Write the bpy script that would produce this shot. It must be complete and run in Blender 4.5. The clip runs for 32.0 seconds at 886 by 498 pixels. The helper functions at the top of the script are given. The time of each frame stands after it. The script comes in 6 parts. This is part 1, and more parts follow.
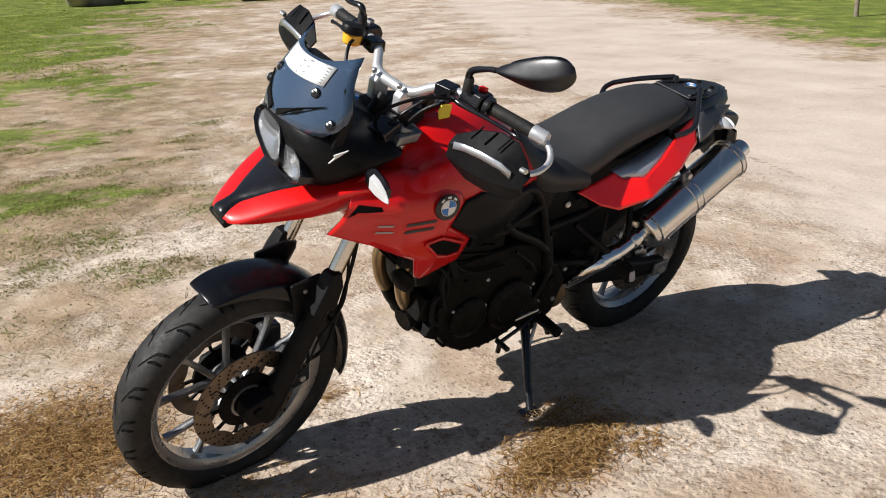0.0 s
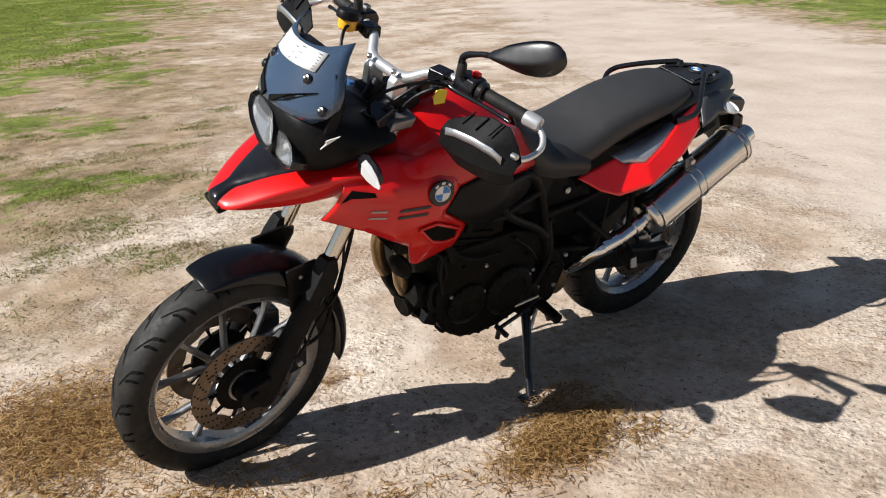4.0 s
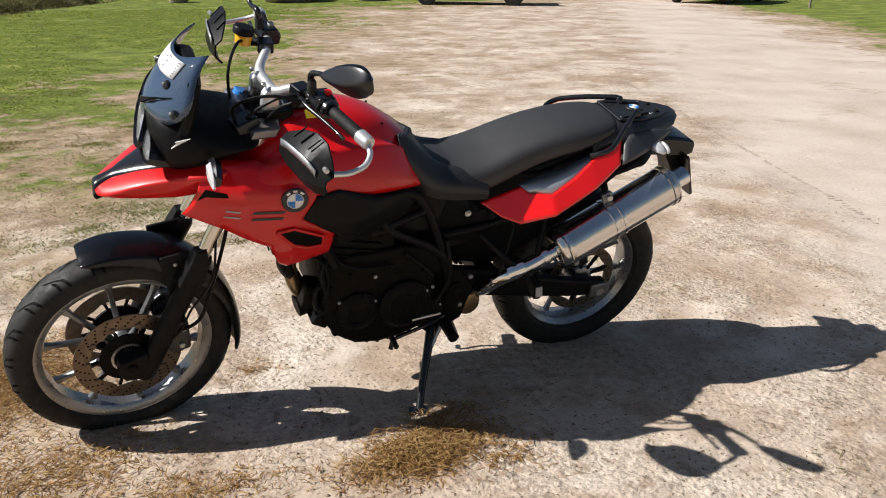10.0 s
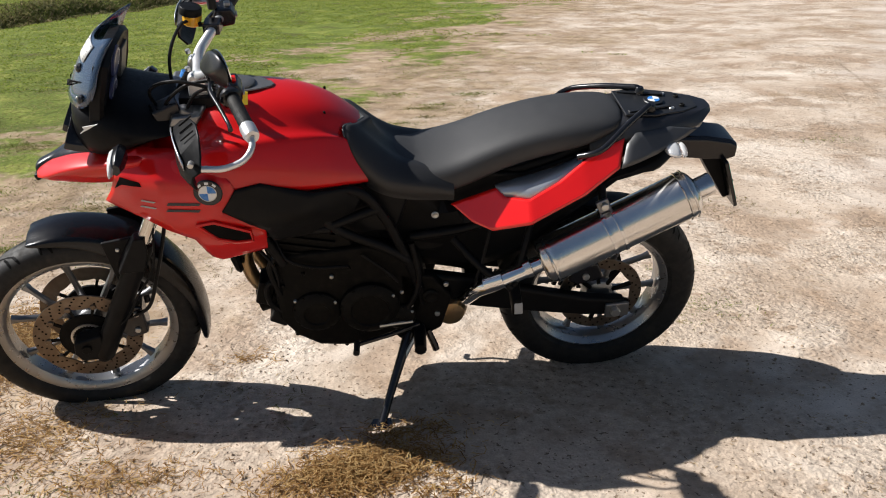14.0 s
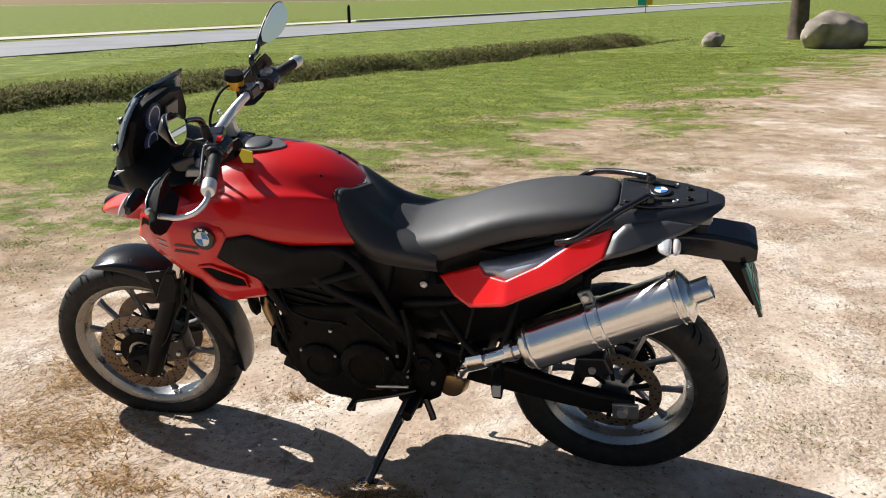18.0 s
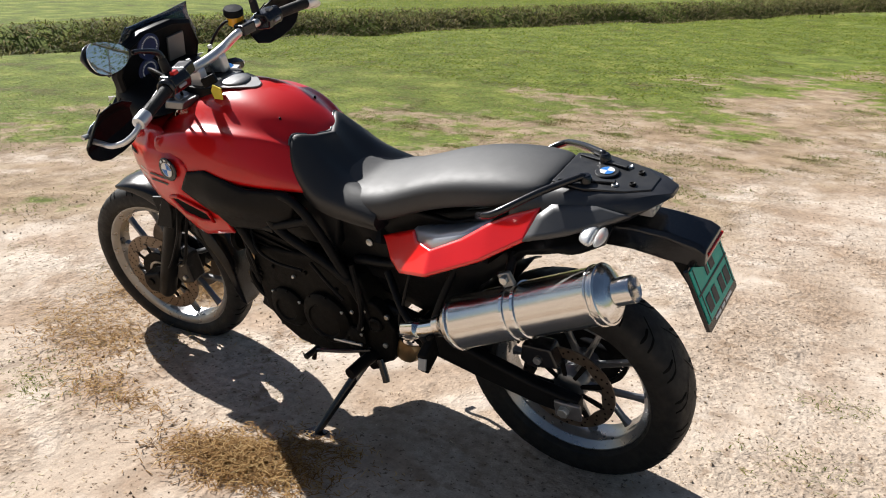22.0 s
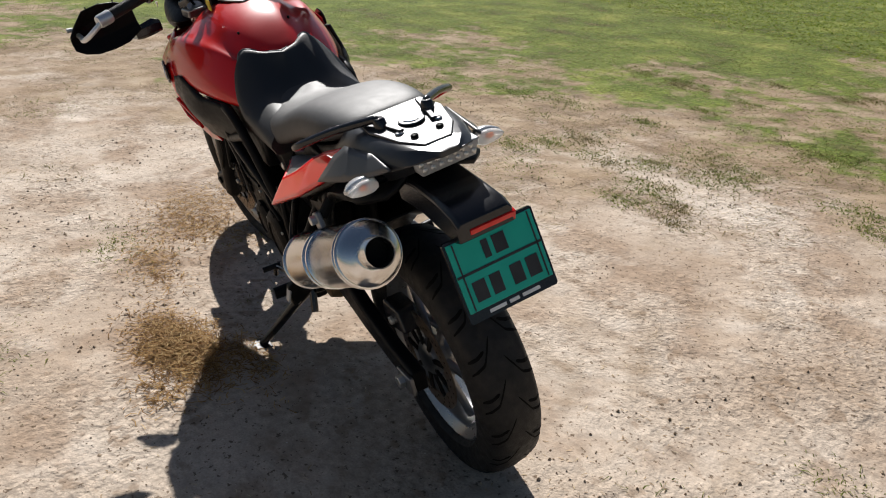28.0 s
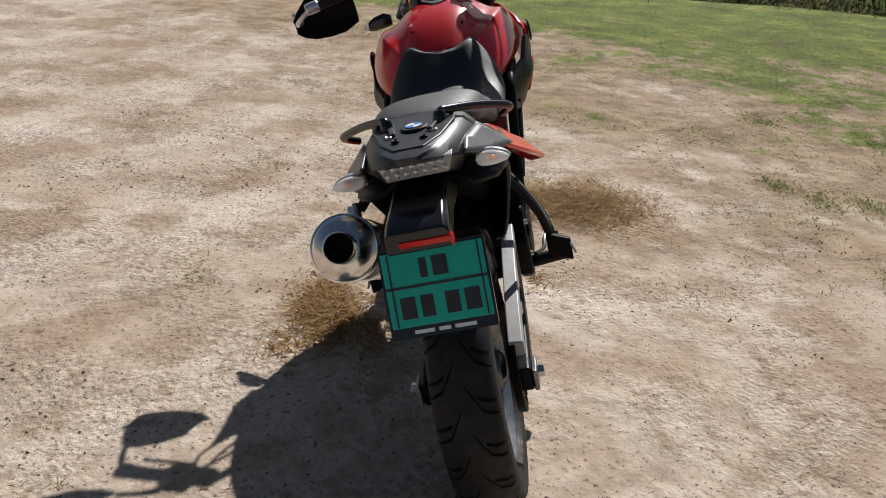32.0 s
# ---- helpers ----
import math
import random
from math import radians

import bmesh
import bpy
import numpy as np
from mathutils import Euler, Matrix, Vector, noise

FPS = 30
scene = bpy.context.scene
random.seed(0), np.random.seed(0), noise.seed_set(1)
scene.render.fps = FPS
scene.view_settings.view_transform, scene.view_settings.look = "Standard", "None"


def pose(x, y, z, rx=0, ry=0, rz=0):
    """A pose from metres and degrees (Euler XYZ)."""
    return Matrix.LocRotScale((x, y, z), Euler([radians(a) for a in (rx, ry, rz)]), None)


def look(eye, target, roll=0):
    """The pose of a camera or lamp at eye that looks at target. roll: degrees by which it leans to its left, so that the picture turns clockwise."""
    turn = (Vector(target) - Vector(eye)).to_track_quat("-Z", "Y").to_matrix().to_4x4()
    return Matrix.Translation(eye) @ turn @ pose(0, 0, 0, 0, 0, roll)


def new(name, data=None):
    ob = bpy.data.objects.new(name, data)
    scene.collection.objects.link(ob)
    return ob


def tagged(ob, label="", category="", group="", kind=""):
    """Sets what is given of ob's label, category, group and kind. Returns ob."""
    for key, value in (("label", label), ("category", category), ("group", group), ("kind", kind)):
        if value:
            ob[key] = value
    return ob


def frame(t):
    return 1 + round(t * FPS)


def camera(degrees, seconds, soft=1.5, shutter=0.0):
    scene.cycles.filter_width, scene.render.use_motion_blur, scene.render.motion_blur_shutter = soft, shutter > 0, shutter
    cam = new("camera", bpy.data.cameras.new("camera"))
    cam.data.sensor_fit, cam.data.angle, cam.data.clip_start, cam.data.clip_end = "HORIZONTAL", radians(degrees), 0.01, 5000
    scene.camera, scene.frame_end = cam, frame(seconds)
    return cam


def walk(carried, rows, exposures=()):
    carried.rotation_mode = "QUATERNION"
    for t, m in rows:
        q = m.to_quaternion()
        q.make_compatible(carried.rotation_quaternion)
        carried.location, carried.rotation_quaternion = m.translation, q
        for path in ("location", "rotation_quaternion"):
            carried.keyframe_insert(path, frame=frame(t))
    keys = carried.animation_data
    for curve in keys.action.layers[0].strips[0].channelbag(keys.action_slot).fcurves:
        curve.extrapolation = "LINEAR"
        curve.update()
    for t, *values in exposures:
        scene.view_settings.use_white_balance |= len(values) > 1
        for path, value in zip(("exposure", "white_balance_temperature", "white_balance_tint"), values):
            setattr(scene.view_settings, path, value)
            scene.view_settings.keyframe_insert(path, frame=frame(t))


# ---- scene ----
cam = camera(55.1, 32.0, soft=1.05)
PATH = [
    (0, (2.389, 2.031, 1.407), (1.234, 0.547, 0.725), -1.4),
    (0.5, (2.39, 2.033, 1.407), (1.235, 0.546, 0.734), -1.4),
    (1, (2.388, 2.036, 1.41), (1.236, 0.551, 0.727), -1.3),
    (1.5, (2.387, 2.038, 1.412), (1.242, 0.549, 0.725), -1.4),
    (2, (2.383, 2.039, 1.407), (1.22, 0.566, 0.714), -1.3),
    (2.5, (2.373, 2.045, 1.411), (1.225, 0.562, 0.718), -1.6),
    (3, (2.367, 2.053, 1.41), (1.244, 0.555, 0.705), -2.0),
    (3.5, (2.356, 2.06, 1.408), (1.232, 0.565, 0.7), -1.6),
    (5.5, (2.197, 2.139, 1.39), (1.197, 0.567, 0.663), -2.8),
    (6, (2.12, 2.169, 1.384), (1.15, 0.58, 0.655), -1.3),
    (6.5, (2.053, 2.209, 1.379), (1.164, 0.571, 0.652), -0.3),
    (7, (2.02, 2.245, 1.378), (1.166, 0.584, 0.662), -0.3),
    (7.5, (1.983, 2.281, 1.376), (1.104, 0.626, 0.677), 0.5),
    (8, (1.961, 2.355, 1.38), (1.089, 0.685, 0.708), 0.9),
    (8.5, (1.936, 2.427, 1.393), (1.03, 0.775, 0.722), 1.4),
    (9, (1.888, 2.484, 1.407), (1.016, 0.81, 0.747), 0.2),
    (9.5, (1.818, 2.534, 1.419), (1.042, 0.798, 0.797), -0.8),
    (10, (1.704, 2.576, 1.413), (0.906, 0.866, 0.751), 0.5),
    (10.5, (1.588, 2.637, 1.419), (0.902, 0.886, 0.74), -0.4),
    (11, (1.488, 2.651, 1.42), (0.952, 0.85, 0.734), -0.0),
    (11.5, (1.423, 2.64, 1.416), (0.922, 0.826, 0.74), 0.0),
    (12, (1.307, 2.582, 1.397), (0.819, 0.762, 0.727), 0.4),
    (12.5, (1.197, 2.552, 1.404), (0.716, 0.729, 0.738), 0.8),
    (13, (1.093, 2.536, 1.412), (0.746, 0.696, 0.708), -1.2),
    (13.5, (0.993, 2.524, 1.386), (0.675, 0.674, 0.693), -2.3),
    (14, (0.854, 2.543, 1.398), (0.595, 0.692, 0.685), -1.3),
    (14.5, (0.725, 2.587, 1.377), (0.584, 0.71, 0.702), -1.2),
    (16.5, (0.326, 2.562, 1.367), (0.51, 0.665, 0.762), -1.9),
    (17, (0.228, 2.539, 1.392), (0.497, 0.645, 0.806), -1.2),
    (17.5, (0.116, 2.525, 1.41), (0.484, 0.646, 0.832), -2.7),
    (18, (0.002, 2.51, 1.417), (0.429, 0.64, 0.849), -0.8),
    (18.5, (-0.128, 2.5, 1.425), (0.339, 0.662, 0.79), 0.8),
    (19, (-0.227, 2.474, 1.431), (0.351, 0.667, 0.798), 0.7),
    (19.5, (-0.312, 2.412, 1.418), (0.365, 0.636, 0.795), 0.1),
    (20, (-0.387, 2.318, 1.395), (0.281, 0.549, 0.744), 1.6),
    (20.5, (-0.456, 2.23, 1.407), (0.307, 0.506, 0.741), 1.1),
    (21, (-0.506, 2.183, 1.418), (0.309, 0.476, 0.767), 1.0),
    (21.5, (-0.596, 2.121, 1.415), (0.274, 0.449, 0.746), 0.3),
    (22, (-0.693, 2.084, 1.412), (0.247, 0.456, 0.73), 1.2),
    (22.5, (-0.812, 2.028, 1.429), (0.208, 0.466, 0.708), 1.2),
    (23, (-0.897, 1.987, 1.426), (0.234, 0.497, 0.719), -0.3),
    (23.5, (-0.962, 1.9, 1.414), (0.202, 0.442, 0.693), -1.2),
    (24, (-1.009, 1.774, 1.394), (0.217, 0.367, 0.674), -0.5),
    (24.5, (-1.067, 1.677, 1.408), (0.172, 0.3, 0.655), 0.8),
    (26.5, (-1.39, 1.337, 1.406), (0.071, 0.237, 0.596), 1.1),
    (27, (-1.457, 1.271, 1.411), (0.059, 0.252, 0.595), 0.4),
    (27.5, (-1.495, 1.182, 1.399), (0.014, 0.157, 0.58), 1.5),
    (28, (-1.525, 1.065, 1.377), (0.038, 0.116, 0.567), 2.0),
    (28.5, (-1.543, 0.942, 1.379), (0.022, 0.02, 0.542), 2.9),
    (29, (-1.568, 0.841, 1.393), (0.052, -0.021, 0.597), 2.3),
    (29.5, (-1.6, 0.739, 1.394), (0.084, -0.007, 0.615), 1.6),
    (30, (-1.649, 0.63, 1.389), (0.099, 0.032, 0.623), 3.0),
    (30.5, (-1.701, 0.517, 1.397), (0.07, 0.094, 0.569), 3.1),
    (31, (-1.719, 0.418, 1.406), (0.084, 0.134, 0.588), 2.2),
    (31.5, (-1.719, 0.315, 1.395), (0.103, 0.157, 0.584), 2.9),
    (32, (-1.706, 0.199, 1.395), (0.118, 0.198, 0.577), 2.8),
]
walk(cam, [(t, look(e, g, r)) for t, e, g, r in PATH], [(0, 0.54), (12, 0.57), (18, 0.78), (24.5, 0.7), (26.5, 0.46), (28, 0.37), (32, 0.12)])

# ---- light ----
SUN = Vector((1.08, -0.32, 1.0)).normalized()
world = bpy.data.worlds.new("sky")
scene.world = world
world.use_nodes = True
wn = world.node_tree
sky = wn.nodes.new("ShaderNodeTexSky")
sky.sky_type, sky.sun_disc = "NISHITA", False
sky.sun_elevation = math.asin(SUN.z)
sky.sun_rotation = math.atan2(SUN.x, SUN.y)
wn.links.new(sky.outputs[0], wn.nodes["Background"].inputs[0])
wn.nodes["Background"].inputs[1].default_value = 0.04
sun = new("sun", bpy.data.lights.new("sun", "SUN"))
sun.data.energy, sun.data.angle, sun.data.color = 5.0, radians(0.5), (1.0, 0.975, 0.945)
sun.matrix_world = look(SUN * 20, (0, 0, 0))


# ---- materials ----
def mat(name, rough=0.5, metal=0.0, spec=0.5, coat=0.0, color=(0.5, 0.5, 0.5)):
    m = bpy.data.materials.new(name)
    m.use_nodes = True
    b = m.node_tree.nodes["Principled BSDF"]
    b.inputs["Base Color"].default_value = (*color, 1)
    b.inputs["Roughness"].default_value, b.inputs["Metallic"].default_value = rough, metal
    b.inputs["Specular IOR Level"].default_value, b.inputs["Coat Weight"].default_value = spec, coat
    b.inputs["Coat Roughness"].default_value = 0.04
    return m, m.node_tree, b


def tex(nt, kind, scale, detail=4.0, coords="Object", stretch=(1, 1, 1)):
    c = nt.nodes.new("ShaderNodeTexCoord")
    mp = nt.nodes.new("ShaderNodeMapping")
    mp.inputs["Scale"].default_value = stretch
    nt.links.new(c.outputs[coords], mp.inputs[0])
    n = nt.nodes.new({"noise": "ShaderNodeTexNoise", "voronoi": "ShaderNodeTexVoronoi", "wave": "ShaderNodeTexWave"}[kind])
    n.inputs["Scale"].default_value = scale
    if kind != "voronoi":
        n.inputs["Detail"].default_value = detail
    nt.links.new(mp.outputs[0], n.inputs["Vector"])
    return n.outputs["Distance"] if kind == "voronoi" else n.outputs[0]


def ramp(nt, fac, stops):
    r = nt.nodes.new("ShaderNodeValToRGB")
    e = r.color_ramp.elements
    while len(e) < len(stops):
        e.new(0.5)
    for el, (p, c) in zip(e, stops):
        el.position, el.color = p, (*c, 1) if len(c) == 3 else c
    nt.links.new(fac, r.inputs[0])
    return r.outputs[0]


def mix(nt, fac, a, b, mode="MIX"):
    n = nt.nodes.new("ShaderNodeMix")
    n.data_type, n.blend_type = "RGBA", mode
    for v, k in ((fac, 0), (a, 6), (b, 7)):
        if isinstance(v, (int, float)):
            n.inputs[k].default_value = v
        elif isinstance(v, tuple):
            n.inputs[k].default_value = (*v, 1)
        else:
            nt.links.new(v, n.inputs[k])
    return n.outputs[2]


def math_node(nt, op, a, b=0.0, clamp=False):
    n = nt.nodes.new("ShaderNodeMath")
    n.operation, n.use_clamp = op, clamp
    for k, v in enumerate((a, b)):
        if isinstance(v, (int, float)):
            n.inputs[k].default_value = v
        else:
            nt.links.new(v, n.inputs[k])
    return n.outputs[0]


def bump(nt, b, height, strength=0.3, dist=0.01):
    n = nt.nodes.new("ShaderNodeBump")
    n.inputs["Strength"].default_value, n.inputs["Distance"].default_value = strength, dist
    nt.links.new(height, n.inputs["Height"])
    nt.links.new(n.outputs[0], b.inputs["Normal"])


def varied(name, c1, c2, scale, rough, metal=0.0, spec=0.5, coat=0.0, bumps=0.0, fine=120, dust=0.0, wear=0.22):
    """A colour that wanders between two tones, with fine grain, roughness wear and a thin film of dust."""
    m, nt, b = mat(name, rough, metal, spec, coat)
    base = ramp(nt, tex(nt, "noise", scale), ((0.3, c1), (0.72, c2)))
    if dust:
        d = ramp(nt, tex(nt, "noise", scale * 2.3, 8), ((0.48, (0, 0, 0)), (0.8, (dust, dust, dust))))
        base = mix(nt, d, base, (0.36, 0.3, 0.22))
    nt.links.new(base, b.inputs["Base Color"])
    r = ramp(nt, tex(nt, "noise", scale * 4, 6), ((0.3, (rough * (1 - wear),) * 3), (0.75, (min(1, rough * (1 + wear)),) * 3)))
    nt.links.new(r, b.inputs["Roughness"])
    if bumps:
        bump(nt, b, tex(nt, "noise", fine, 3), bumps, 0.002)
    return m


RED = varied("red_metallic_paint", (0.52, 0.004, 0.005), (0.6, 0.006, 0.006), 6, 0.36, 0.0, 0.2, 0.7, wear=0.05)
# Brighter red: sunlight on the tail panels is put into the colour.
REDLIT = varied("sunlit_red_paint", (0.8, 0.007, 0.006), (0.88, 0.01, 0.008), 6, 0.3, 0.0, 0.5, 0.8, wear=0.05)
BLACK = varied("black_plastic", (0.005, 0.005, 0.0055), (0.008, 0.008, 0.0085), 18, 0.42, spec=0.12, bumps=0.08, fine=700, dust=0.01)
GLOSS = varied("gloss_black", (0.006, 0.006, 0.008), (0.012, 0.012, 0.014), 10, 0.22, spec=0.5, dust=0.004)
ENGINE = varied("black_engine_metal", (0.003, 0.003, 0.003), (0.006, 0.0056, 0.005), 22, 0.55, 0.0, 0.1, bumps=0.3, fine=300, dust=0.02)
SEAT = varied("seat_vinyl", (0.016, 0.016, 0.017), (0.02, 0.02, 0.021), 9, 0.6, spec=0.75, bumps=0.1, fine=1400, wear=0.05)
FENDER = varied("satin_black_plastic", (0.003, 0.0032, 0.0045), (0.0045, 0.0046, 0.006), 9, 0.2, spec=0.35, bumps=0.06, fine=900, wear=0.1)
# Lighter grey that paints the glint along the seat nose edge.
EDGEGLINT = varied("edge_glint_grey", (0.05, 0.05, 0.052), (0.07, 0.07, 0.072), 20, 0.35, spec=0.8)
MIRRORBACK = varied("black_mirror_plastic", (0.005, 0.005, 0.0065), (0.008, 0.008, 0.01), 12, 0.34, spec=0.55, bumps=0.05, fine=900, wear=0.1)
TAIL = varied("tail_black_plastic", (0.008, 0.008, 0.01), (0.012, 0.012, 0.015), 12, 0.4, spec=0.75, bumps=0.05, fine=900, wear=0.1)
NOSE = varied("dark_seat_vinyl", (0.009, 0.009, 0.01), (0.012, 0.012, 0.013), 9, 0.55, spec=0.6, bumps=0.12, fine=1400, wear=0.05)
SILVER = varied("silver_satin_paint", (0.6, 0.6, 0.6), (0.68, 0.68, 0.675), 10, 0.35, 0.3, spec=0.5, wear=0.08)
SIDETRIM = varied("dark_grey_satin", (0.03, 0.031, 0.034), (0.04, 0.041, 0.044), 10, 0.42, spec=0.85, wear=0.08)
PLATEAU = varied("satin_plate_plastic", (0.01, 0.0105, 0.012), (0.015, 0.0155, 0.017), 14, 0.44, spec=0.5, bumps=0.05, fine=900, wear=0.1)
TRIM = varied("grey_satin_trim", (0.14, 0.142, 0.146), (0.17, 0.172, 0.176), 10, 0.4, 0.6, spec=0.5, wear=0.08)
BOWL = varied("headlight_bowl", (0.5, 0.5, 0.5), (0.62, 0.62, 0.62), 20, 0.1, 1.0, wear=0.3)
RUBBER = varied("tyre_rubber", (0.009, 0.009, 0.009), (0.017, 0.0165, 0.016), 14, 0.65, spec=0.3, bumps=0.3, fine=400, dust=0.05)
# Near-black that paints the shade inside tread cuts, disc holes and openings.
RECESSBLACK = varied("recess_black", (0.003, 0.003, 0.003), (0.006, 0.006, 0.006), 10, 0.9, spec=0.1)
SATIN = varied("satin_aluminium", (0.66, 0.665, 0.67), (0.76, 0.76, 0.76), 10, 0.33, 0.65, wear=0.12)
ALU = varied("cast_aluminium", (0.2, 0.2, 0.205), (0.3, 0.3, 0.3), 12, 0.36, 0.85, bumps=0.08, fine=400)
CHROME = varied("polished_chrome", (0.72, 0.72, 0.72), (0.8, 0.8, 0.79), 8, 0.09, 1.0)
RIM = varied("painted_wheel_rim", (0.3, 0.3, 0.305), (0.38, 0.38, 0.38), 12, 0.3, 0.85, wear=0.15)
DISC = varied("brake_disc_steel", (0.15, 0.11, 0.08), (0.24, 0.19, 0.145), 30, 0.36, 0.8, bumps=0.1, fine=500)
HEADER = varied("heat_tinted_steel", (0.3, 0.19, 0.09), (0.42, 0.3, 0.17), 14, 0.35, 0.9)
BOLT = varied("zinc_bolt", (0.5, 0.5, 0.48), (0.62, 0.61, 0.58), 30, 0.35, 0.9)
GREY = varied("grey_plastic", (0.3, 0.3, 0.3), (0.38, 0.38, 0.37), 14, 0.4, spec=0.5)
BRONZE = varied("bronze_fork_tube", (0.6, 0.56, 0.5), (0.75, 0.72, 0.68), 12, 0.16, 1.0)
PLATE = varied("teal_plate_sheet", (0.0, 0.4, 0.3), (0.005, 0.45, 0.34), 20, 0.4)
SHELL = varied("indicator_silver", (0.6, 0.6, 0.6), (0.75, 0.75, 0.74), 60, 0.25, 0.5)
WHITE = varied("white_enamel", (0.75, 0.75, 0.74), (0.8, 0.8, 0.79), 20, 0.35)
BLUE = varied("blue_enamel", (0.03, 0.17, 0.5), (0.05, 0.22, 0.58), 20, 0.3)
AMBER = varied("amber_plastic", (0.75, 0.35, 0.02), (0.85, 0.45, 0.04), 20, 0.15)
ORANGE = varied("orange_bulb", (0.7, 0.16, 0.02), (0.8, 0.2, 0.03), 20, 0.3)
REDLENS = varied("red_reflector", (0.6, 0.008, 0.005), (0.7, 0.015, 0.01), 40, 0.15)
YELLOW = varied("yellow_tag", (0.75, 0.65, 0.03), (0.82, 0.72, 0.06), 20, 0.5)
STICKER = varied("paper_sticker", (0.52, 0.53, 0.53), (0.72, 0.72, 0.71), 30, 0.4)
DIAL = varied("dial_face", (0.02, 0.03, 0.09), (0.03, 0.04, 0.12), 30, 0.35)
INK = varied("dark_print", (0.015, 0.015, 0.018), (0.03, 0.03, 0.035), 30, 0.5)

# stainless muffler with brushing round its axis
STEEL, _nt, _b = mat("brushed_stainless", 0.24, 1.0)
_w = tex(_nt, "noise", 14, 6)
_nt.links.new(ramp(_nt, _w, ((0.3, (0.7, 0.68, 0.65)), (0.7, (0.76, 0.74, 0.71)))), _b.inputs["Base Color"])
_nt.links.new(ramp(_nt, _w, ((0.3, (0.17,) * 3), (0.7, (0.23,) * 3))), _b.inputs["Roughness"])

GLASS, _nt, _b = mat("smoked_screen", 0.03, 0.0, 0.5, color=(0.09, 0.15, 0.25))
_b.inputs["Transmission Weight"].default_value, _b.inputs["IOR"].default_value, _b.inputs["Coat Weight"].default_value = 0.6, 1.6, 0.25
LENS, _nt, _b = mat("clear_lens", 0.03, 0.0, 0.5, color=(0.95, 0.96, 0.97))
_b.inputs["Transmission Weight"].default_value, _b.inputs["IOR"].default_value = 0.95, 1.25
CLEAR, _nt, _b = mat("ribbed_clear_lens", 0.06, 0.0, 0.5, color=(0.95, 0.95, 0.94))
_b.inputs["Transmission Weight"].default_value, _b.inputs["IOR"].default_value = 0.55, 1.25
MIRROR, _nt, _b = mat("mirror_glass", 0.02, 1.0, color=(0.85, 0.88, 0.9))

# ground: packed sand, dry thatch and turf, told apart by the mesh's own "turf" field and noise
GROUND, _nt, _b = mat("sandy_ground", 0.95, 0.0, 0.15)
_sand = ramp(_nt, tex(_nt, "noise", 1.3, 12), ((0.3, (0.36, 0.27, 0.195)), (0.5, (0.485, 0.395, 0.312)), (0.68, (0.6, 0.515, 0.43))))
_calm = ramp(_nt, tex(_nt, "noise", 1.9, 9), ((0.42, (1, 1, 1)), (0.6, (0.25,) * 3)))
_fine = ramp(_nt, tex(_nt, "noise", 34, 9), ((0.3, (0.7,) * 3), (0.7, (1.18,) * 3)))
_sand = mix(_nt, _calm, _sand, mix(_nt, 1.0, _sand, _fine, "MULTIPLY"))
_grit = ramp(_nt, tex(_nt, "noise", 170, 4), ((0.32, (0.86,) * 3), (0.68, (1.1,) * 3)))
_sand = mix(_nt, 1.0, _sand, _grit, "MULTIPLY")
_soil = ramp(_nt, tex(_nt, "noise", 2.3, 12), ((0.5, (0, 0, 0)), (0.6, (0.6,) * 3)))
_sand = mix(_nt, _soil, _sand, mix(_nt, 1.0, (0.3, 0.205, 0.135), _fine, "MULTIPLY"))
_crumb = ramp(_nt, tex(_nt, "noise", 15, 10), ((0.57, (0, 0, 0)), (0.64, (0.62,) * 3)))
_sand = mix(_nt, mix(_nt, 1.0, _crumb, _calm, "MULTIPLY"), _sand, (0.22, 0.15, 0.095))
_speck = ramp(_nt, tex(_nt, "noise", 62, 5), ((0.615, (0, 0, 0)), (0.67, (0.85,) * 3)))
_sand = mix(_nt, _speck, _sand, (0.12, 0.082, 0.052))
_pale = ramp(_nt, tex(_nt, "noise", 3.4, 10), ((0.57, (0, 0, 0)), (0.7, (0.5,) * 3)))
_sand = mix(_nt, _pale, _sand, (0.7, 0.61, 0.52))
_at2 = _nt.nodes.new("ShaderNodeAttribute")
_at2.attribute_name = "track"
_road = ramp(_nt, tex(_nt, "noise", 1.1, 8), ((0.3, (0.42, 0.345, 0.285)), (0.52, (0.51, 0.43, 0.365)), (0.75, (0.59, 0.51, 0.44))))
_road = mix(_nt, 1.0, _road, ramp(_nt, tex(_nt, "noise", 40, 6), ((0.3, (0.9,) * 3), (0.7, (1.06,) * 3))), "MULTIPLY")
_rf = math_node(_nt, "ADD", _at2.outputs["Fac"], math_node(_nt, "MULTIPLY", math_node(_nt, "SUBTRACT", tex(_nt, "noise", 1.3, 8), 0.5), 1.2))
_rf = ramp(_nt, _rf, ((0.35, (0, 0, 0)), (0.75, (0.85,) * 3)))
_sand = mix(_nt, _rf, _sand, _road)
_turf = ramp(_nt, tex(_nt, "noise", 2.2, 8), ((0.3, (0.11, 0.1, 0.035)), (0.42, (0.115, 0.148, 0.028)), (0.56, (0.16, 0.196, 0.037)), (0.72, (0.275, 0.28, 0.07))))
_turf = mix(_nt, 1.0, _turf, ramp(_nt, tex(_nt, "noise", 30, 6), ((0.3, (0.55,) * 3), (0.7, (1.25,) * 3))), "MULTIPLY")
_at = _nt.nodes.new("ShaderNodeAttribute")
_at.attribute_name = "turf"
_n1 = math_node(_nt, "MULTIPLY", math_node(_nt, "SUBTRACT", tex(_nt, "noise", 0.8, 7), 0.5), 2.6)
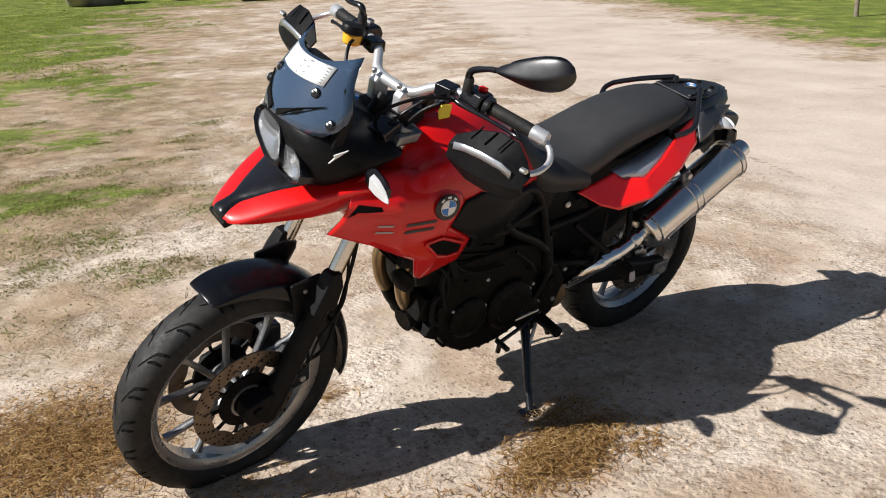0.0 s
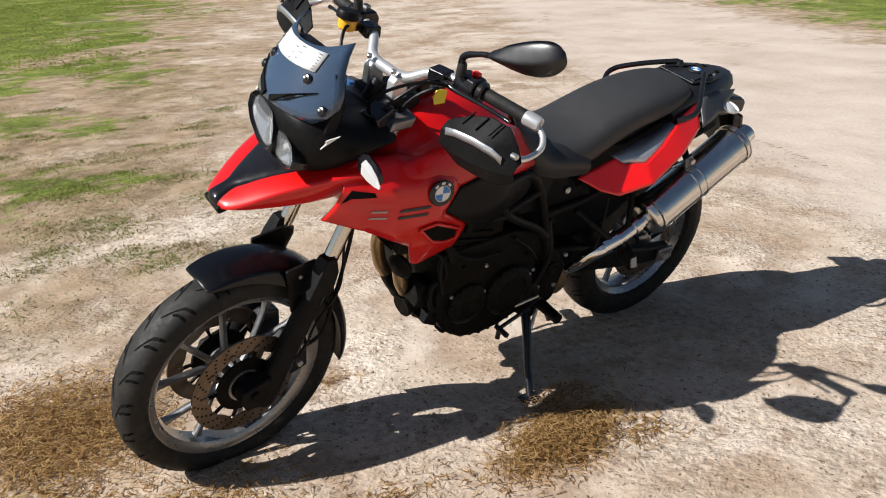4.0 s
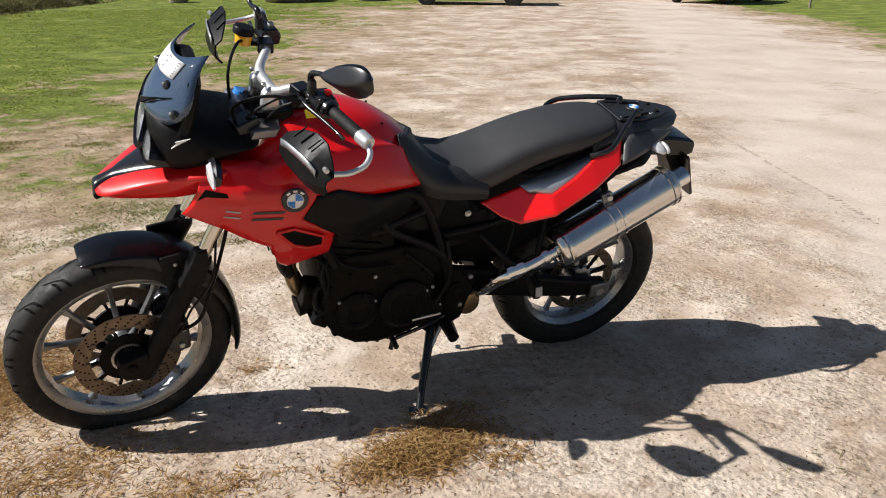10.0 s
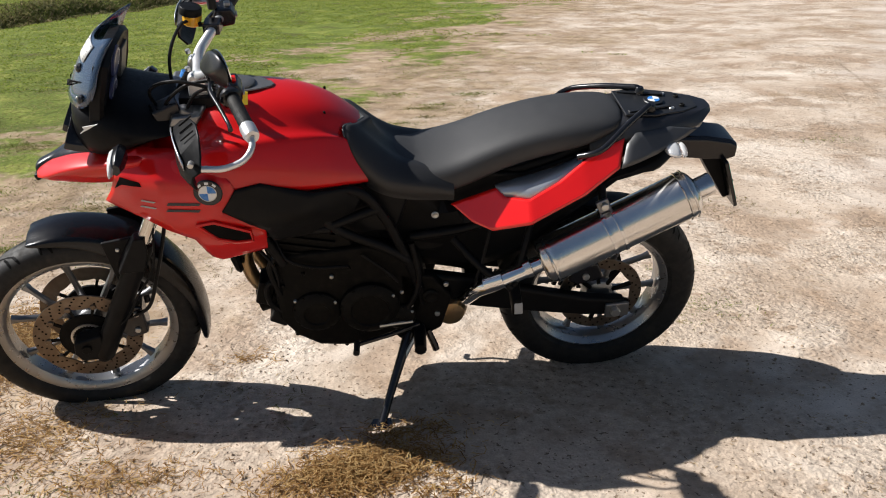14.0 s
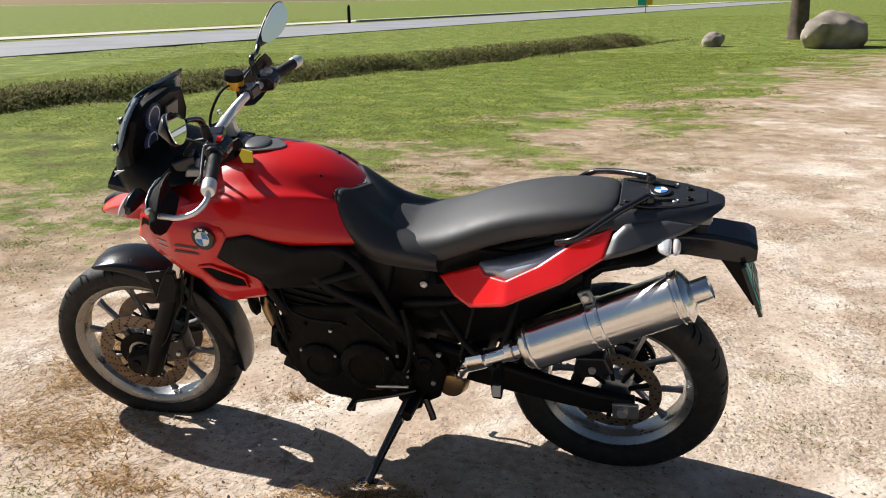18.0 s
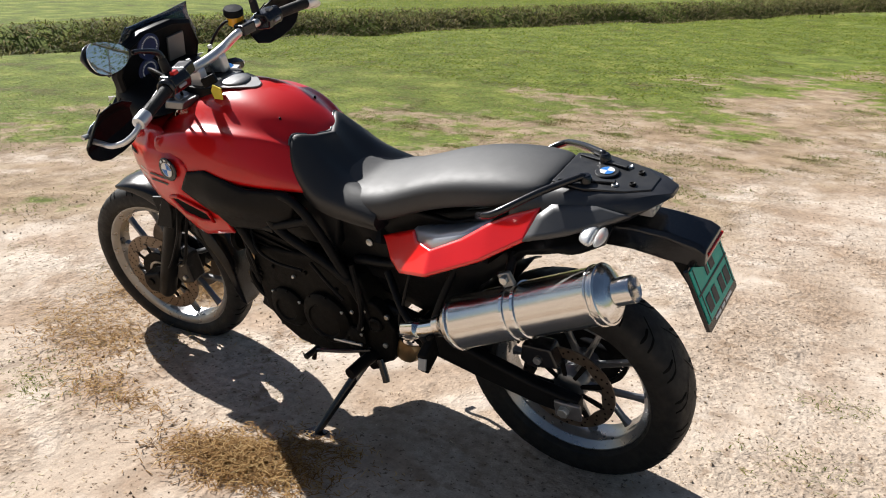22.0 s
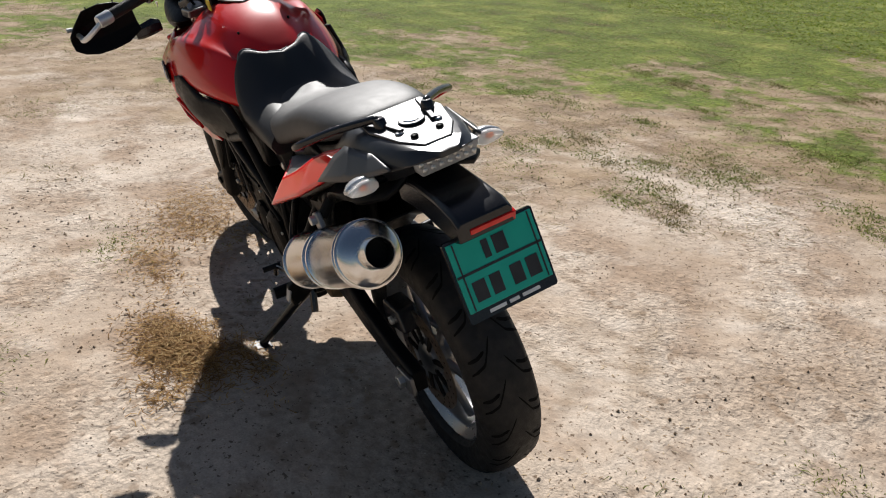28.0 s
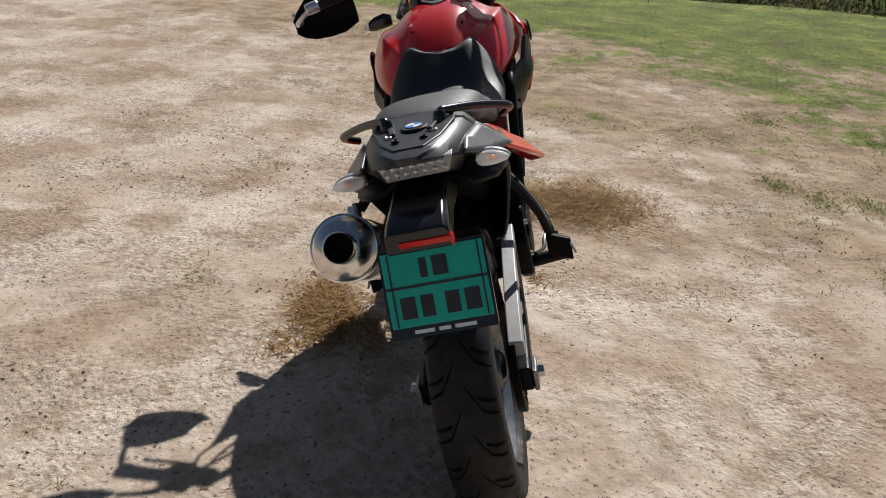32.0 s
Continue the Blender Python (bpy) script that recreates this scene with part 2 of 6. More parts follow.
_n2 = math_node(_nt, "MULTIPLY", math_node(_nt, "SUBTRACT", tex(_nt, "noise", 6, 6), 0.5), 1.3)
_f = math_node(_nt, "ADD", math_node(_nt, "ADD", _at.outputs["Fac"], _n1), _n2)
_thatch = ramp(_nt, math_node(_nt, "ADD", _f, 0.42), ((0.14, (0, 0, 0)), (0.62, (0.85,) * 3)))
_green = ramp(_nt, _f, ((0.42, (0, 0, 0)), (0.68, (1, 1, 1))))
_dry = ramp(_nt, tex(_nt, "noise", 4.5, 9), ((0.32, (0.17, 0.115, 0.068)), (0.5, (0.28, 0.2, 0.125)), (0.68, (0.39, 0.3, 0.2))))
_c = mix(_nt, _thatch, _sand, _dry)
_c = mix(_nt, _green, _c, _turf)
_nt.links.new(_c, _b.inputs["Base Color"])
_h = math_node(_nt, "MULTIPLY", math_node(_nt, "ADD", tex(_nt, "noise", 14, 10), math_node(_nt, "MULTIPLY", tex(_nt, "noise", 60, 8), 0.85)), _calm)
_h = math_node(_nt, "ADD", _h, math_node(_nt, "MULTIPLY", tex(_nt, "noise", 3.2, 10), 2.2))
_h = math_node(_nt, "MULTIPLY", _h, math_node(_nt, "SUBTRACT", 1.0, math_node(_nt, "MULTIPLY", _rf, 0.9)))
bump(_nt, _b, _h, 0.8, 0.017)


def stuff_mat(name, stops, rough=0.8, trans=0.0):
    m, nt, b = mat(name, rough, 0.0, 0.25)
    g = nt.nodes.new("ShaderNodeNewGeometry")
    nt.links.new(ramp(nt, g.outputs["Random Per Island"], stops), b.inputs["Base Color"])
    if trans:
        t = nt.nodes.new("ShaderNodeBsdfTranslucent")
        sh = nt.nodes.new("ShaderNodeMixShader")
        sh.inputs[0].default_value = trans
        nt.links.new(b.inputs["Base Color"].links[0].from_socket, t.inputs[0])
        nt.links.new(b.outputs[0], sh.inputs[1])
        nt.links.new(t.outputs[0], sh.inputs[2])
        nt.links.new(sh.outputs[0], nt.nodes["Material Output"].inputs[0])
    return m


STRAW = stuff_mat("straw", ((0.0, (0.16, 0.085, 0.028)), (0.5, (0.35, 0.205, 0.075)), (1.0, (0.58, 0.41, 0.19))), 0.8, 0.5)
BLADE = stuff_mat("grass_blade", ((0.0, (0.11, 0.145, 0.028)), (0.55, (0.19, 0.23, 0.046)), (0.85, (0.28, 0.285, 0.08)), (1.0, (0.4, 0.33, 0.16))), 0.7, 0.5)
DRYGRASS = stuff_mat("dry_grass", ((0.0, (0.12, 0.1, 0.035)), (0.35, (0.16, 0.155, 0.045)), (0.6, (0.24, 0.19, 0.085)), (1.0, (0.42, 0.33, 0.18))), 0.8, 0.4)
CHAFF = stuff_mat("pale_chaff", ((0.0, (0.26, 0.175, 0.095)), (0.6, (0.44, 0.33, 0.2)), (1.0, (0.62, 0.52, 0.36))), 0.8, 0.2)
FIELDGRASS = stuff_mat("field_grass", ((0.0, (0.12, 0.172, 0.02)), (0.5, (0.205, 0.263, 0.032)), (0.85, (0.295, 0.325, 0.055)), (1.0, (0.42, 0.37, 0.15))), 0.75, 0.58)
WEED = stuff_mat("ditch_weed", ((0.0, (0.06, 0.06, 0.02)), (0.5, (0.13, 0.125, 0.042)), (0.8, (0.2, 0.18, 0.075)), (1.0, (0.32, 0.25, 0.14))), 0.8, 0.4)
PEBBLE = stuff_mat("pebble", ((0.0, (0.16, 0.12, 0.08)), (0.7, (0.38, 0.31, 0.23)), (1.0, (0.62, 0.56, 0.47))))
# Darker sand tone that paints the shade inside tyre prints.
PRINTSHADE = stuff_mat("print_shade", ((0.0, (0.3, 0.225, 0.16)), (1.0, (0.38, 0.3, 0.22))))
DUNG = stuff_mat("dark_crumb", ((0.0, (0.15, 0.105, 0.07)), (0.7, (0.28, 0.205, 0.14)), (1.0, (0.42, 0.33, 0.23))))
LEAF = stuff_mat("young_leaf", ((0.0, (0.045, 0.07, 0.015)), (1.0, (0.1, 0.14, 0.03))), 0.7, 0.4)
STONE = varied("boulder_granite", (0.14, 0.115, 0.09), (0.37, 0.32, 0.26), 2.2, 0.85, spec=0.25, bumps=0.8, fine=18)
BARK = varied("bark", (0.06, 0.045, 0.03), (0.14, 0.11, 0.08), 5, 0.9, spec=0.2, bumps=0.9, fine=22)
ASPHALT = varied("asphalt", (0.2, 0.2, 0.21), (0.26, 0.26, 0.265), 0.4, 0.85, spec=0.3, bumps=0.3, fine=90)
PALE = varied("pale_path", (0.42, 0.38, 0.32), (0.52, 0.47, 0.4), 0.5, 0.9, spec=0.2, bumps=0.2, fine=60)
SILVER = varied("silver_car_paint", (0.42, 0.44, 0.47), (0.48, 0.5, 0.53), 2, 0.3, 0.6, coat=0.7)
WHITECAR = varied("white_car_paint", (0.7, 0.71, 0.72), (0.76, 0.77, 0.78), 2, 0.3, coat=0.7)
CARGLASS = varied("dark_car_glass", (0.01, 0.012, 0.014), (0.02, 0.022, 0.025), 2, 0.06)
WOOD = varied("grey_post_wood", (0.16, 0.13, 0.1), (0.26, 0.22, 0.17), 20, 0.85, spec=0.2, bumps=0.5, fine=80)


# ---- building helpers ----
def part(name, bm, material, parent, label="", smooth=True, bev=0.0, sub=0, thick=0.0):
    """Links a bmesh as one mesh object under a thing or a part; sub, thick and bev add modifiers for rounded, solid shapes."""
    bmesh.ops.recalc_face_normals(bm, faces=bm.faces)
    me = bpy.data.meshes.new(name)
    bm.to_mesh(me)
    bm.free()
    me.materials.append(material)
    if smooth:
        me.polygons.foreach_set("use_smooth", [True] * len(me.polygons))
        if not sub:
            me.set_sharp_from_angle(angle=radians(38))
    ob = new(name, me)
    ob.parent = parent
    if parent is not None and parent.type == "MESH":
        ob.matrix_parent_inverse = Matrix.Identity(4)
    if thick:
        md = ob.modifiers.new("thick", "SOLIDIFY")
        md.thickness, md.offset = thick, -1
    if bev:
        md = ob.modifiers.new("bevel", "BEVEL")
        md.width, md.segments, md.limit_method, md.angle_limit = bev, 2, "ANGLE", radians(35)
        md.harden_normals = True
    if sub:
        md = ob.modifiers.new("round", "SUBSURF")
        md.levels = md.render_levels = sub
    if label:
        tagged(ob, label)
    return ob


def thing(name, m, label, category, group="", kind=""):
    ob = new(name)
    ob.matrix_world = m
    return tagged(ob, label, category, group, kind)


def V3(p):
    return Vector((p[0], p[1], p[2]))


def curve_points(pts, n=6):
    """A smooth line through the points (Catmull-Rom)."""
    p = [V3(q) for q in pts]
    if len(p) < 3:
        return p
    p = [2 * p[0] - p[1]] + p + [2 * p[-1] - p[-2]]
    out = []
    for i in range(1, len(p) - 2):
        for k in range(n):
            t = k / n
            out.append(0.5 * (2 * p[i] + (p[i + 1] - p[i - 1]) * t + (2 * p[i - 1] - 5 * p[i] + 4 * p[i + 1] - p[i + 2]) * t * t
                              + (3 * p[i] - p[i - 1] - 3 * p[i + 1] + p[i + 2]) * t ** 3))
    return out + [p[-2]]


def bridge(bm, rings, close=True, cap=True):
    vs = [[bm.verts.new(q) for q in r] for r in rings]
    n = len(vs[0])
    for a, b in zip(vs, vs[1:]):
        for i in range(n if close else n - 1):
            j = (i + 1) % n
            bm.faces.new((a[i], a[j], b[j], b[i]))
    if cap and close:
        bm.faces.new(vs[0][::-1])
        bm.faces.new(vs[-1])
    return bm


def loft(rings, close=True, cap=True):
    return bridge(bmesh.new(), rings, close, cap)


def tube(pts, r, n=12, smooth=6, bm=None):
    """A round bar along a smooth line; r is one radius or one for each given point."""
    line = curve_points(pts, smooth) if len(pts) > 2 and smooth > 1 else [V3(q) for q in pts]
    m = len(line)
    rs = [r] * m if isinstance(r, (int, float)) else [float(np.interp(i / (m - 1) * (len(r) - 1), range(len(r)), r)) for i in range(m)]
    rings, side = [], None
    for i, q in enumerate(line):
        d = (line[min(i + 1, m - 1)] - line[max(i - 1, 0)]).normalized()
        if side is None:
            side = d.orthogonal().normalized()
        side = (side - d * side.dot(d)).normalized()
        up = d.cross(side)
        rings.append([q + (side * math.cos(a) + up * math.sin(a)) * rs[i] for a in (2 * math.pi * k / n for k in range(n))])
    return bridge(bm or bmesh.new(), rings)


def lathe(profile, a, b, n=32, bm=None, turn=0.0):
    """A turned body about the line from a to b. profile: (distance along the line in metres, radius)."""
    a, b = V3(a), V3(b)
    d = (b - a).normalized()
    s = d.orthogonal().normalized()
    u = d.cross(s)
    rings = [[a + d * h + (s * math.cos(t) + u * math.sin(t)) * max(r, 1e-4) for t in (turn + 2 * math.pi * k / n for k in range(n))] for h, r in profile]
    return bridge(bm or bmesh.new(), rings)


def cyl(a, b, r, n=20, bm=None, e=0.0015):
    ln = (V3(b) - V3(a)).length
    return lathe(((0, r - e), (e, r), (ln - e, r), (ln, r - e)), a, b, n, bm)


def box(c, size, rot=(0, 0, 0), bm=None):
    bm = bm or bmesh.new()
    m = Matrix.Translation(c) @ Euler([radians(x) for x in rot]).to_matrix().to_4x4() @ Matrix.Diagonal((*size, 1))
    bmesh.ops.create_cube(bm, size=1, matrix=m)
    return bm


def panel(outline, vf, cuts=2, side=1):
    """A curved sheet over an outline in (u, w), set out sideways by vf(u, w)."""
    bm = bmesh.new()
    vs = [bm.verts.new((u, 0, w)) for u, w in outline]
    es = [bm.edges.new((vs[i], vs[(i + 1) % len(vs)])) for i in range(len(vs))]
    bmesh.ops.triangle_fill(bm, edges=es, use_beauty=True)
    for _ in range(cuts):
        bmesh.ops.subdivide_edges(bm, edges=bm.edges[:], cuts=1, use_grid_fill=True)
    for v in bm.verts:
        v.co.y = side * vf(v.co.x, v.co.z)
    bmesh.ops.reverse_faces(bm, faces=bm.faces[:])
    return bm


def moved(bm, m):
    bmesh.ops.transform(bm, matrix=m, verts=bm.verts)
    return bm


def ring_points(u, pts):
    """A closed ring at u from the left half's (v, w) points, from the top's middle down to the bottom's middle."""
    left = [(u, v, w) for v, w in pts]
    right = [(u, -v, w) for v, w in reversed(pts) if v > 1e-6]
    return left + right


def mesh_thing(name, verts, faces, material, parent=None):
    me = bpy.data.meshes.new(name)
    me.from_pydata(verts, [], faces)
    me.materials.append(material)
    ob = new(name, me)
    ob.parent = parent
    return ob


# ---- ground, turf, ditch, road ----
FIELD = [(9, 2.8), (7.3, 1.1), (5.5, -0.7), (4.1, -2.0), (2.7, -2.9), (1.5, -4.0), (0.4, -6.0), (-1.1, -8.8), (-3.2, -13.5), (-5.1, -17.8),
         (-8, -19.6), (-14, -22), (-24, -33), (-70, -90), (-100, -600), (600, -600), (600, 60)]
VERGE = [(-9, -3.2), (-12.8, -9.3), (-14.3, -12.2), (-17, -18), (-24, -32), (-80, -100), (-400, -100), (-400, 60), (-13, 4)]
TRACK = [(-1.6, 3.5), (-1.7, 0.2), (-2.3, -1.6), (-4.7, -5.2), (-9, -12), (-13.6, -19.1), (-24, -36), (-60, -90), (-70, -90), (-24, -32), (-14.3, -12.2), (-9, -3.2), (-11, 4)]
DITCH = [(13, 4), (10.8, -2.5), (9.3, -7.5), (7.2, -12), (4.6, -16.5), (2.2, -21.5), (0.4, -25), (-0.6, -28)]
BANK = [(x + 1.4, y - 0.6) for x, y in DITCH]


def seg_dist(P, a, b):
    a, b = np.array(a, float), np.array(b, float)
    d = b - a
    t = np.clip(((P - a) @ d) / (d @ d), 0, 1)
    return np.hypot(*(P - a - t[:, None] * d).T)


def signed(P, poly):
    dist = np.min([seg_dist(P, poly[i], poly[(i + 1) % len(poly)]) for i in range(len(poly))], axis=0)
    inside = np.zeros(len(P), bool)
    for i in range(len(poly)):
        (x0, y0), (x1, y1) = poly[i], poly[(i + 1) % len(poly)]
        if y0 != y1:
            cross = ((y0 > P[:, 1]) != (y1 > P[:, 1])) & (P[:, 0] < (x1 - x0) * (P[:, 1] - y0) / (y1 - y0) + x0)
            inside ^= cross
    return np.where(inside, dist, -dist)


def ditch_depth(P):
    """The ditch below the turf, less the low bank on its far side."""
    wob = np.array([(noise.noise((x * 0.7, y * 0.7, 11)), noise.noise((x * 0.7, y * 0.7, 17))) for x, y in P]) * 0.55
    P = P + wob
    d = np.min([seg_dist(P, DITCH[i], DITCH[i + 1]) for i in range(len(DITCH) - 1)], axis=0)
    b = np.min([seg_dist(P, BANK[i], BANK[i + 1]) for i in range(len(BANK) - 1)], axis=0)
    return np.exp(-(d / 0.6) ** 2) * 0.38 - np.exp(-(b / 0.9) ** 2) * 0.12


def turf_field(P):
    worn = 1.06 * np.exp(-((P[:, 0] - 1.0) / 1.3) ** 2 - ((P[:, 1] + 3.5) / 1.7) ** 2) - 1.1
    return np.clip(0.5 + np.maximum(np.maximum((signed(P, FIELD) - 0.5) / 3.6, worn), signed(P, VERGE) / 2.0), -0.6, 1.3)


def ground_z(x, y):
    near = 1.0 if -4 < x < 6 and -5 < y < 4 else 0.0
    z = 0.03 * (noise.noise((x * 0.4, y * 0.4, 3)) if near == 0 else noise.noise((x * 0.4, y * 0.4, 3)) * 0.35)
    if near:
        z += 0.007 * noise.noise((x * 3.1, y * 3.1, 1)) + 0.005 * noise.noise((x * 9, y * 9, 5))
    return z


def axis(lo, hi, step, far):
    a = list(np.arange(lo, hi, step))
    s, p, q = step, lo, hi
    left, right = [], []
    while p > -far:
        s = s * 1.17 if s * 1.17 < 0.3 or p < -27 else 0.3
        p -= s
        left.append(p)
    s = step
    while q < far:
        right.append(q)
        s = s * 1.17 if s * 1.17 < 0.3 or q > 14 else 0.3
        q += s
    return np.array(left[::-1] + a + right)


gx, gy = axis(-3.2, 4.6, 0.06, 600), axis(-3.6, 3.0, 0.06, 600)
P = np.array([(x, y) for y in gy for x in gx])
turf = turf_field(P)
deep = ditch_depth(P)
zs = np.array([ground_z(x, y) for x, y in P]) - deep
nx, ny = len(gx), len(gy)
faces = [(j * nx + i, j * nx + i + 1, (j + 1) * nx + i + 1, (j + 1) * nx + i) for j in range(ny - 1) for i in range(nx - 1)]
ground = mesh_thing("ground", [(x, y, z) for (x, y), z in zip(P, zs)], faces, GROUND)
ground.data.attributes.new("turf", "FLOAT", "POINT").data.foreach_set("value", turf.astype(float))
ground.data.attributes.new("track", "FLOAT", "POINT").data.foreach_set("value", np.clip(0.5 + signed(P, TRACK) / 1.6, -0.6, 1.4).astype(float))
ground.data.polygons.foreach_set("use_smooth", [True] * len(faces))
tagged(ground, "packed pale sand with thatch and patchy green turf", "ground", kind="structure")


def strip(name, a, b, w0, w1, z, material, label):
    """A flat band along the line a-b, between two offsets to its side."""
    a, b = Vector((*a, 0)), Vector((*b, 0))
    d = (b - a).normalized()
    s = Vector((-d.y, d.x, 0))
    n = 40
    vs = [a + (b - a) * (i / n) + s * w + Vector((0, 0, z)) for i in range(n + 1) for w in (w0, w1)]
    ob = mesh_thing(name, vs, [(2 * i, 2 * i + 1, 2 * i + 3, 2 * i + 2) for i in range(n)], material)
    md = ob.modifiers.new("thick", "SOLIDIFY")
    md.thickness, md.offset = 0.02, -1 if w1 > w0 else 1
    return tagged(ob, label, "road", kind="structure")


RA, RB = (31.8, 29), (-27.1, -157)
strip("road", RA, RB, 0, 8.2, 0.014, ASPHALT, "grey asphalt road beyond the grass")
strip("pavement", RA, RB, 10.5, 13, 0.02, PALE, "pale cycle path beyond the road")
d = (Vector(RB) - Vector(RA)).normalized()
s = Vector((-d.y, d.x))
for k in range(0, 150, 9):
    c = Vector(RA) + d * (k + 20) + s * 1.1
    tagged(part("road_marking", box((c.x, c.y, 0.018), (3.4, 0.16, 0.008), (0, 0, math.degrees(math.atan2(d.y, d.x)))), WHITE, None, smooth=False), "white dash along the road's near edge", "road marking", kind="structure")
c = Vector(RA) + d * 95 + s * 7.5
tagged(part("road_marking", box((c.x, c.y, 0.018), (190, 0.16, 0.008), (0, 0, math.degrees(math.atan2(d.y, d.x)))), WHITE, None, smooth=False), "white line along the road's far edge", "road marking", kind="structure")
c = Vector(RA) + d * 110 + s * 10.2
tagged(part("kerb", box((c.x, c.y, 0.05), (60, 0.25, 0.14), (0, 0, math.degrees(math.atan2(d.y, d.x)))), ASPHALT, None, smooth=False, bev=0.02), "dark kerb along the cycle path", "kerb", kind="structure")
# small roadside board and a marker post
bx, by = Vector(RA) + d * 104 - s * 0.8
brd = thing("roadside_board", pose(bx, by, 0, 0, 0, 20), "small orange and green board on a post by the road", "sign")
part("post", lathe(((0, 0.03), (0.02, 0.035), (1.2, 0.03), (1.22, 0.02)), (0, 0, -0.05), (0, 0, 1), 8), WOOD, brd)
part("board", box((-0.28, 0.03, 0.95), (0.5, 0.04, 0.62)), AMBER, brd, "orange half of the board", bev=0.01)
part("board", box((0.34, 0.03, 0.95), (0.7, 0.04, 0.72)), PLATE, brd, "green half of the board", bev=0.01)
bx, by = Vector(RA) + d * 78 + s * 9.4
mp = part("marker_post", lathe(((0, 0.09), (0.02, 0.1), (0.95, 0.1), (1.1, 0.06), (1.12, 0)), (0, 0, -0.05), (0, 0, 1), 12), BLACK, None)
mp.matrix_world = pose(bx, by, 0)
tagged(mp, "dark marker post beside the road", "post")

rng = np.random.default_rng(7)


def blades(name, pts, hmin, hmax, width, material, lean, label, category, parent=None, upright=True):
    """Many thin upright blades, each a bent pair of triangles."""
    n = len(pts)
    ang = rng.uniform(0, 2 * math.pi, n)
    h = rng.uniform(hmin, hmax, n)
    w = width * rng.uniform(0.6, 1.3, n)
    tilt = rng.normal(0, lean, (n, 2)) * h[:, None]
    base = np.column_stack([pts, [ground_z(x, y) for x, y in pts] - ditch_depth(pts) - 0.004])
    side = np.column_stack([np.cos(ang) * w, np.sin(ang) * w, np.zeros(n)])
    mid = base + np.column_stack([tilt * 0.35, h * 0.6])
    tip = base + np.column_stack([tilt, h * np.maximum(0.3, 1 - np.hypot(*tilt.T) / (h + 1e-6) * 0.3)])
    v = np.stack([base - side, base + side, mid - side * 0.7, mid + side * 0.7, tip], 1).reshape(-1, 3)
    f = []
    for i in range(n):
        k = 5 * i
        f += [(k, k + 1, k + 3, k + 2), (k + 2, k + 3, k + 4)]
    ob = mesh_thing(name, v.tolist(), f, material, parent)
    if upright:
        ob.data.polygons.foreach_set("use_smooth", [True] * len(f))
        soft = np.column_stack([np.repeat(tilt, 5, 0) * 8, np.full(5 * n, 0.8)])
        ob.data.normals_split_custom_set_from_vertices((soft / np.linalg.norm(soft, axis=1)[:, None]).tolist())
    return tagged(ob, label, category, kind="stuff")


def lying(name, pts, zmax, lmin, lmax, width, material, label, category):
    """Loose stalks that lie criss-cross on the ground."""
    n = len(pts)
    ang, ln = rng.uniform(0, 2 * math.pi, n), rng.uniform(lmin, lmax, n)
    z = np.array([ground_z(x, y) for x, y in pts]) + 0.0015 + zmax * rng.uniform(0, 1, n) ** 2
    d = np.column_stack([np.cos(ang), np.sin(ang), rng.normal(0, 0.12, n)]) * ln[:, None] / 2
    s = np.column_stack([-np.sin(ang), np.cos(ang), np.zeros(n)]) * (width * rng.uniform(0.6, 1.4, n))[:, None]
    c = np.column_stack([pts, z])
    bow = np.column_stack([rng.normal(0, 0.12, n) * ln, rng.normal(0, 0.12, n) * ln, np.abs(rng.normal(0, 0.05, n)) * ln])
    v = np.stack([c - d - s, c - d + s, c + bow - s, c + bow + s, c + d - s, c + d + s], 1).reshape(-1, 3)
    f = []
    for i in range(n):
        k = 6 * i
        f += [(k, k + 1, k + 3, k + 2), (k + 2, k + 3, k + 5, k + 4)]
    ob = mesh_thing(name, v.tolist(), f, material)
    return tagged(ob, label, category, kind="stuff")


def pick_turf(n, x0, x1, y0, y1, lim, scale=0.9):
    """Random spots where the turf grows, in uneven patches."""
    q = np.column_stack([rng.uniform(x0, x1, n), rng.uniform(y0, y1, n)])
    f = turf_field(q)
    f = f + 1.1 * np.array([noise.noise((x * scale, y * scale, 9)) + 0.5 * noise.noise((x * 3, y * 3, 4)) for x, y in q])
    return q[f > lim]


blades("grass", pick_turf(190000, -3, 9, -9, 2.5, 0.42), 0.005, 0.019, 0.003, BLADE, 2.2, "short patchy green grass on sandy soil", "grass", upright=False)
blades("grass", pick_turf(170000, -10, 12, -20, -6, 0.62, 0.6), 0.008, 0.028, 0.009, FIELDGRASS, 2.4, "mown green grass field", "grass", upright=False)
blades("grass", pick_turf(50000, -30, 25, -60, -18, 0.7, 0.3), 0.015, 0.04, 0.022, FIELDGRASS, 2.2, "far mown green grass", "grass", upright=False)
n = 60000
k = rng.integers(0, len(DITCH) - 1, n)
t = rng.uniform(0, 1, n)[:, None]
A, B = np.array(DITCH)[k], np.array(DITCH)[k + 1]
blades("ditch_weeds", A + (B - A) * t + rng.normal(0.35, 0.5, (n, 1)) * np.array((0.92, -0.39)) + rng.normal(0, 0.2, (n, 2)), 0.02, 0.11, 0.012, WEED, 1.6, "dark rough weeds along a shallow ditch", "weeds", upright=False)

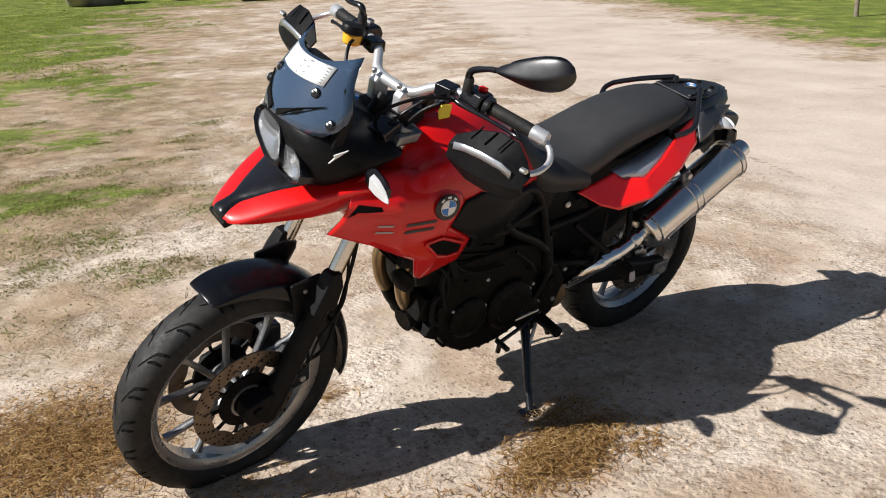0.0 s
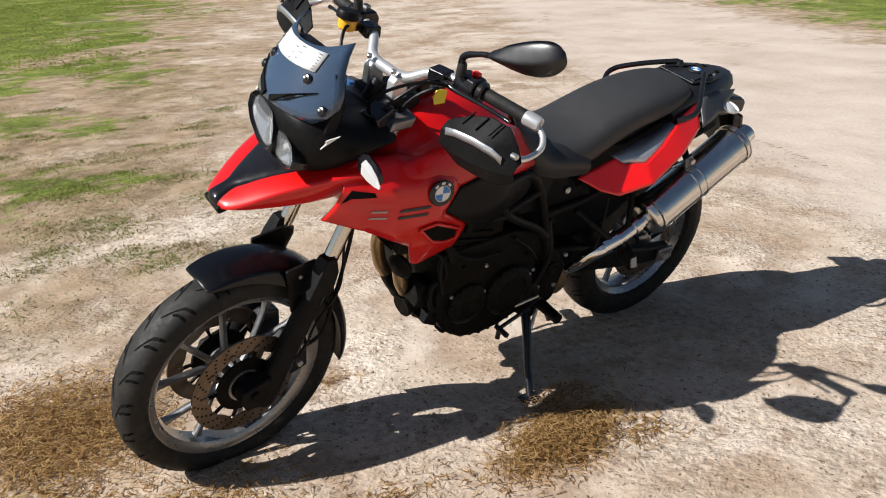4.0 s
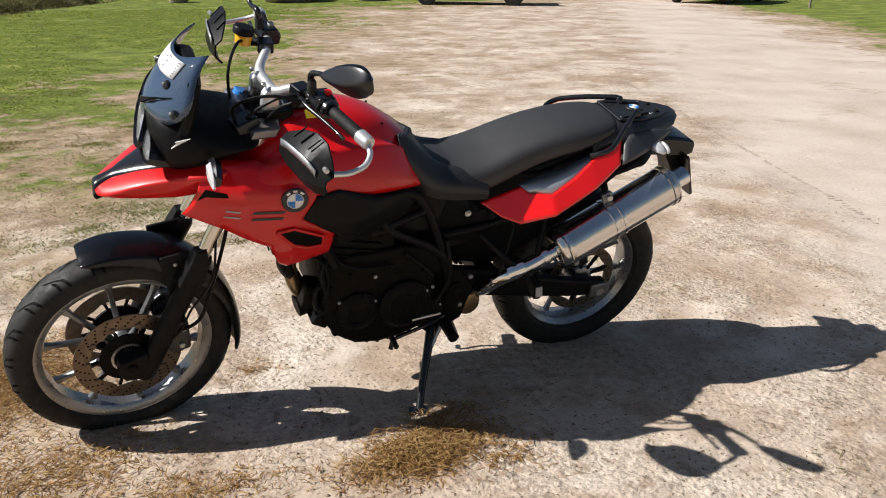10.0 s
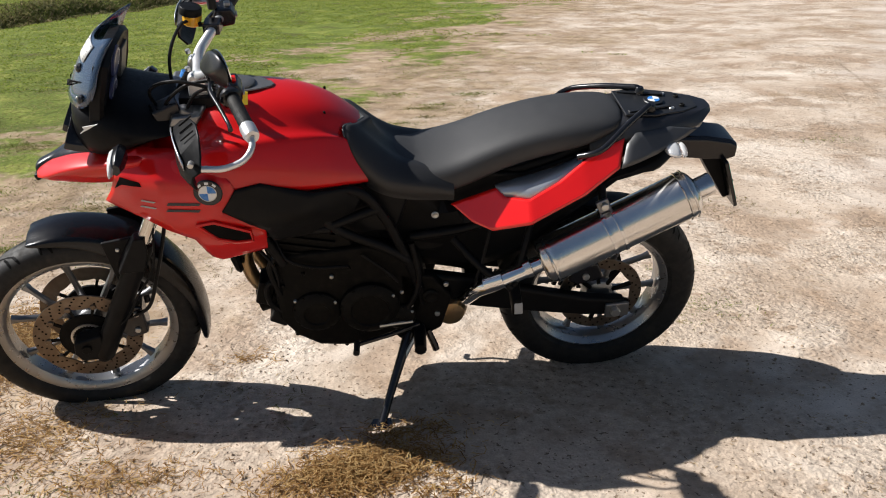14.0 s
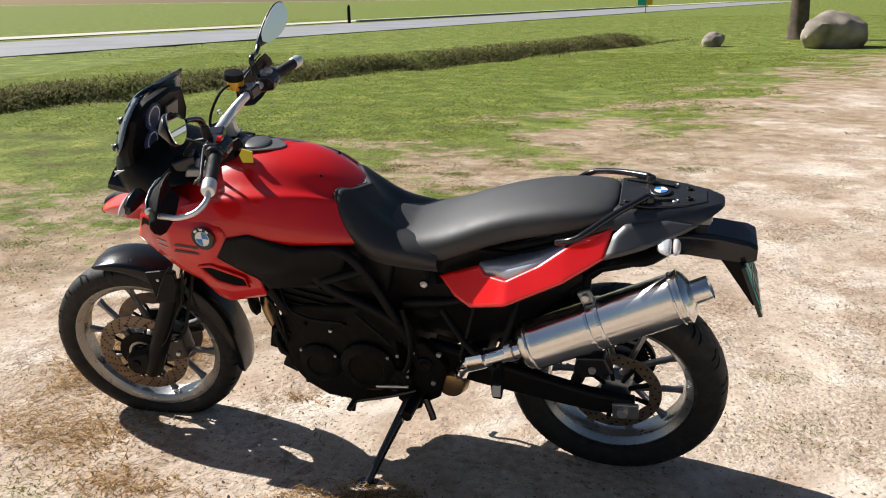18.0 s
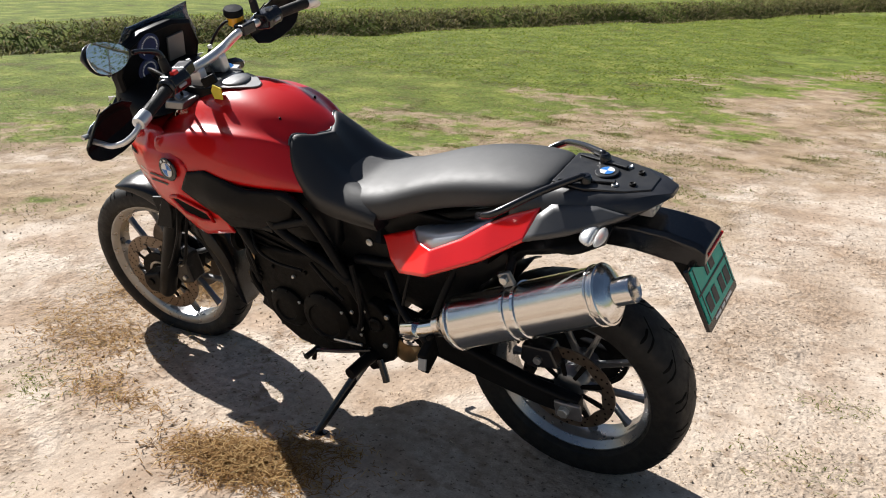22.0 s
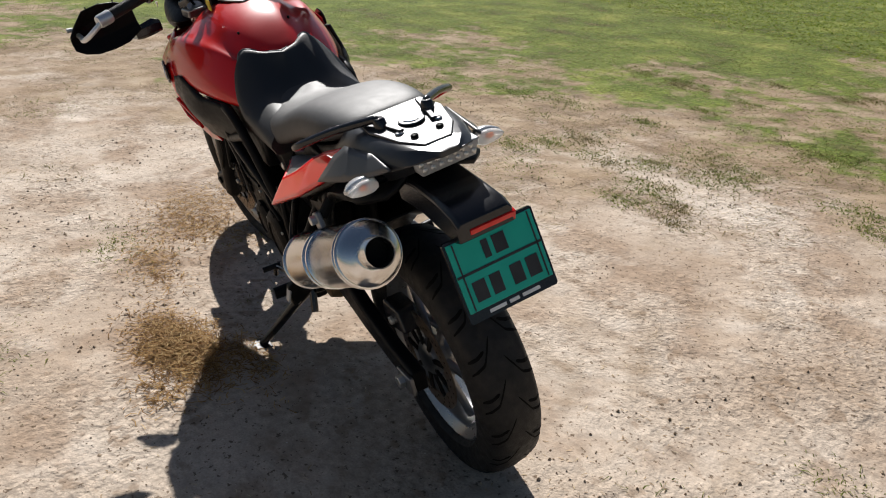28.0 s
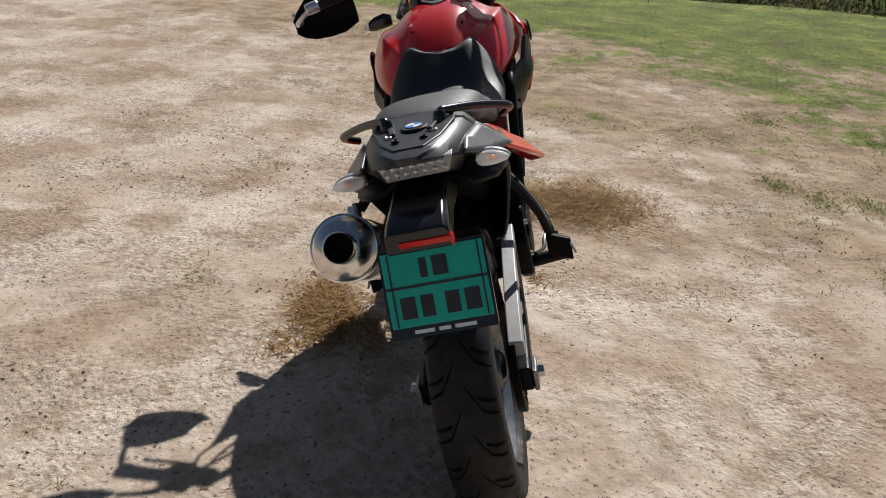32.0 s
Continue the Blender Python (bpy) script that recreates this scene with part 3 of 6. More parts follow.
q = pick_turf(80000, -1.5, 7, -6.5, 2.2, 0.05, 1.3)
blades("dry_grass", q, 0.006, 0.02, 0.0022, DRYGRASS, 3.0, "thin dry olive grass on sandy soil", "grass", upright=False)
CLUMPS = [(0.82, 0.57, 0.085, 0.055, 1400, 0.028), (0.7, 0.53, 0.09, 0.05, 700, 0.02), (0.95, 0.62, 0.1, 0.05, 800, 0.015), (0.66, 0.40, 0.09, 0.035, 500, 0.015), (1.98, -0.42, 0.15, 0.17, 3600, 0.03), (1.84, 0.25, 0.17, 0.1, 2000, 0.02),
          (1.47, 0.5, 0.13, 0.05, 700, 0.015), (2.08, 0.0, 0.1, 0.14, 700, 0.02), (1.17, -0.16, 0.06, 0.03, 120, 0.01), (0.62, 0.68, 0.06, 0.05, 300, 0.015)]
for cx, cy, sx, sy, m, zm in CLUMPS:
    m = int(m * (1.9 if m > 1000 and cy != 0.25 else 0.7))
    lying("straw", np.column_stack([rng.normal(cx, sx, m), rng.normal(cy, sy, m)]), zm, 0.01, 0.042, 0.0013, STRAW, "loose tangle of dry straw on the sand", "straw")
q = np.column_stack([rng.uniform(-3.5, 4.5, 20000), rng.uniform(-4.5, 2.2, 20000)])
f = np.array([noise.noise((x * 0.9, y * 0.9, 21)) + 0.6 * noise.noise((x * 3, y * 3, 2)) for x, y in q]) + np.clip(q[:, 0] * 0.08, -0.2, 0.3)
lying("straw", q[f > -0.05], 0.001, 0.005, 0.02, 0.0011, CHAFF, "thin scatter of dry stalks on the sand", "straw")


def crumbs(name, pts, rmin, rmax, material, label, category):
    n = len(pts)
    oct6 = np.array([(1, 0, 0), (0, 1, 0), (-1, 0, 0), (0, -1, 0), (0, 0, 0.8), (0, 0, -0.8)], float)
    r = rng.uniform(rmin, rmax, n)
    v = (oct6[None] * rng.uniform(0.55, 1.25, (n, 6, 1)) * r[:, None, None])
    v += np.column_stack([pts, [ground_z(x, y) for x, y in pts] + r * 0.25])[:, None]
    f = []
    for i in range(n):
        k = 6 * i
        for a in range(4):
            b = (a + 1) % 4
            f += [(k + a, k + b, k + 4), (k + b, k + a, k + 5)]
    ob = mesh_thing(name, v.reshape(-1, 3).tolist(), f, material)
    return tagged(ob, label, category, kind="stuff")


# single tufts on the bare sand
spots = [(1.25, -1.75), (1.37, -1.78), (2.1, -2.08), (2.69, -2.18), (1.73, 0.54), (-0.6, -0.71), (-0.54, -0.27), (3.71, -2.07), (3.39, -1.34), (2.3, 1.08), (1.75, 0.6), (1.07, 1.09), (4.0, 0.5), (1.23, -2.9), (1.9, -1.3), (1.6, -2.3), (2.5, -1.0), (0.9, -3.2), (-2.5, -2.6), (1.35, -3.16)]
for i, (x, y) in enumerate(spots):
    sp = 0.05 + 0.05 * ((i * 7) % 5) / 4
    blades("grass_tuft", np.column_stack([rng.normal(x, sp * 1.6, 170), rng.normal(y, sp, 170)]), 0.006, 0.02, 0.0022, BLADE, 1.6, "small tuft of green grass on bare sand", "grass", upright=False)
PATCHES = [(0.25, -4.84), (1.25, -3.07), (1.25, -2.16), (1.24, -1.79), (1.49, -2.49), (0.37, -3.91), (0.71, -5.92), (-0.43, -4.86), (-1.47, -9.02), (0.79, -3.71), (0.03, -4.34), (1.16, -3.73), (1.01, -3.24), (0.67, -2.92), (1.09, -4.85), (1.43, -2.11), (1.89, -1.98), (1.51, -4.29)]
for i, (x, y) in enumerate(PATCHES):
    for j in range(3 if y < -2.3 else 2):
        sp = 0.03 + 0.03 * ((i * 5 + j * 3) % 7) / 6
        cx, cy = x + rng.normal(0, 0.1), y + rng.normal(0, 0.07)
        blades("grass_tuft", np.column_stack([rng.normal(cx, sp * 2.0, 190), rng.normal(cy, sp, 190)]), 0.006, 0.022, 0.0026, BLADE if (i + j) % 3 else DRYGRASS, 1.8, "low olive patch of worn grass on sand", "grass", upright=False)
for i in range(24):
    x, y, sp = rng.uniform(0.3, 3.8), rng.uniform(-4.6, -1.35), rng.uniform(0.03, 0.085)
    m = int(6500 * sp)
    blades("grass_tuft", np.column_stack([rng.normal(x, sp * 1.5, m), rng.normal(y, sp * 0.8, m)]), 0.006, 0.022, 0.0028, BLADE if i % 3 else DRYGRASS, 1.8, "low patch of green grass on bare sand", "grass", upright=False)
# imprints of tyre lugs in the sand, their shade painted as darker flat dashes
TRACKS = [((-2.4, -2.4), (-3.9, -5.2)), ((-2.6, -2.35), (-4.1, -5.15)), ((-2.4, -0.5), (-5.0, -7.1))]
for a, b in TRACKS:
    a, b = Vector(a), Vector(b)
    along2 = (b - a).normalized()
    across = Vector((-along2.y, along2.x))
    count = int((b - a).length / 0.035)
    bm = bmesh.new()
    for i in range(count):
        if rng.uniform() < 0.25:
            continue
        p = a + along2 * (i * 0.035 + rng.normal(0, 0.004)) + across * rng.normal(0, 0.006)
        h = rng.uniform(0.01, 0.022)
        q = [p - across * h - along2 * 0.004, p + across * h + along2 * 0.006, p + across * h + along2 * 0.012, p - across * h + along2 * 0.004]
        bm.faces.new([bm.verts.new((c.x, c.y, ground_z(c.x, c.y) + 0.0035)) for c in q])
    tagged(part("tyre_print", bm, PRINTSHADE, None, smooth=False), "faint row of tyre lug prints, their shade painted as darker dashes", "tyre print", kind="stuff")
crumbs("pebbles", np.column_stack([rng.uniform(-3, 4.5, 9000), rng.uniform(-4.5, 2.2, 9000)]), 0.0012, 0.0036, PEBBLE, "small pale pebbles and sand crumbs", "pebbles")
q = np.column_stack([rng.uniform(-3, 4.5, 9000), rng.uniform(-5, 2.2, 9000)])
f = np.array([noise.noise((x * 1.3, y * 1.3, 33)) for x, y in q])
crumbs("soil_crumbs", q[f > 0.06], 0.0012, 0.0036, DUNG, "dark crumbs of soil and chopped bark", "soil")
q = np.column_stack([rng.uniform(-2.5, 3.5, 7000), rng.uniform(-3.5, 2.2, 7000)])
f = np.array([noise.noise((x * 1.1, y * 1.1, 57)) + 0.5 * noise.noise((x * 4, y * 4, 8)) for x, y in q])
crumbs("sand_clods", q[f > 0.12], 0.002, 0.0075, GROUND, "small loose clods of packed sand", "clods")


# ---- boulders, tree, cars, posts beyond the turf ----
def boulder(x, y, sx, sy, sz, seed, label):
    bm = bmesh.new()
    bmesh.ops.create_icosphere(bm, subdivisions=4, radius=1)
    for v in bm.verts:
        p = v.co.copy()
        k = 1 + 0.28 * noise.noise(p * 0.9 + Vector((seed, 0, 0))) + 0.12 * noise.noise(p * 2.5 + Vector((seed, 3, 0))) + 0.03 * noise.noise(p * 8)
        v.co = Vector((p.x * sx * k, p.y * sy * k, (p.z * k + 0.62) * sz))
        v.co.z = max(v.co.z, -0.05)
    ob = part("boulder", bm, STONE, None)
    ob.matrix_world = pose(x, y, -0.02, 0, 0, seed * 40)
    return tagged(ob, label, "boulder", "boulders by the tree")


boulder(-5.0, -22.6, 1.0, 0.7, 0.62, 1, "big rounded pale granite boulder on grass")
boulder(-2.0, -22.9, 0.34, 0.28, 0.26, 2, "small pale boulder on the grass")
boulder(-7.5, -23.6, 0.85, 0.6, 0.6, 3, "grey weathered boulder beside other boulders")
boulder(-8.5, -23.0, 0.5, 0.45, 0.62, 4, "upright brown boulder on grass")
boulder(-7.4, -22.2, 0.4, 0.3, 0.27, 5, "low grey boulder in front of others")


def tree(x, y, h, seed, label):
    r = random.Random(seed)
    root = thing("tree", pose(x, y, 0), label, "tree")
    bm = tube([(0, 0, -0.1), (0.02, 0, 0.5), (0.05, 0.03, h * 0.35), (0.0, 0.1, h * 0.6)], [0.42, 0.3, 0.22, 0.12], 14)
    tips = []
    for i in range(13):
        z = h * r.uniform(0.25, 0.6)
        a = i * 2.4 + r.uniform(-0.3, 0.3)
        ln = h * r.uniform(0.2, 0.38)
        e = Vector((math.cos(a) * ln, math.sin(a) * ln, z + ln * r.uniform(0.5, 1.0)))
        mid = Vector((e.x * 0.45, e.y * 0.45, z + (e.z - z) * 0.35))
        tube([(0.02, 0.04, z), mid, e], [0.1, 0.06, 0.02], 7, 4, bm)
        tips += [mid.lerp(e, 0.5), e]
        for _ in range(5):
            b = mid.lerp(e, r.uniform(0.1, 0.95))
            g = b + Vector((r.uniform(-1, 1), r.uniform(-1, 1), r.uniform(0, 1.1)))
            tube([b, b.lerp(g, 0.5) + Vector((0, 0, 0.1)), g], [0.025, 0.015, 0.006], 5, 3, bm)
            tips.append(g)
    part("trunk", bm, BARK, root)
    g2 = np.random.default_rng(seed)
    c = np.array([tuple(tips[i]) for i in g2.integers(0, len(tips), 3500)]) + g2.normal(0, 0.38, (3500, 3))
    a, b = g2.normal(0, 1, (3500, 3)) * 0.05, g2.normal(0, 1, (3500, 3)) * 0.05
    v = np.stack([c, c + a, c + b], 1).reshape(-1, 3)
    mesh_thing("crown", v.tolist(), [(3 * i, 3 * i + 1, 3 * i + 2) for i in range(3500)], LEAF, root)


tree(-4.9, -27.0, 9, 3, "thick brown tree trunk with young sparse leaves")
tree(-17, -42, 10, 5, "far tree with sparse young leaves")


def car(m, paint, label, long=3.8, hi=1.42, wide=1.64, boxy=0.0):
    root = thing("car", m, label, "car", "parked cars")
    L, hw = long / 2, wide / 2
    prof = [(-L, 0.36), (-L, 0.72), (-L + 0.08, 0.86 + boxy * 0.3), (-L + 0.2, 0.95 + boxy * 0.35), (L - 1.15, 0.94), (L - 0.15, 0.72), (L, 0.55), (L - 0.02, 0.3), (L - 0.5, 0.22), (-L + 0.4, 0.22)]
    bm = bmesh.new()
    bridge(bm, [[(u, v * hw, 0.5 + (w - 0.5) * (1 - 0.06 * abs(v) ** 4)) for u, w in prof] for v in (-0.97, -0.9, 0, 0.9, 0.97)])
    part("body", bm, paint, root, sub=1)
    roof = [(-L + 0.12, 0.93), (-L + 0.35, hi - 0.06), (-L + 0.6, hi), (0.15, hi - 0.01), (L - 1.65, hi - 0.12), (L - 1.0, 0.93)]
    bm = bmesh.new()
    bridge(bm, [[(u * (1 - 0.03 * abs(v)), v * hw * (0.96 - 0.16 * (w - 0.9) / 0.5), w) for u, w in roof] for v in (-1, -0.6, 0.6, 1)])
    part("roof", bm, paint, root, sub=1)
    for sgn in (1, -1):
        for n2, q in (("window", [(-L + 0.45, 0.98), (-L + 0.55, hi - 0.12), (0.0, hi - 0.1), (0.0, 0.98)]), ("window", [(0.07, 0.98), (0.07, hi - 0.1), (L - 1.72, hi - 0.19), (L - 1.2, 0.98)])):
            part(n2, bridge(bmesh.new(), [[(u, sgn * (hw * (0.96 - 0.16 * (w - 0.9) / 0.5) + e), w) for u, w in q] for e in (-0.03, 0.006)]), CARGLASS, root, "dark tinted side window")
        part("lamp", box((L - 0.12, sgn * (hw - 0.25), 0.68), (0.2, 0.32, 0.14), (0, 25, sgn * -18)), LENS, root, "clear headlight", bev=0.02)
        part("tail_lamp", box((-L + 0.06, sgn * (hw - 0.12), 0.85), (0.1, 0.16, 0.26)), REDLENS, root, "red tail light", bev=0.02)
        for u in (-L + 0.68, L - 0.72):
            w = part("wheel", lathe(((0, 0.2), (0, 0.28), (0.03, 0.3), (0.16, 0.3), (0.19, 0.28), (0.19, 0.2)), (u, sgn * (hw - 0.2), 0.3), (u, sgn * hw, 0.3), 28), RUBBER, root, "black tyre")
            part("rim", lathe(((0, 0.04), (0.02, 0.06), (0.02, 0.19), (0.0, 0.205)), (u, sgn * (hw - 0.03), 0.3), (u, sgn * (hw + 0.1), 0.3), 20), ALU, w, "silver wheel rim")
    for u, q in ((L - 1.32, 40), (-L + 0.2, -22)):
        part("windscreen" if q > 0 else "rear_window", box((u, 0, (0.97 + hi) / 2 - 0.03), (0.03, wide * 0.74, (hi - 0.97) * (1.3 if q > 0 else 0.8)), (0, -q, 0)), CARGLASS, root, "dark glass", bev=0.01)


car(pose(-9.6, -19.9, 0, 0, 0, 152), SILVER, "small silver hatchback parked beside the sandy track")
car(pose(-17.5, -18.6, 0, 0, 0, 205), WHITECAR, "white hatchback parked at the track's edge", 4.0, 1.5, 1.72, 0.3)
car(pose(-22, -27, 0, 0, 0, 150), CARGLASS, "dark car parked far down the track", 4.2, 1.45, 1.75)
for x, y in ((-12.7, -5.5), (-15.2, -10.2), (-18, -15.5)):
    ob = part("fence_post", lathe(((0, 0.035), (0.02, 0.04), (0.98, 0.036), (1.0, 0.028)), (0, 0, -0.05), (0, 0, 1), 10), WOOD, None)
    ob.matrix_world = pose(x, y, 0, 2, 1)
    tagged(ob, "thin weathered wooden fence post in grass", "post", "fence posts")


# ---- motorcycle: local u forward, v to its left, w up; it leans on its side stand ----
bike = thing("motorcycle", pose(0, 0.02, 0, 0, 0, -2.2) @ pose(0, 0, 0, -15), "red and black adventure motorcycle leaning on its side stand on sand", "motorcycle")
HEAD, RAKE, STEER = Vector((1.185, 0, 1.0)), 26.0, 7.3
_ax = Vector((-math.sin(radians(RAKE)), 0, math.cos(radians(RAKE))))
TURN = Matrix.Translation(HEAD) @ Matrix.Rotation(radians(STEER), 4, _ax) @ Matrix.Translation(-HEAD)
BACK = TURN.inverted()
FRONT = Matrix.Translation(HEAD) @ Matrix.Rotation(radians(2.03), 4, "X") @ Matrix.Rotation(radians(STEER), 4, _ax) @ Matrix.Translation(-HEAD) @ Matrix.Translation((-0.007, 0, -0.0102))
FLIP = Matrix.Diagonal((1, -1, 1, 1))


def straight(p):
    """A place seen on the turned handlebar, with the bar set straight."""
    return tuple(BACK @ Vector(p))


def steer(name, bm, material, parent=bike, label="", **kw):
    return part(name, moved(bm, TURN), material, parent, label, **kw)


def fork(name, bm, material, parent=bike, label="", **kw):
    return part(name, moved(bm, FRONT), material, parent, label, **kw)


def tyre_ring(c, R, w, n=96, bead=0.7):
    """A tyre about an axle across v: rounded crown, sidewalls and bead."""
    half = [(0.36, bead), (0.46, bead + 0.03), (0.5, bead + 0.5 * (0.92 - bead)), (0.47, 0.92), (0.38, 0.965), (0.2, 0.99)]
    prof = [(-v, r) for v, r in half] + [(0, 1.0)] + half[::-1]
    rings = []
    for k in range(n):
        a = 2 * math.pi * k / n
        rings.append([(c[0] + math.cos(a) * R * r, c[1] + v * w, c[2] + math.sin(a) * R * r) for v, r in prof])
    bm = bmesh.new()
    vs = [[bm.verts.new(q) for q in ring] for ring in rings]
    for i in range(n):
        j = (i + 1) % n
        for q in range(len(prof) - 1):
            bm.faces.new((vs[i][q], vs[i][q + 1], vs[j][q + 1], vs[j][q]))
        bm.faces.new((vs[i][-1], vs[i][0], vs[j][0], vs[j][-1]))
    return bm


def crown(v, R, w):
    """The tyre's radius at v across its tread."""
    x = abs(v) / w
    return R * float(np.interp(x, (0, 0.2, 0.38, 0.47, 0.5), (1.0, 0.99, 0.965, 0.92, 0.85)))


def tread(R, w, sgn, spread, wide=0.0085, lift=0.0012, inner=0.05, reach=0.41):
    """One cut of the tread on one side of the tyre's middle, its shade painted as a raised near-black strip: slanted
    near the middle, then straight out to the shoulder.
    """
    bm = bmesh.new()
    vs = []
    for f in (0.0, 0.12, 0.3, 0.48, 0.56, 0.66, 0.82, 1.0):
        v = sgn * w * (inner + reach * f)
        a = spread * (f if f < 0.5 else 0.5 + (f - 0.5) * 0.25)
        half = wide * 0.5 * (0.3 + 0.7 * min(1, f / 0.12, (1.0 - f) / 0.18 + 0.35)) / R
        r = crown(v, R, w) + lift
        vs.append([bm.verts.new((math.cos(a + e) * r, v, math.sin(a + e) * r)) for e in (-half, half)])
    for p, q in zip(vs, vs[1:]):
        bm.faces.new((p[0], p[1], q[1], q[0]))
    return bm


def annulus(c, v0, v1, r0, r1, n=64, wave=0.0, lobes=10):
    """A flat ring about an axle across v; wave scallops its inner edge."""
    bm = bmesh.new()
    rings = []
    for k in range(n):
        a = 2 * math.pi * k / n
        ri = r0 * (1 + wave * math.cos(a * lobes))
        rings.append([bm.verts.new((c[0] + math.cos(a) * r, c[1] + v, c[2] + math.sin(a) * r)) for v, r in ((v0, ri), (v0, r1), (v1, r1), (v1, ri))])
    for i in range(n):
        p, q = rings[i], rings[(i + 1) % n]
        for k in range(4):
            bm.faces.new((p[k], p[(k + 1) % 4], q[(k + 1) % 4], q[k]))
    return bm


def drill(c, v, rows, n, r, side):
    """Flat near-black spots on a disc's face that paint the shade in its drilled holes."""
    bm = bmesh.new()
    for j, rad in enumerate(rows):
        for k in range(n):
            a = 2 * math.pi * (k + j / len(rows)) / n
            p = Vector((c[0] + math.cos(a) * rad, v, c[2] + math.sin(a) * rad))
            bmesh.ops.create_circle(bm, cap_ends=True, segments=8, radius=r, matrix=Matrix.Translation(p) @ Matrix.Rotation(radians(90), 4, "X"))
    return bm


def spoke(c, a, r0, r1, w0, w1, v0, v1, depth):
    d, s = Vector((math.cos(a), 0, math.sin(a))), Vector((-math.sin(a), 0, math.cos(a)))
    c = Vector(c)
    rings = []
    for f in (0, 0.15, 0.5, 0.85, 1):
        w = w0 + (w1 - w0) * f + (0.006 if f in (0, 1) else 0)
        p = c + d * (r0 + (r1 - r0) * f) + Vector((0, v0 + (v1 - v0) * f, 0))
        rings.append([p + s * (w * x) + Vector((0, depth * y, 0)) for x, y in ((-1, -0.6), (-0.6, -1), (0.6, -1), (1, -0.6), (1, 0.6), (0.6, 1), (-0.6, 1), (-1, 0.6))])
    return loft(rings)


def wheel(name, c, R, w, rim_r, rim_w, spokes, put, phase, label):
    """rim > tyre, tread, hub, spokes."""
    prof = [(-0.5, 1.02), (-0.5, 1.06), (-0.42, 1.06), (-0.36, 0.99), (-0.2, 0.965), (0.2, 0.965), (0.36, 0.99), (0.42, 1.06), (0.5, 1.06), (0.5, 1.02), (0.34, 0.95), (0.3, 0.935), (-0.3, 0.935), (-0.34, 0.95)]
    bm = bmesh.new()
    n = 72
    vs = [[bm.verts.new((c[0] + math.cos(2 * math.pi * k / n) * rim_r * r, c[1] + v * rim_w, c[2] + math.sin(2 * math.pi * k / n) * rim_r * r)) for v, r in prof] for k in range(n)]
    for i in range(n):
        for q in range(len(prof)):
            bm.faces.new((vs[i][q], vs[i][(q + 1) % len(prof)], vs[(i + 1) % n][(q + 1) % len(prof)], vs[(i + 1) % n][q]))
    rim = put(name, bm, RIM, label=label)
    put("tyre", tyre_ring(c, R, w, bead=rim_r * 1.035 / R), RUBBER, rim, "black treaded tyre with dusty sidewall")
    # Near-black strips stand in for shaded cuts; the crown itself stays smooth.
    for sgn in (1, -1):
        first = part("tread_cut_shade", tread(R, w, sgn, 0.34, 0.0105 if put is fork else 0.0075), RECESSBLACK, rim, smooth=False)
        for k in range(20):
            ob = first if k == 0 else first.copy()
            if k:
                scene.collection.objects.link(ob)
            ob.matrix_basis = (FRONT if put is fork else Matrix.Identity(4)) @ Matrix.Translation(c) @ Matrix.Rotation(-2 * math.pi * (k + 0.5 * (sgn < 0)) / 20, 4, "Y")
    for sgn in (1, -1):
        first = part("shoulder_cut_shade", tread(R, w, sgn, 0.06, 0.009, inner=0.2, reach=0.25), RECESSBLACK, rim, smooth=False)
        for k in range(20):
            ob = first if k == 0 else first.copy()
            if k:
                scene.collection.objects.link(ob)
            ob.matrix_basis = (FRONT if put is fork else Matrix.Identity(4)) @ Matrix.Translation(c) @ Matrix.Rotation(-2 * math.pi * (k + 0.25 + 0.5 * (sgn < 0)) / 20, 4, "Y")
    put("hub", lathe(((0, 0.03), (0.01, 0.045), (0.045, 0.05), (0.06, 0.04), (0.08, 0.04), (0.095, 0.05), (0.13, 0.045), (0.14, 0.03)), (c[0], c[1] - 0.07, c[2]), (c[0], c[1] + 0.07, c[2]), 32), ALU, rim)
    for k in range(spokes):
        put("spoke", spoke(c, phase + 2 * math.pi * k / spokes, 0.04, rim_r * 0.9, 0.009, 0.007, 0.03 if k % 2 else -0.03, 0.0, 0.010), ALU, rim)
    return rim


FA, RA2 = (1.597, 0.0, 0.325), (0.015, 0.0, 0.3165)
FR, RR = 0.325, 0.3215
wheel("front_wheel", FA, FR, 0.112, 0.245, 0.082, 10, fork, 0.2, "silver cast ten-spoke front wheel")
wheel("rear_wheel", RA2, RR, 0.146, 0.217, 0.105, 10, part_b := (lambda name, bm, m, parent=bike, label="", **kw: part(name, bm, m, parent, label, **kw)), 0.1, "silver cast ten-spoke rear wheel")

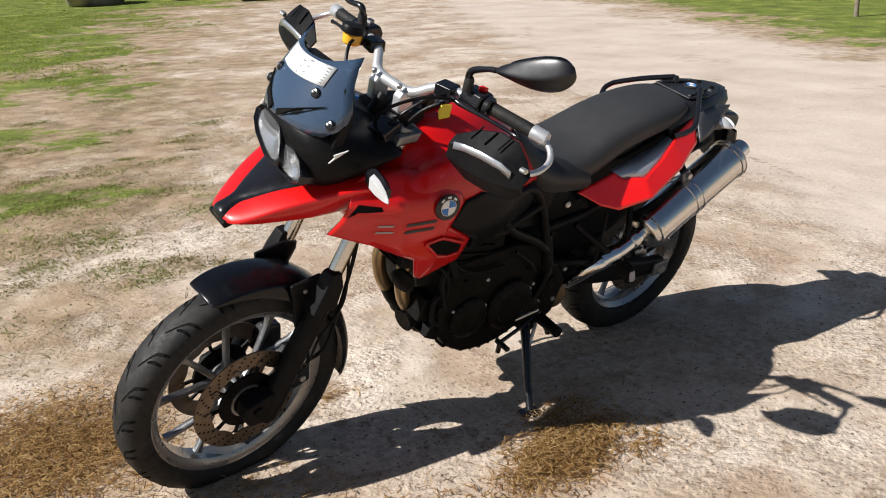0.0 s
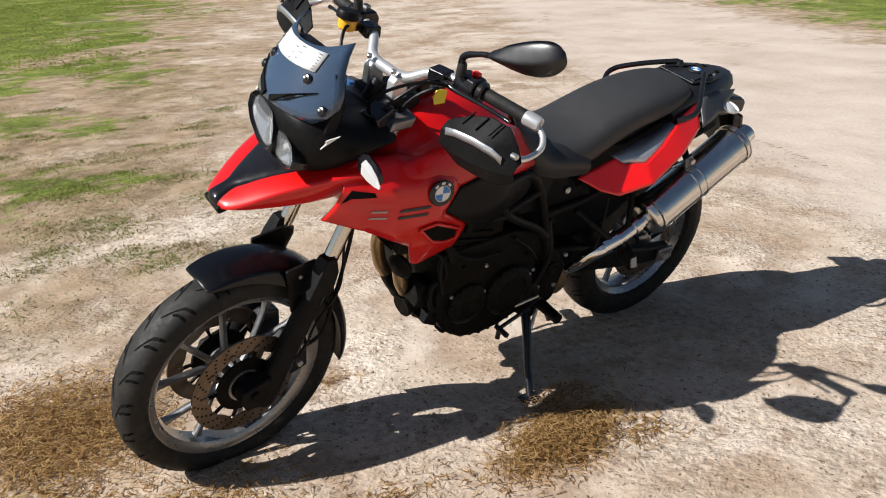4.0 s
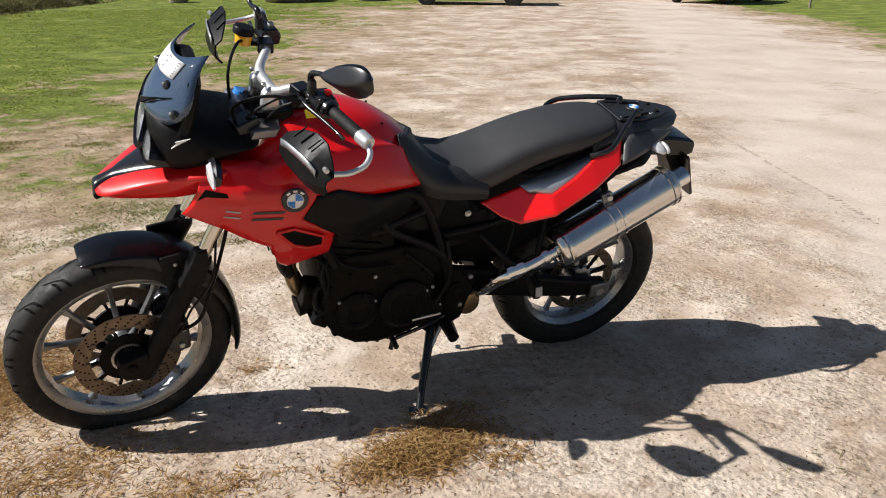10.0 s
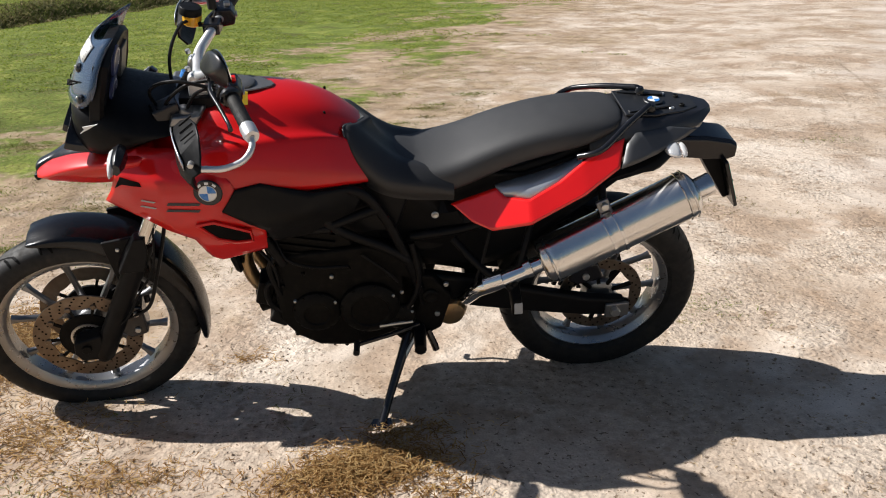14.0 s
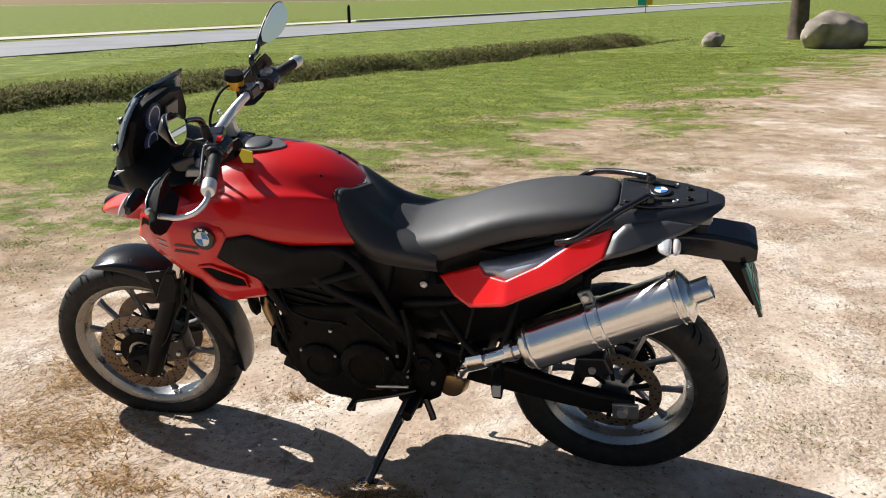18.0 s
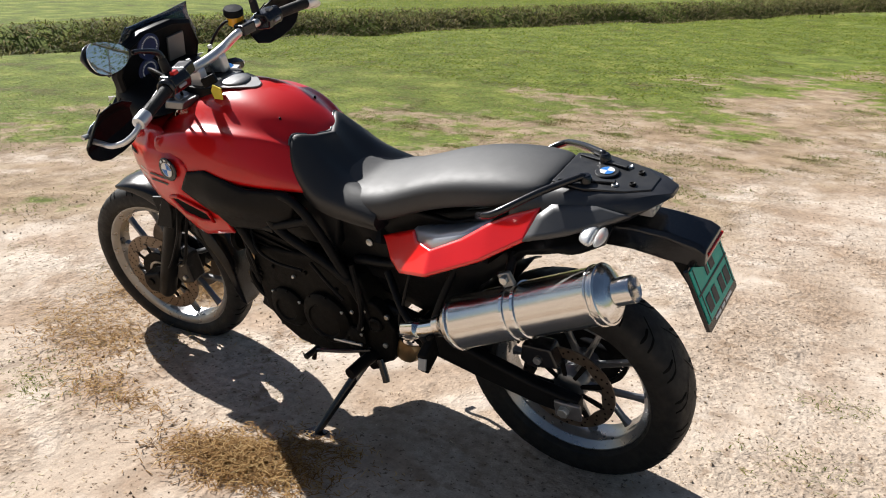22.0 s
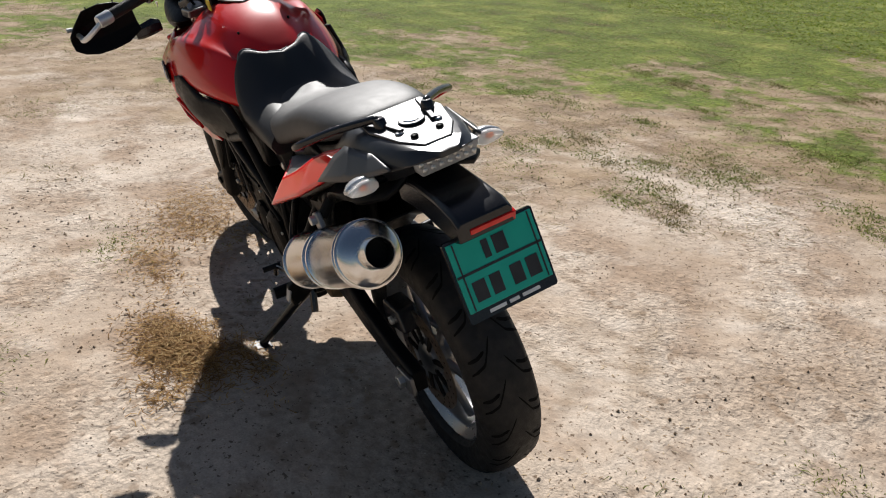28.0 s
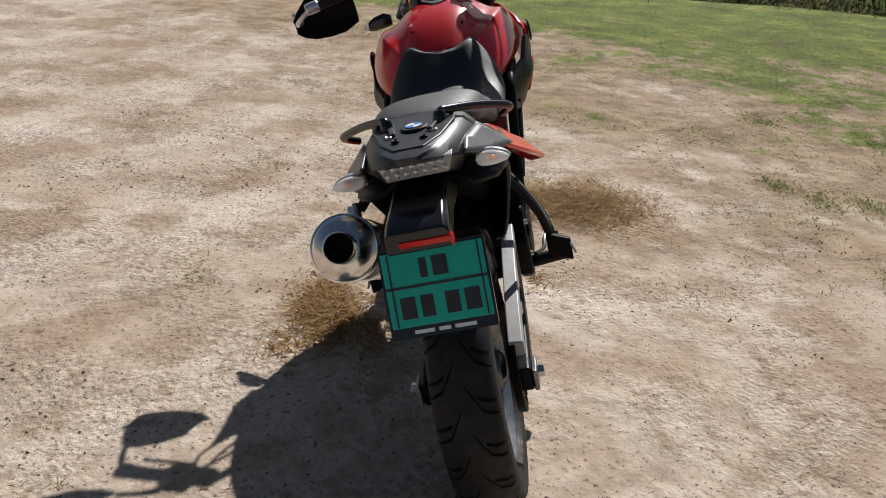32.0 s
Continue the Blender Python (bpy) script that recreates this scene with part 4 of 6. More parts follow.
# brake discs and calipers
for sgn in (1, -1):
    v = sgn * 0.066
    d = fork("brake_disc", annulus(FA, v, v + sgn * 0.005, 0.108, 0.153, 80, 0.03, 10), DISC, label="drilled brown-tinted front brake disc")
    fork("hole_shade_spots", drill(FA, v + sgn * 0.0055, (0.117, 0.127, 0.137, 0.146), 24, 0.0034, sgn), RECESSBLACK, d, smooth=False)
    for k in range(10):
        bm = bmesh.new()
        a = 2 * math.pi * k / 10
        bridge(bm, [[Vector((FA[0], v + sgn * e, FA[2])) + Vector((math.cos(a + o) * r, 0, math.sin(a + o) * r)) for r, o in ((0.045, -0.08), (0.113, -0.04), (0.113, 0.04), (0.045, 0.08))] for e in (0.0, 0.006)])
        x, z = FA[0] + math.cos(a) * 0.114, FA[2] + math.sin(a) * 0.114
        fork("carrier_arm", bm, ENGINE, d)
        fork("disc_rivet", cyl((x, v - sgn * 0.002, z), (x, v + sgn * 0.01, z), 0.009, 10), DISC, d)
    fork("carrier_hub", annulus(FA, v - sgn * 0.001, v + sgn * 0.007, 0.03, 0.082, 40), ENGINE, d)
    fork("sensor_ring", annulus(FA, v + sgn * 0.007, v + sgn * 0.01, 0.043, 0.05, 60, 0.04, 30), BOLT, d)
    cal = fork("brake_caliper", loft([[(1.455 + x, v + sgn * o, 0.385 + z) for x, z in ((-0.035, -0.05), (0.02, -0.062), (0.045, -0.03), (0.045, 0.04), (0.015, 0.062), (-0.03, 0.05))] for o in (-0.03, 0.04)]), GLOSS, label="black four-piston brake caliper", bev=0.008)
    for x, z in ((-0.012, 0.03), (-0.006, -0.03)):
        fork("bolt", cyl((1.455 + x, v + sgn * 0.035, 0.385 + z), (1.455 + x, v + sgn * 0.047, 0.385 + z), 0.009, 8), BOLT, cal)
d = part("brake_disc", annulus(RA2, 0.058, 0.063, 0.1, 0.135, 72, 0.03, 9), DISC, bike, "drilled rear brake disc")
part("hole_shade_spots", drill(RA2, 0.0636, (0.108, 0.118, 0.128), 18, 0.0034, 1), RECESSBLACK, d, smooth=False)
for k in range(9):
    bm = bmesh.new()
    a = 2 * math.pi * k / 9
    bridge(bm, [[Vector((RA2[0], e, RA2[2])) + Vector((math.cos(a + o) * r, 0, math.sin(a + o) * r)) for r, o in ((0.04, -0.14), (0.104, -0.07), (0.104, 0.07), (0.04, 0.14))] for e in (0.057, 0.063)])
    part("carrier_arm", bm, ENGINE, d)
cal = part("brake_caliper", loft([[(0.075 + x, o, 0.425 + z) for x, z in ((-0.055, -0.02), (0.03, -0.04), (0.06, -0.02), (0.05, 0.035), (-0.03, 0.04))] for o in (0.045, 0.1)]), GLOSS, bike, "black rear brake caliper", bev=0.008)
part("bolt", cyl((0.08, 0.098, 0.42), (0.08, 0.108, 0.42), 0.011, 12), BOLT, cal)

# fork, guards, fender
AXD = Vector((-math.sin(radians(25.5)), 0, math.cos(radians(25.5))))
F0 = Vector((1.545, 0, 0.31))
for sgn in (1, -1):
    o = Vector((0, sgn * 0.105, 0))
    p = lambda h: F0 + o + AXD * h
    leg = fork("fork_slider", lathe(((0, 0.02), (0.02, 0.03), (0.12, 0.031), (0.3, 0.03), (0.39, 0.031), (0.43, 0.033), (0.445, 0.028)), p(-0.05), p(0.4), 24), BLACK, label="black fork slider")
    fork("axle_clamp", loft([[(1.6 + x, sgn * v, 0.318 + z) for x, z in ((-0.06, -0.045), (0.02, -0.04), (0.035, -0.01), (0.03, 0.03), (-0.05, 0.05))] for v in (0.075, 0.128)]), BLACK, leg, bev=0.008)
    fork("fork_tube", cyl(p(0.39), p(0.8), 0.0205, 24), BRONZE, label="polished bare fork tube")
    fork("fork_guard", loft([[p(0.31) + Vector((0.012 + x, y * sgn, 0)) for x, y in ((-0.04, 0.038), (0.03, 0.036), (0.036, -0.02), (-0.03, -0.03))],
                              [p(0.38) + Vector((0.012 + x, y * sgn, 0)) for x, y in ((-0.03, 0.036), (0.026, 0.034), (0.03, -0.016), (-0.02, -0.02))],
                              [p(0.425) + Vector((0.018 + x, y * sgn, 0)) for x, y in ((-0.012, 0.03), (0.016, 0.028), (0.018, -0.01), (-0.01, -0.012))]]), BLACK, leg, "grey-black plastic fork protector", bev=0.004)
    fork("top_cap", cyl(p(0.8), p(0.825), 0.024, 12), BLUE if sgn < 0 else ALU, label="fork top cap")
fork("axle", cyl((1.597, -0.12, 0.325), (1.597, 0.135, 0.325), 0.014, 16), ENGINE)
for h, dep in ((0.66, 0.035), (0.79, 0.03)):
    c = F0 + AXD * h
    fork("fork_clamp", loft([[c + Vector((x, v, 0)) + AXD * e for x, v in ((0.04, -0.14), (0.05, 0), (0.04, 0.14), (-0.03, 0.14), (-0.06, 0.03), (-0.06, -0.03), (-0.03, -0.14))] for e in (0, dep)]), ALU, label="cast fork yoke", bev=0.006)


def fender_ring(a, R, half, drop, wdt=1.0):
    c, s = math.cos(a), math.sin(a)
    pts = []
    for v, r in ((-1, -drop), (-0.96, -drop * 0.35), (-0.7, -0.008), (0, 0), (0.7, -0.008), (0.96, -drop * 0.35), (1, -drop)):
        pts.append((FA[0] + c * (R + r), v * half * wdt, FA[2] + s * (R + r)))
    return pts


rings = []
for a, R, half, drop in ((74, 0.355, 0.054, 0.01), (76, 0.359, 0.064, 0.018), (84, 0.366, 0.072, 0.03), (94, 0.37, 0.075, 0.042), (108, 0.374, 0.081, 0.06), (122, 0.376, 0.083, 0.08), (138, 0.37, 0.075, 0.06), (158, 0.36, 0.072, 0.045), (178, 0.357, 0.07, 0.04), (192, 0.356, 0.062, 0.03), (196, 0.355, 0.05, 0.02)):
    rings.append(fender_ring(radians(a), R, half, drop))
fend = fork("front_fender", loft(rings, close=False, cap=False), FENDER, label="satin black front fender", sub=2, thick=0.004)
for sgn in (1, -1):
    fork("fender_bracket", loft([[(1.44 + x, sgn * v, 0.615 + z) for x, z in ((-0.06, -0.07), (0.03, -0.09), (0.05, 0.05), (-0.04, 0.06))] for v in (0.08, 0.092)]), BLACK, fend, bev=0.004)
    for x, z in ((1.45, 0.64), (1.42, 0.57)):
        fork("bolt", cyl((x, sgn * 0.09, z), (x, sgn * 0.097, z), 0.006, 8), BOLT, fend)
# brake hoses
fork("brake_hose", tube([(1.47, 0.1, 0.4), (1.40, 0.125, 0.45), (1.36, 0.12, 0.55), (1.325, 0.11, 0.66), (1.30, 0.1, 0.76), (1.27, 0.07, 0.9)], 0.0055, 8), BLACK, label="black rubber brake hose")
fork("sensor_cable", tube([(1.56, 0.1, 0.36), (1.47, 0.135, 0.42), (1.42, 0.13, 0.5), (1.36, 0.14, 0.6), (1.34, 0.12, 0.72)], 0.0035, 6), BLACK)

# ---- bodywork ----


def side(u, w):
    """How far the left flank stands out."""
    v = float(np.interp(u, (0.62, 0.7, 0.8, 0.9, 1.0, 1.13, 1.25, 1.33, 1.41), (0.135, 0.162, 0.194, 0.22, 0.24, 0.253, 0.238, 0.205, 0.16)))
    return v - (1.25 if w < 0.86 else 1.1) * (w - 0.86) ** 2


tank_rows = ((1.34, 0.93, 0.09, 0.925, 0.17, 0.91, 0.2, 0.885, 0.80), (1.25, 0.985, 0.10, 0.978, 0.208, 0.94, 0.242, 0.90, 0.79), (1.17, 1.03, 0.095, 1.022, 0.218, 0.966, 0.255, 0.905, 0.80),
             (1.08, 1.057, 0.09, 1.05, 0.212, 0.984, 0.257, 0.905, 0.81), (0.98, 1.058, 0.085, 1.05, 0.198, 0.986, 0.247, 0.90, 0.82), (0.88, 1.037, 0.08, 1.03, 0.17, 0.978, 0.23, 0.89, 0.83),
             (0.81, 1.0, 0.07, 0.996, 0.14, 0.957, 0.207, 0.875, 0.825), (0.765, 0.965, 0.06, 0.962, 0.115, 0.93, 0.184, 0.862, 0.82), (0.73, 0.94, 0.05, 0.935, 0.1, 0.9, 0.16, 0.85, 0.815), (0.69, 0.86, 0.05, 0.86, 0.1, 0.85, 0.15, 0.835, 0.81))
rings = [ring_points(u, [(0, a), (b, c), (b * 0.6 + sv * 0.4, c * 0.6 + sw * 0.4 - 0.012), (b * 0.35 + sv * 0.65, c * 0.35 + sw * 0.65 - 0.014), (sv - 0.008, sw + 0.005), (sv + 0.003, sw - 0.006), (f2, g), (f2 * 0.97, h), (0, h - 0.01)]) for u, a, b, c, sv, sw, f2, g, h in tank_rows]
tank = part("fuel_tank", loft([[(u, v if v > 0 else v * 0.93, w) for u, v, w in r] for r in rings]), RED, bike, "glossy red metallic fuel tank", sub=2)
for sgn in (1, -1):
    part("tank_screw", cyl((0.835, sgn * 0.075, 0.995), (0.836, sgn * 0.0765, 1.0045), 0.0035, 10), ENGINE, tank)
flange = part("cap_flange", loft([[(u, v, 1.058 + e - 0.35 * max(0, abs(v) - 0.03) ** 1.5 - 1.2 * max(0, 1.04 - u) ** 2) for u, v in ((1.11, -0.045), (1.11, 0.045), (1.06, 0.056), (1.01, 0.042), (0.97, 0.016), (0.962, 0.0), (0.97, -0.016), (1.01, -0.042), (1.06, -0.056))] for e in (-0.002, 0.003)]), TRIM, tank, "grey triangular flange round the filler lid", bev=0.002)
cap = part("filler_cap", lathe(((0, 0.043), (0.004, 0.042), (0.007, 0.036), (0.008, 0.02), (0.0085, 0.0)), (1.055, 0.0, 1.06), (1.05, 0, 1.2), 36), TRIM, flange, "dull grey round filler lid")
part("tank_pad", loft([[(u, v, 1.054 + e) for u, v in ((1.2, -0.075), (1.2, 0.075), (1.12, 0.082), (1.09, 0.07), (1.1, 0.0), (1.09, -0.07), (1.12, -0.082))] for e in (-0.03, 0.004)]), BLACK, tank, "black plastic cover ahead of the filler", bev=0.003)

RED_SIDE = [(1.41, 0.822), (1.385, 0.862), (1.37, 0.9), (1.352, 0.945), (1.30, 0.972), (1.22, 0.975), (1.15, 0.955), (1.095, 0.93), (1.075, 0.905), (1.066, 0.886), (1.105, 0.822), (1.06, 0.79), (1.005, 0.747), (1.012, 0.66), (1.07, 0.648), (1.138, 0.635), (1.16, 0.65), (1.19, 0.728), (1.25, 0.762), (1.315, 0.795)]
SCOOP = [(1.175, 0.785), (1.13, 0.797), (1.045, 0.752), (1.042, 0.715), (1.085, 0.715), (1.13, 0.735)]
INSERT = [(1.105, 0.826), (1.065, 0.885), (1.003, 0.896), (0.94, 0.874), (0.875, 0.851), (0.80, 0.843), (0.74, 0.82), (0.78, 0.74), (0.86, 0.70), (0.99, 0.70), (1.005, 0.75), (1.06, 0.792)]
for sgn in (1, -1):
    pn = part("side_cowl", panel(RED_SIDE, lambda u, w: side(u, w) + 0.008 * min(1, max(0, (u - 1.0) / 0.12)) - 0.75 * max(0, w - 0.905), 3, sgn), RED, bike, "glossy red side cowl with air scoop", thick=0.007 * 1, bev=0.0)
    # Scoop and slot: near-black sheets on the cowl paint the shade inside.
    part("scoop_shade", panel(SCOOP, lambda u, w: side(u, w) + 0.011, 2, sgn), RECESSBLACK, pn, "near-black sheet painting the shade in the air scoop")
    bm = bmesh.new()
    q = [(u, sgn * (side(u, w) + 0.012), w) for u, w in SCOOP]
    tube(q + [q[0]], 0.005, 8, 1, bm)
    part("scoop_rim", bm, RED, pn)
    part("cowl_slot_shade", panel([(1.372, 0.872), (1.35, 0.888), (1.295, 0.893), (1.3, 0.905), (1.35, 0.91)], lambda u, w: side(u, w) + 0.010, 1, sgn), RECESSBLACK, pn, "near-black sheet painting the shade in the slot behind the beak")
    part("side_cover", panel(INSERT, lambda u, w: side(u, w) + 0.009 + 0.022 * math.exp(-((u - 0.93) / 0.1) ** 2 - ((w - 0.8) / 0.05) ** 2), 3, sgn), BLACK, bike, "matt black tank side cover", thick=0.01)
    # round badge: black ring, four quarters in blue and white
    c = Vector((1.13, sgn * (side(1.13, 0.888) + 0.008), 0.888))
    nrm = Vector((0.06, sgn, 0.05)).normalized()
    bd = part("badge", lathe(((0, 0.034), (0.003, 0.036), (0.006, 0.034), (0.0065, 0.0)), c, c + nrm, 40), GLOSS, pn, "round badge with blue and white quarters")
    part("badge_ring", lathe(((0.0062, 0.022), (0.0075, 0.0225), (0.0078, 0.021), (0.0062, 0.0205)), c, c + nrm, 32), BOLT, bd)
    s1 = nrm.orthogonal().normalized()
    s1 = (Vector((0, 0, 1)) - nrm * nrm.z).normalized()
    s2 = nrm.cross(s1)
    for k in range(4):
        bm = bmesh.new()
        vs = [bm.verts.new(c + nrm * 0.0072)] + [bm.verts.new(c + nrm * 0.0072 + (s1 * math.cos(a) + s2 * math.sin(a)) * 0.0205) for a in (math.pi / 2 * (k + i / 8) for i in range(9))]
        bm.faces.new(vs)
        part("badge_quarter", bm, BLUE if k % 2 else WHITE, bd, smooth=False, thick=0.0006)
    # model mark as plain bars
    marks = [(1.308, 1.272, 0.85, 0.855, GREY), (1.312, 1.272, 0.832, 0.837, GREY), (1.24, 1.158, 0.848, 0.856, INK), (1.244, 1.162, 0.828, 0.836, INK)]
    for u0, u1, w0, w1, mtl in marks:
        part("mark_bar", panel([(u0, w0), (u1, w0), (u1 - 0.006, w1), (u0 - 0.006, w1)], lambda u, w: side(u, w) + 0.0098, 1, sgn), mtl, pn, smooth=False)
    for a in (50, 90, 130):
        q = c + nrm * 0.0062 + (s1 * math.sin(radians(a)) + s2 * math.cos(radians(a))) * 0.028
        e1 = s1 * math.cos(radians(a)) - s2 * math.sin(radians(a))
        e2 = s1 * math.sin(radians(a)) + s2 * math.cos(radians(a))
        part("badge_bar", loft([[q + e1 * x + e2 * y + nrm * h for x, y in ((-0.005, -0.003), (0.005, -0.003), (0.005, 0.003), (-0.005, 0.003))] for h in (0.0, 0.001)]), WHITE, bd, smooth=False)

# beak: red sides, black ridge
bk = []
for u, wt, hw, wb, hb in ((1.62, 0.848, 0.05, 0.83, 0.046), (1.57, 0.872, 0.086, 0.83, 0.075), (1.52, 0.902, 0.115, 0.837, 0.098), (1.46, 0.927, 0.146, 0.843, 0.122), (1.40, 0.945, 0.172, 0.85, 0.14), (1.34, 0.962, 0.2, 0.862, 0.15), (1.26, 0.975, 0.225, 0.88, 0.17)):
    bk.append(ring_points(u, [(0, wt), (hw * 0.7, wt - 0.006), (hw * 0.97, wt - 0.016), (hw, wt - 0.022), (hb, wb + 0.006), (hb * 0.92, wb), (0, wb + 0.01)]))
beak = part("beak", loft(bk), RED, bike, "red beak with a black ridge", sub=2)
rg = []
for u, wt, hw in ((1.622, 0.85, 0.034), (1.6, 0.86, 0.026), (1.565, 0.877, 0.024), (1.555, 0.884, 0.036), (1.5, 0.913, 0.068), (1.433, 0.939, 0.108), (1.40, 0.95, 0.118)):
    rg.append(ring_points(u, [(0, wt + 0.006), (hw * 0.6, wt + 0.004), (hw, wt - 0.006), (hw * 0.9, wt - 0.03), (0, wt - 0.03)]))
part("beak_ridge", loft(rg), GLOSS, beak, "gloss black beak ridge", sub=2)
part("beak_tip", box((1.598, 0.0, 0.832), (0.044, 0.085, 0.02), (0, 18, 0)), BLACK, beak, bev=0.006)
# front light unit and cockpit shell
nose = []
for u, wt, wb, hw in ((1.472, 1.06, 0.955, 0.07), (1.455, 1.085, 0.935, 0.13), (1.42, 1.095, 0.92, 0.162), (1.36, 1.075, 0.93, 0.18), (1.30, 1.058, 0.955, 0.182), (1.24, 1.05, 0.975, 0.178), (1.18, 1.03, 0.995, 0.16)):
    nose.append(ring_points(u, [(0, wt), (hw * 0.7, wt - 0.005), (hw, wt - 0.05), (hw * 0.97, wb + 0.02), (hw * 0.6, wb), (0, wb)]))
shell = part("cockpit_shell", loft(nose), BLACK, bike, "black plastic cockpit shell round the lights", sub=2)


def lamp(c, shape, tilt, label):
    """A headlight in a slim black frame; the outline is given across v and up w."""
    c = Vector(c)
    m = Matrix.Translation(c) @ Euler((0, radians(-24), radians(tilt))).to_matrix().to_4x4()
    sq = lambda k, x: [m @ Vector((x, (v - c.y) * k, (z - c.z) * k)) for v, z in shape]
    hd = part("headlight", loft([sq(0.9, -0.07), sq(1.06, -0.02), sq(1.1, 0.01), sq(1.06, 0.017), sq(0.99, 0.008), sq(0.6, -0.03), sq(0.2, -0.035)]), GLOSS, bike, label, bev=0.002)
    part("reflector", loft([sq(0.96, 0.0), sq(0.86, -0.02), sq(0.5, -0.03), sq(0.1, -0.032)]), BOWL, hd, "chrome reflector bowl", bev=0.001)
    for k, x in ((0.72, -0.023), (0.42, -0.03)):
        ring = sq(k, x)
        part("reflector_step", tube(ring + [ring[0]], 0.0022, 6, 1), CHROME, hd)
    part("bulb_cap", lathe(((0, 0.011), (0.02, 0.012), (0.028, 0.007)), m @ Vector((-0.024, 0, 0)), m @ Vector((0.02, 0, 0)), 14), ALU, hd)
    ln = part("lens", loft([sq(0.985, 0.006), sq(0.95, 0.011), sq(0.6, 0.015), sq(0.15, 0.016)]), LENS, hd, "clear headlight lens", sub=1)
    ln.visible_shadow = False


lamp((1.464, 0.0, 1.03), ((-0.094, 1.044), (-0.08, 1.057), (-0.05, 1.064), (-0.008, 1.058), (0.024, 1.044), (0.05, 1.016), (0.066, 0.99), (0.064, 0.972), (0.04, 0.966), (0.006, 0.972), (-0.055, 0.996), (-0.088, 1.02)), 0, "large main headlight in a black surround")
lamp((1.464, 0.088, 0.992), ((0.024, 1.004), (0.03, 1.018), (0.052, 1.024), (0.085, 1.018), (0.118, 1.002), (0.138, 0.976), (0.138, 0.96), (0.112, 0.952), (0.062, 0.962), (0.034, 0.982)), 8, "small headlight in a black surround")
# smoked screen
def screen_u(v, w):
    return float(np.interp(w, (1.0, 1.05, 1.1, 1.15, 1.2, 1.25), (1.497, 1.487, 1.468, 1.438, 1.398, 1.35))) - 2.5 * v * v


rows = []
for f2, hw in ((0, 0.135), (0.1, 0.158), (0.25, 0.172), (0.4, 0.168), (0.55, 0.154), (0.7, 0.14), (0.85, 0.128), (1.0, 0.118)):
    row = []
    for k in np.linspace(-1, 1, 21):
        w0, w1 = 1.078 - 0.012 * k * k, 1.213 + 0.026 * abs(k) ** 3
        w = w0 + (w1 - w0) * f2
        row.append((screen_u(hw * k, w) - 0.01 * abs(k) ** 8, hw * k, w))
    rows.append(row)
scr = part("windscreen", loft(rows, close=False, cap=False), GLASS, bike, "smoked tinted flyscreen with a paper sticker", thick=0.004)
for sgn in (1, -1):
    for v, w in ((0.086, 1.153), (0.15, 1.1)):
        uc = screen_u(v, w)
        b = part("screen_bolt", lathe(((0, 0.012), (0.004, 0.012), (0.008, 0.008), (0.009, 0)), (uc - 0.002, sgn * v, w), (uc + 0.03, sgn * (v + 0.012), w + 0.02), 14), GLOSS, scr, "black rubber screen bolt")
        part("bolt_head", cyl((uc + 0.004, sgn * (v + 0.001), w + 0.004), (uc + 0.009, sgn * (v + 0.002), w + 0.007), 0.004, 8), BOLT, b)
bm = bmesh.new()
bridge(bm, [[(screen_u(v, w) + 0.0035, v, w) for v in np.linspace(-0.088, 0.094, 11)] for w in (1.17, 1.19, 1.21)], close=False)
st = part("sticker", bm, STICKER, scr, "white printed paper sticker", thick=0.0008)
bm = bmesh.new()
for i, w in enumerate((1.174, 1.18, 1.186, 1.192, 1.198, 1.204)):
    vs = [(screen_u(v, x) + 0.0045, v, x) for v, x in ((0.0 + 0.02 * (i % 2), w), (0.085, w), (0.085, w + 0.002), (0.0 + 0.02 * (i % 2), w + 0.002))]
    bm.faces.new([bm.verts.new(q) for q in vs])
part("print_bars", bm, INK, st, smooth=False)

# black fold low on the screen
for sgn in (1, -1):
    part("screen_fold", loft([[(screen_u(v, w) + e, sgn * v, w) for v, w in ((0.012, 1.094), (0.07, 1.116), (0.125, 1.135), (0.07, 1.104), (0.018, 1.08))] for e in (0.001, 0.006)]), RECESSBLACK, scr, "black fold across the screen", smooth=False)

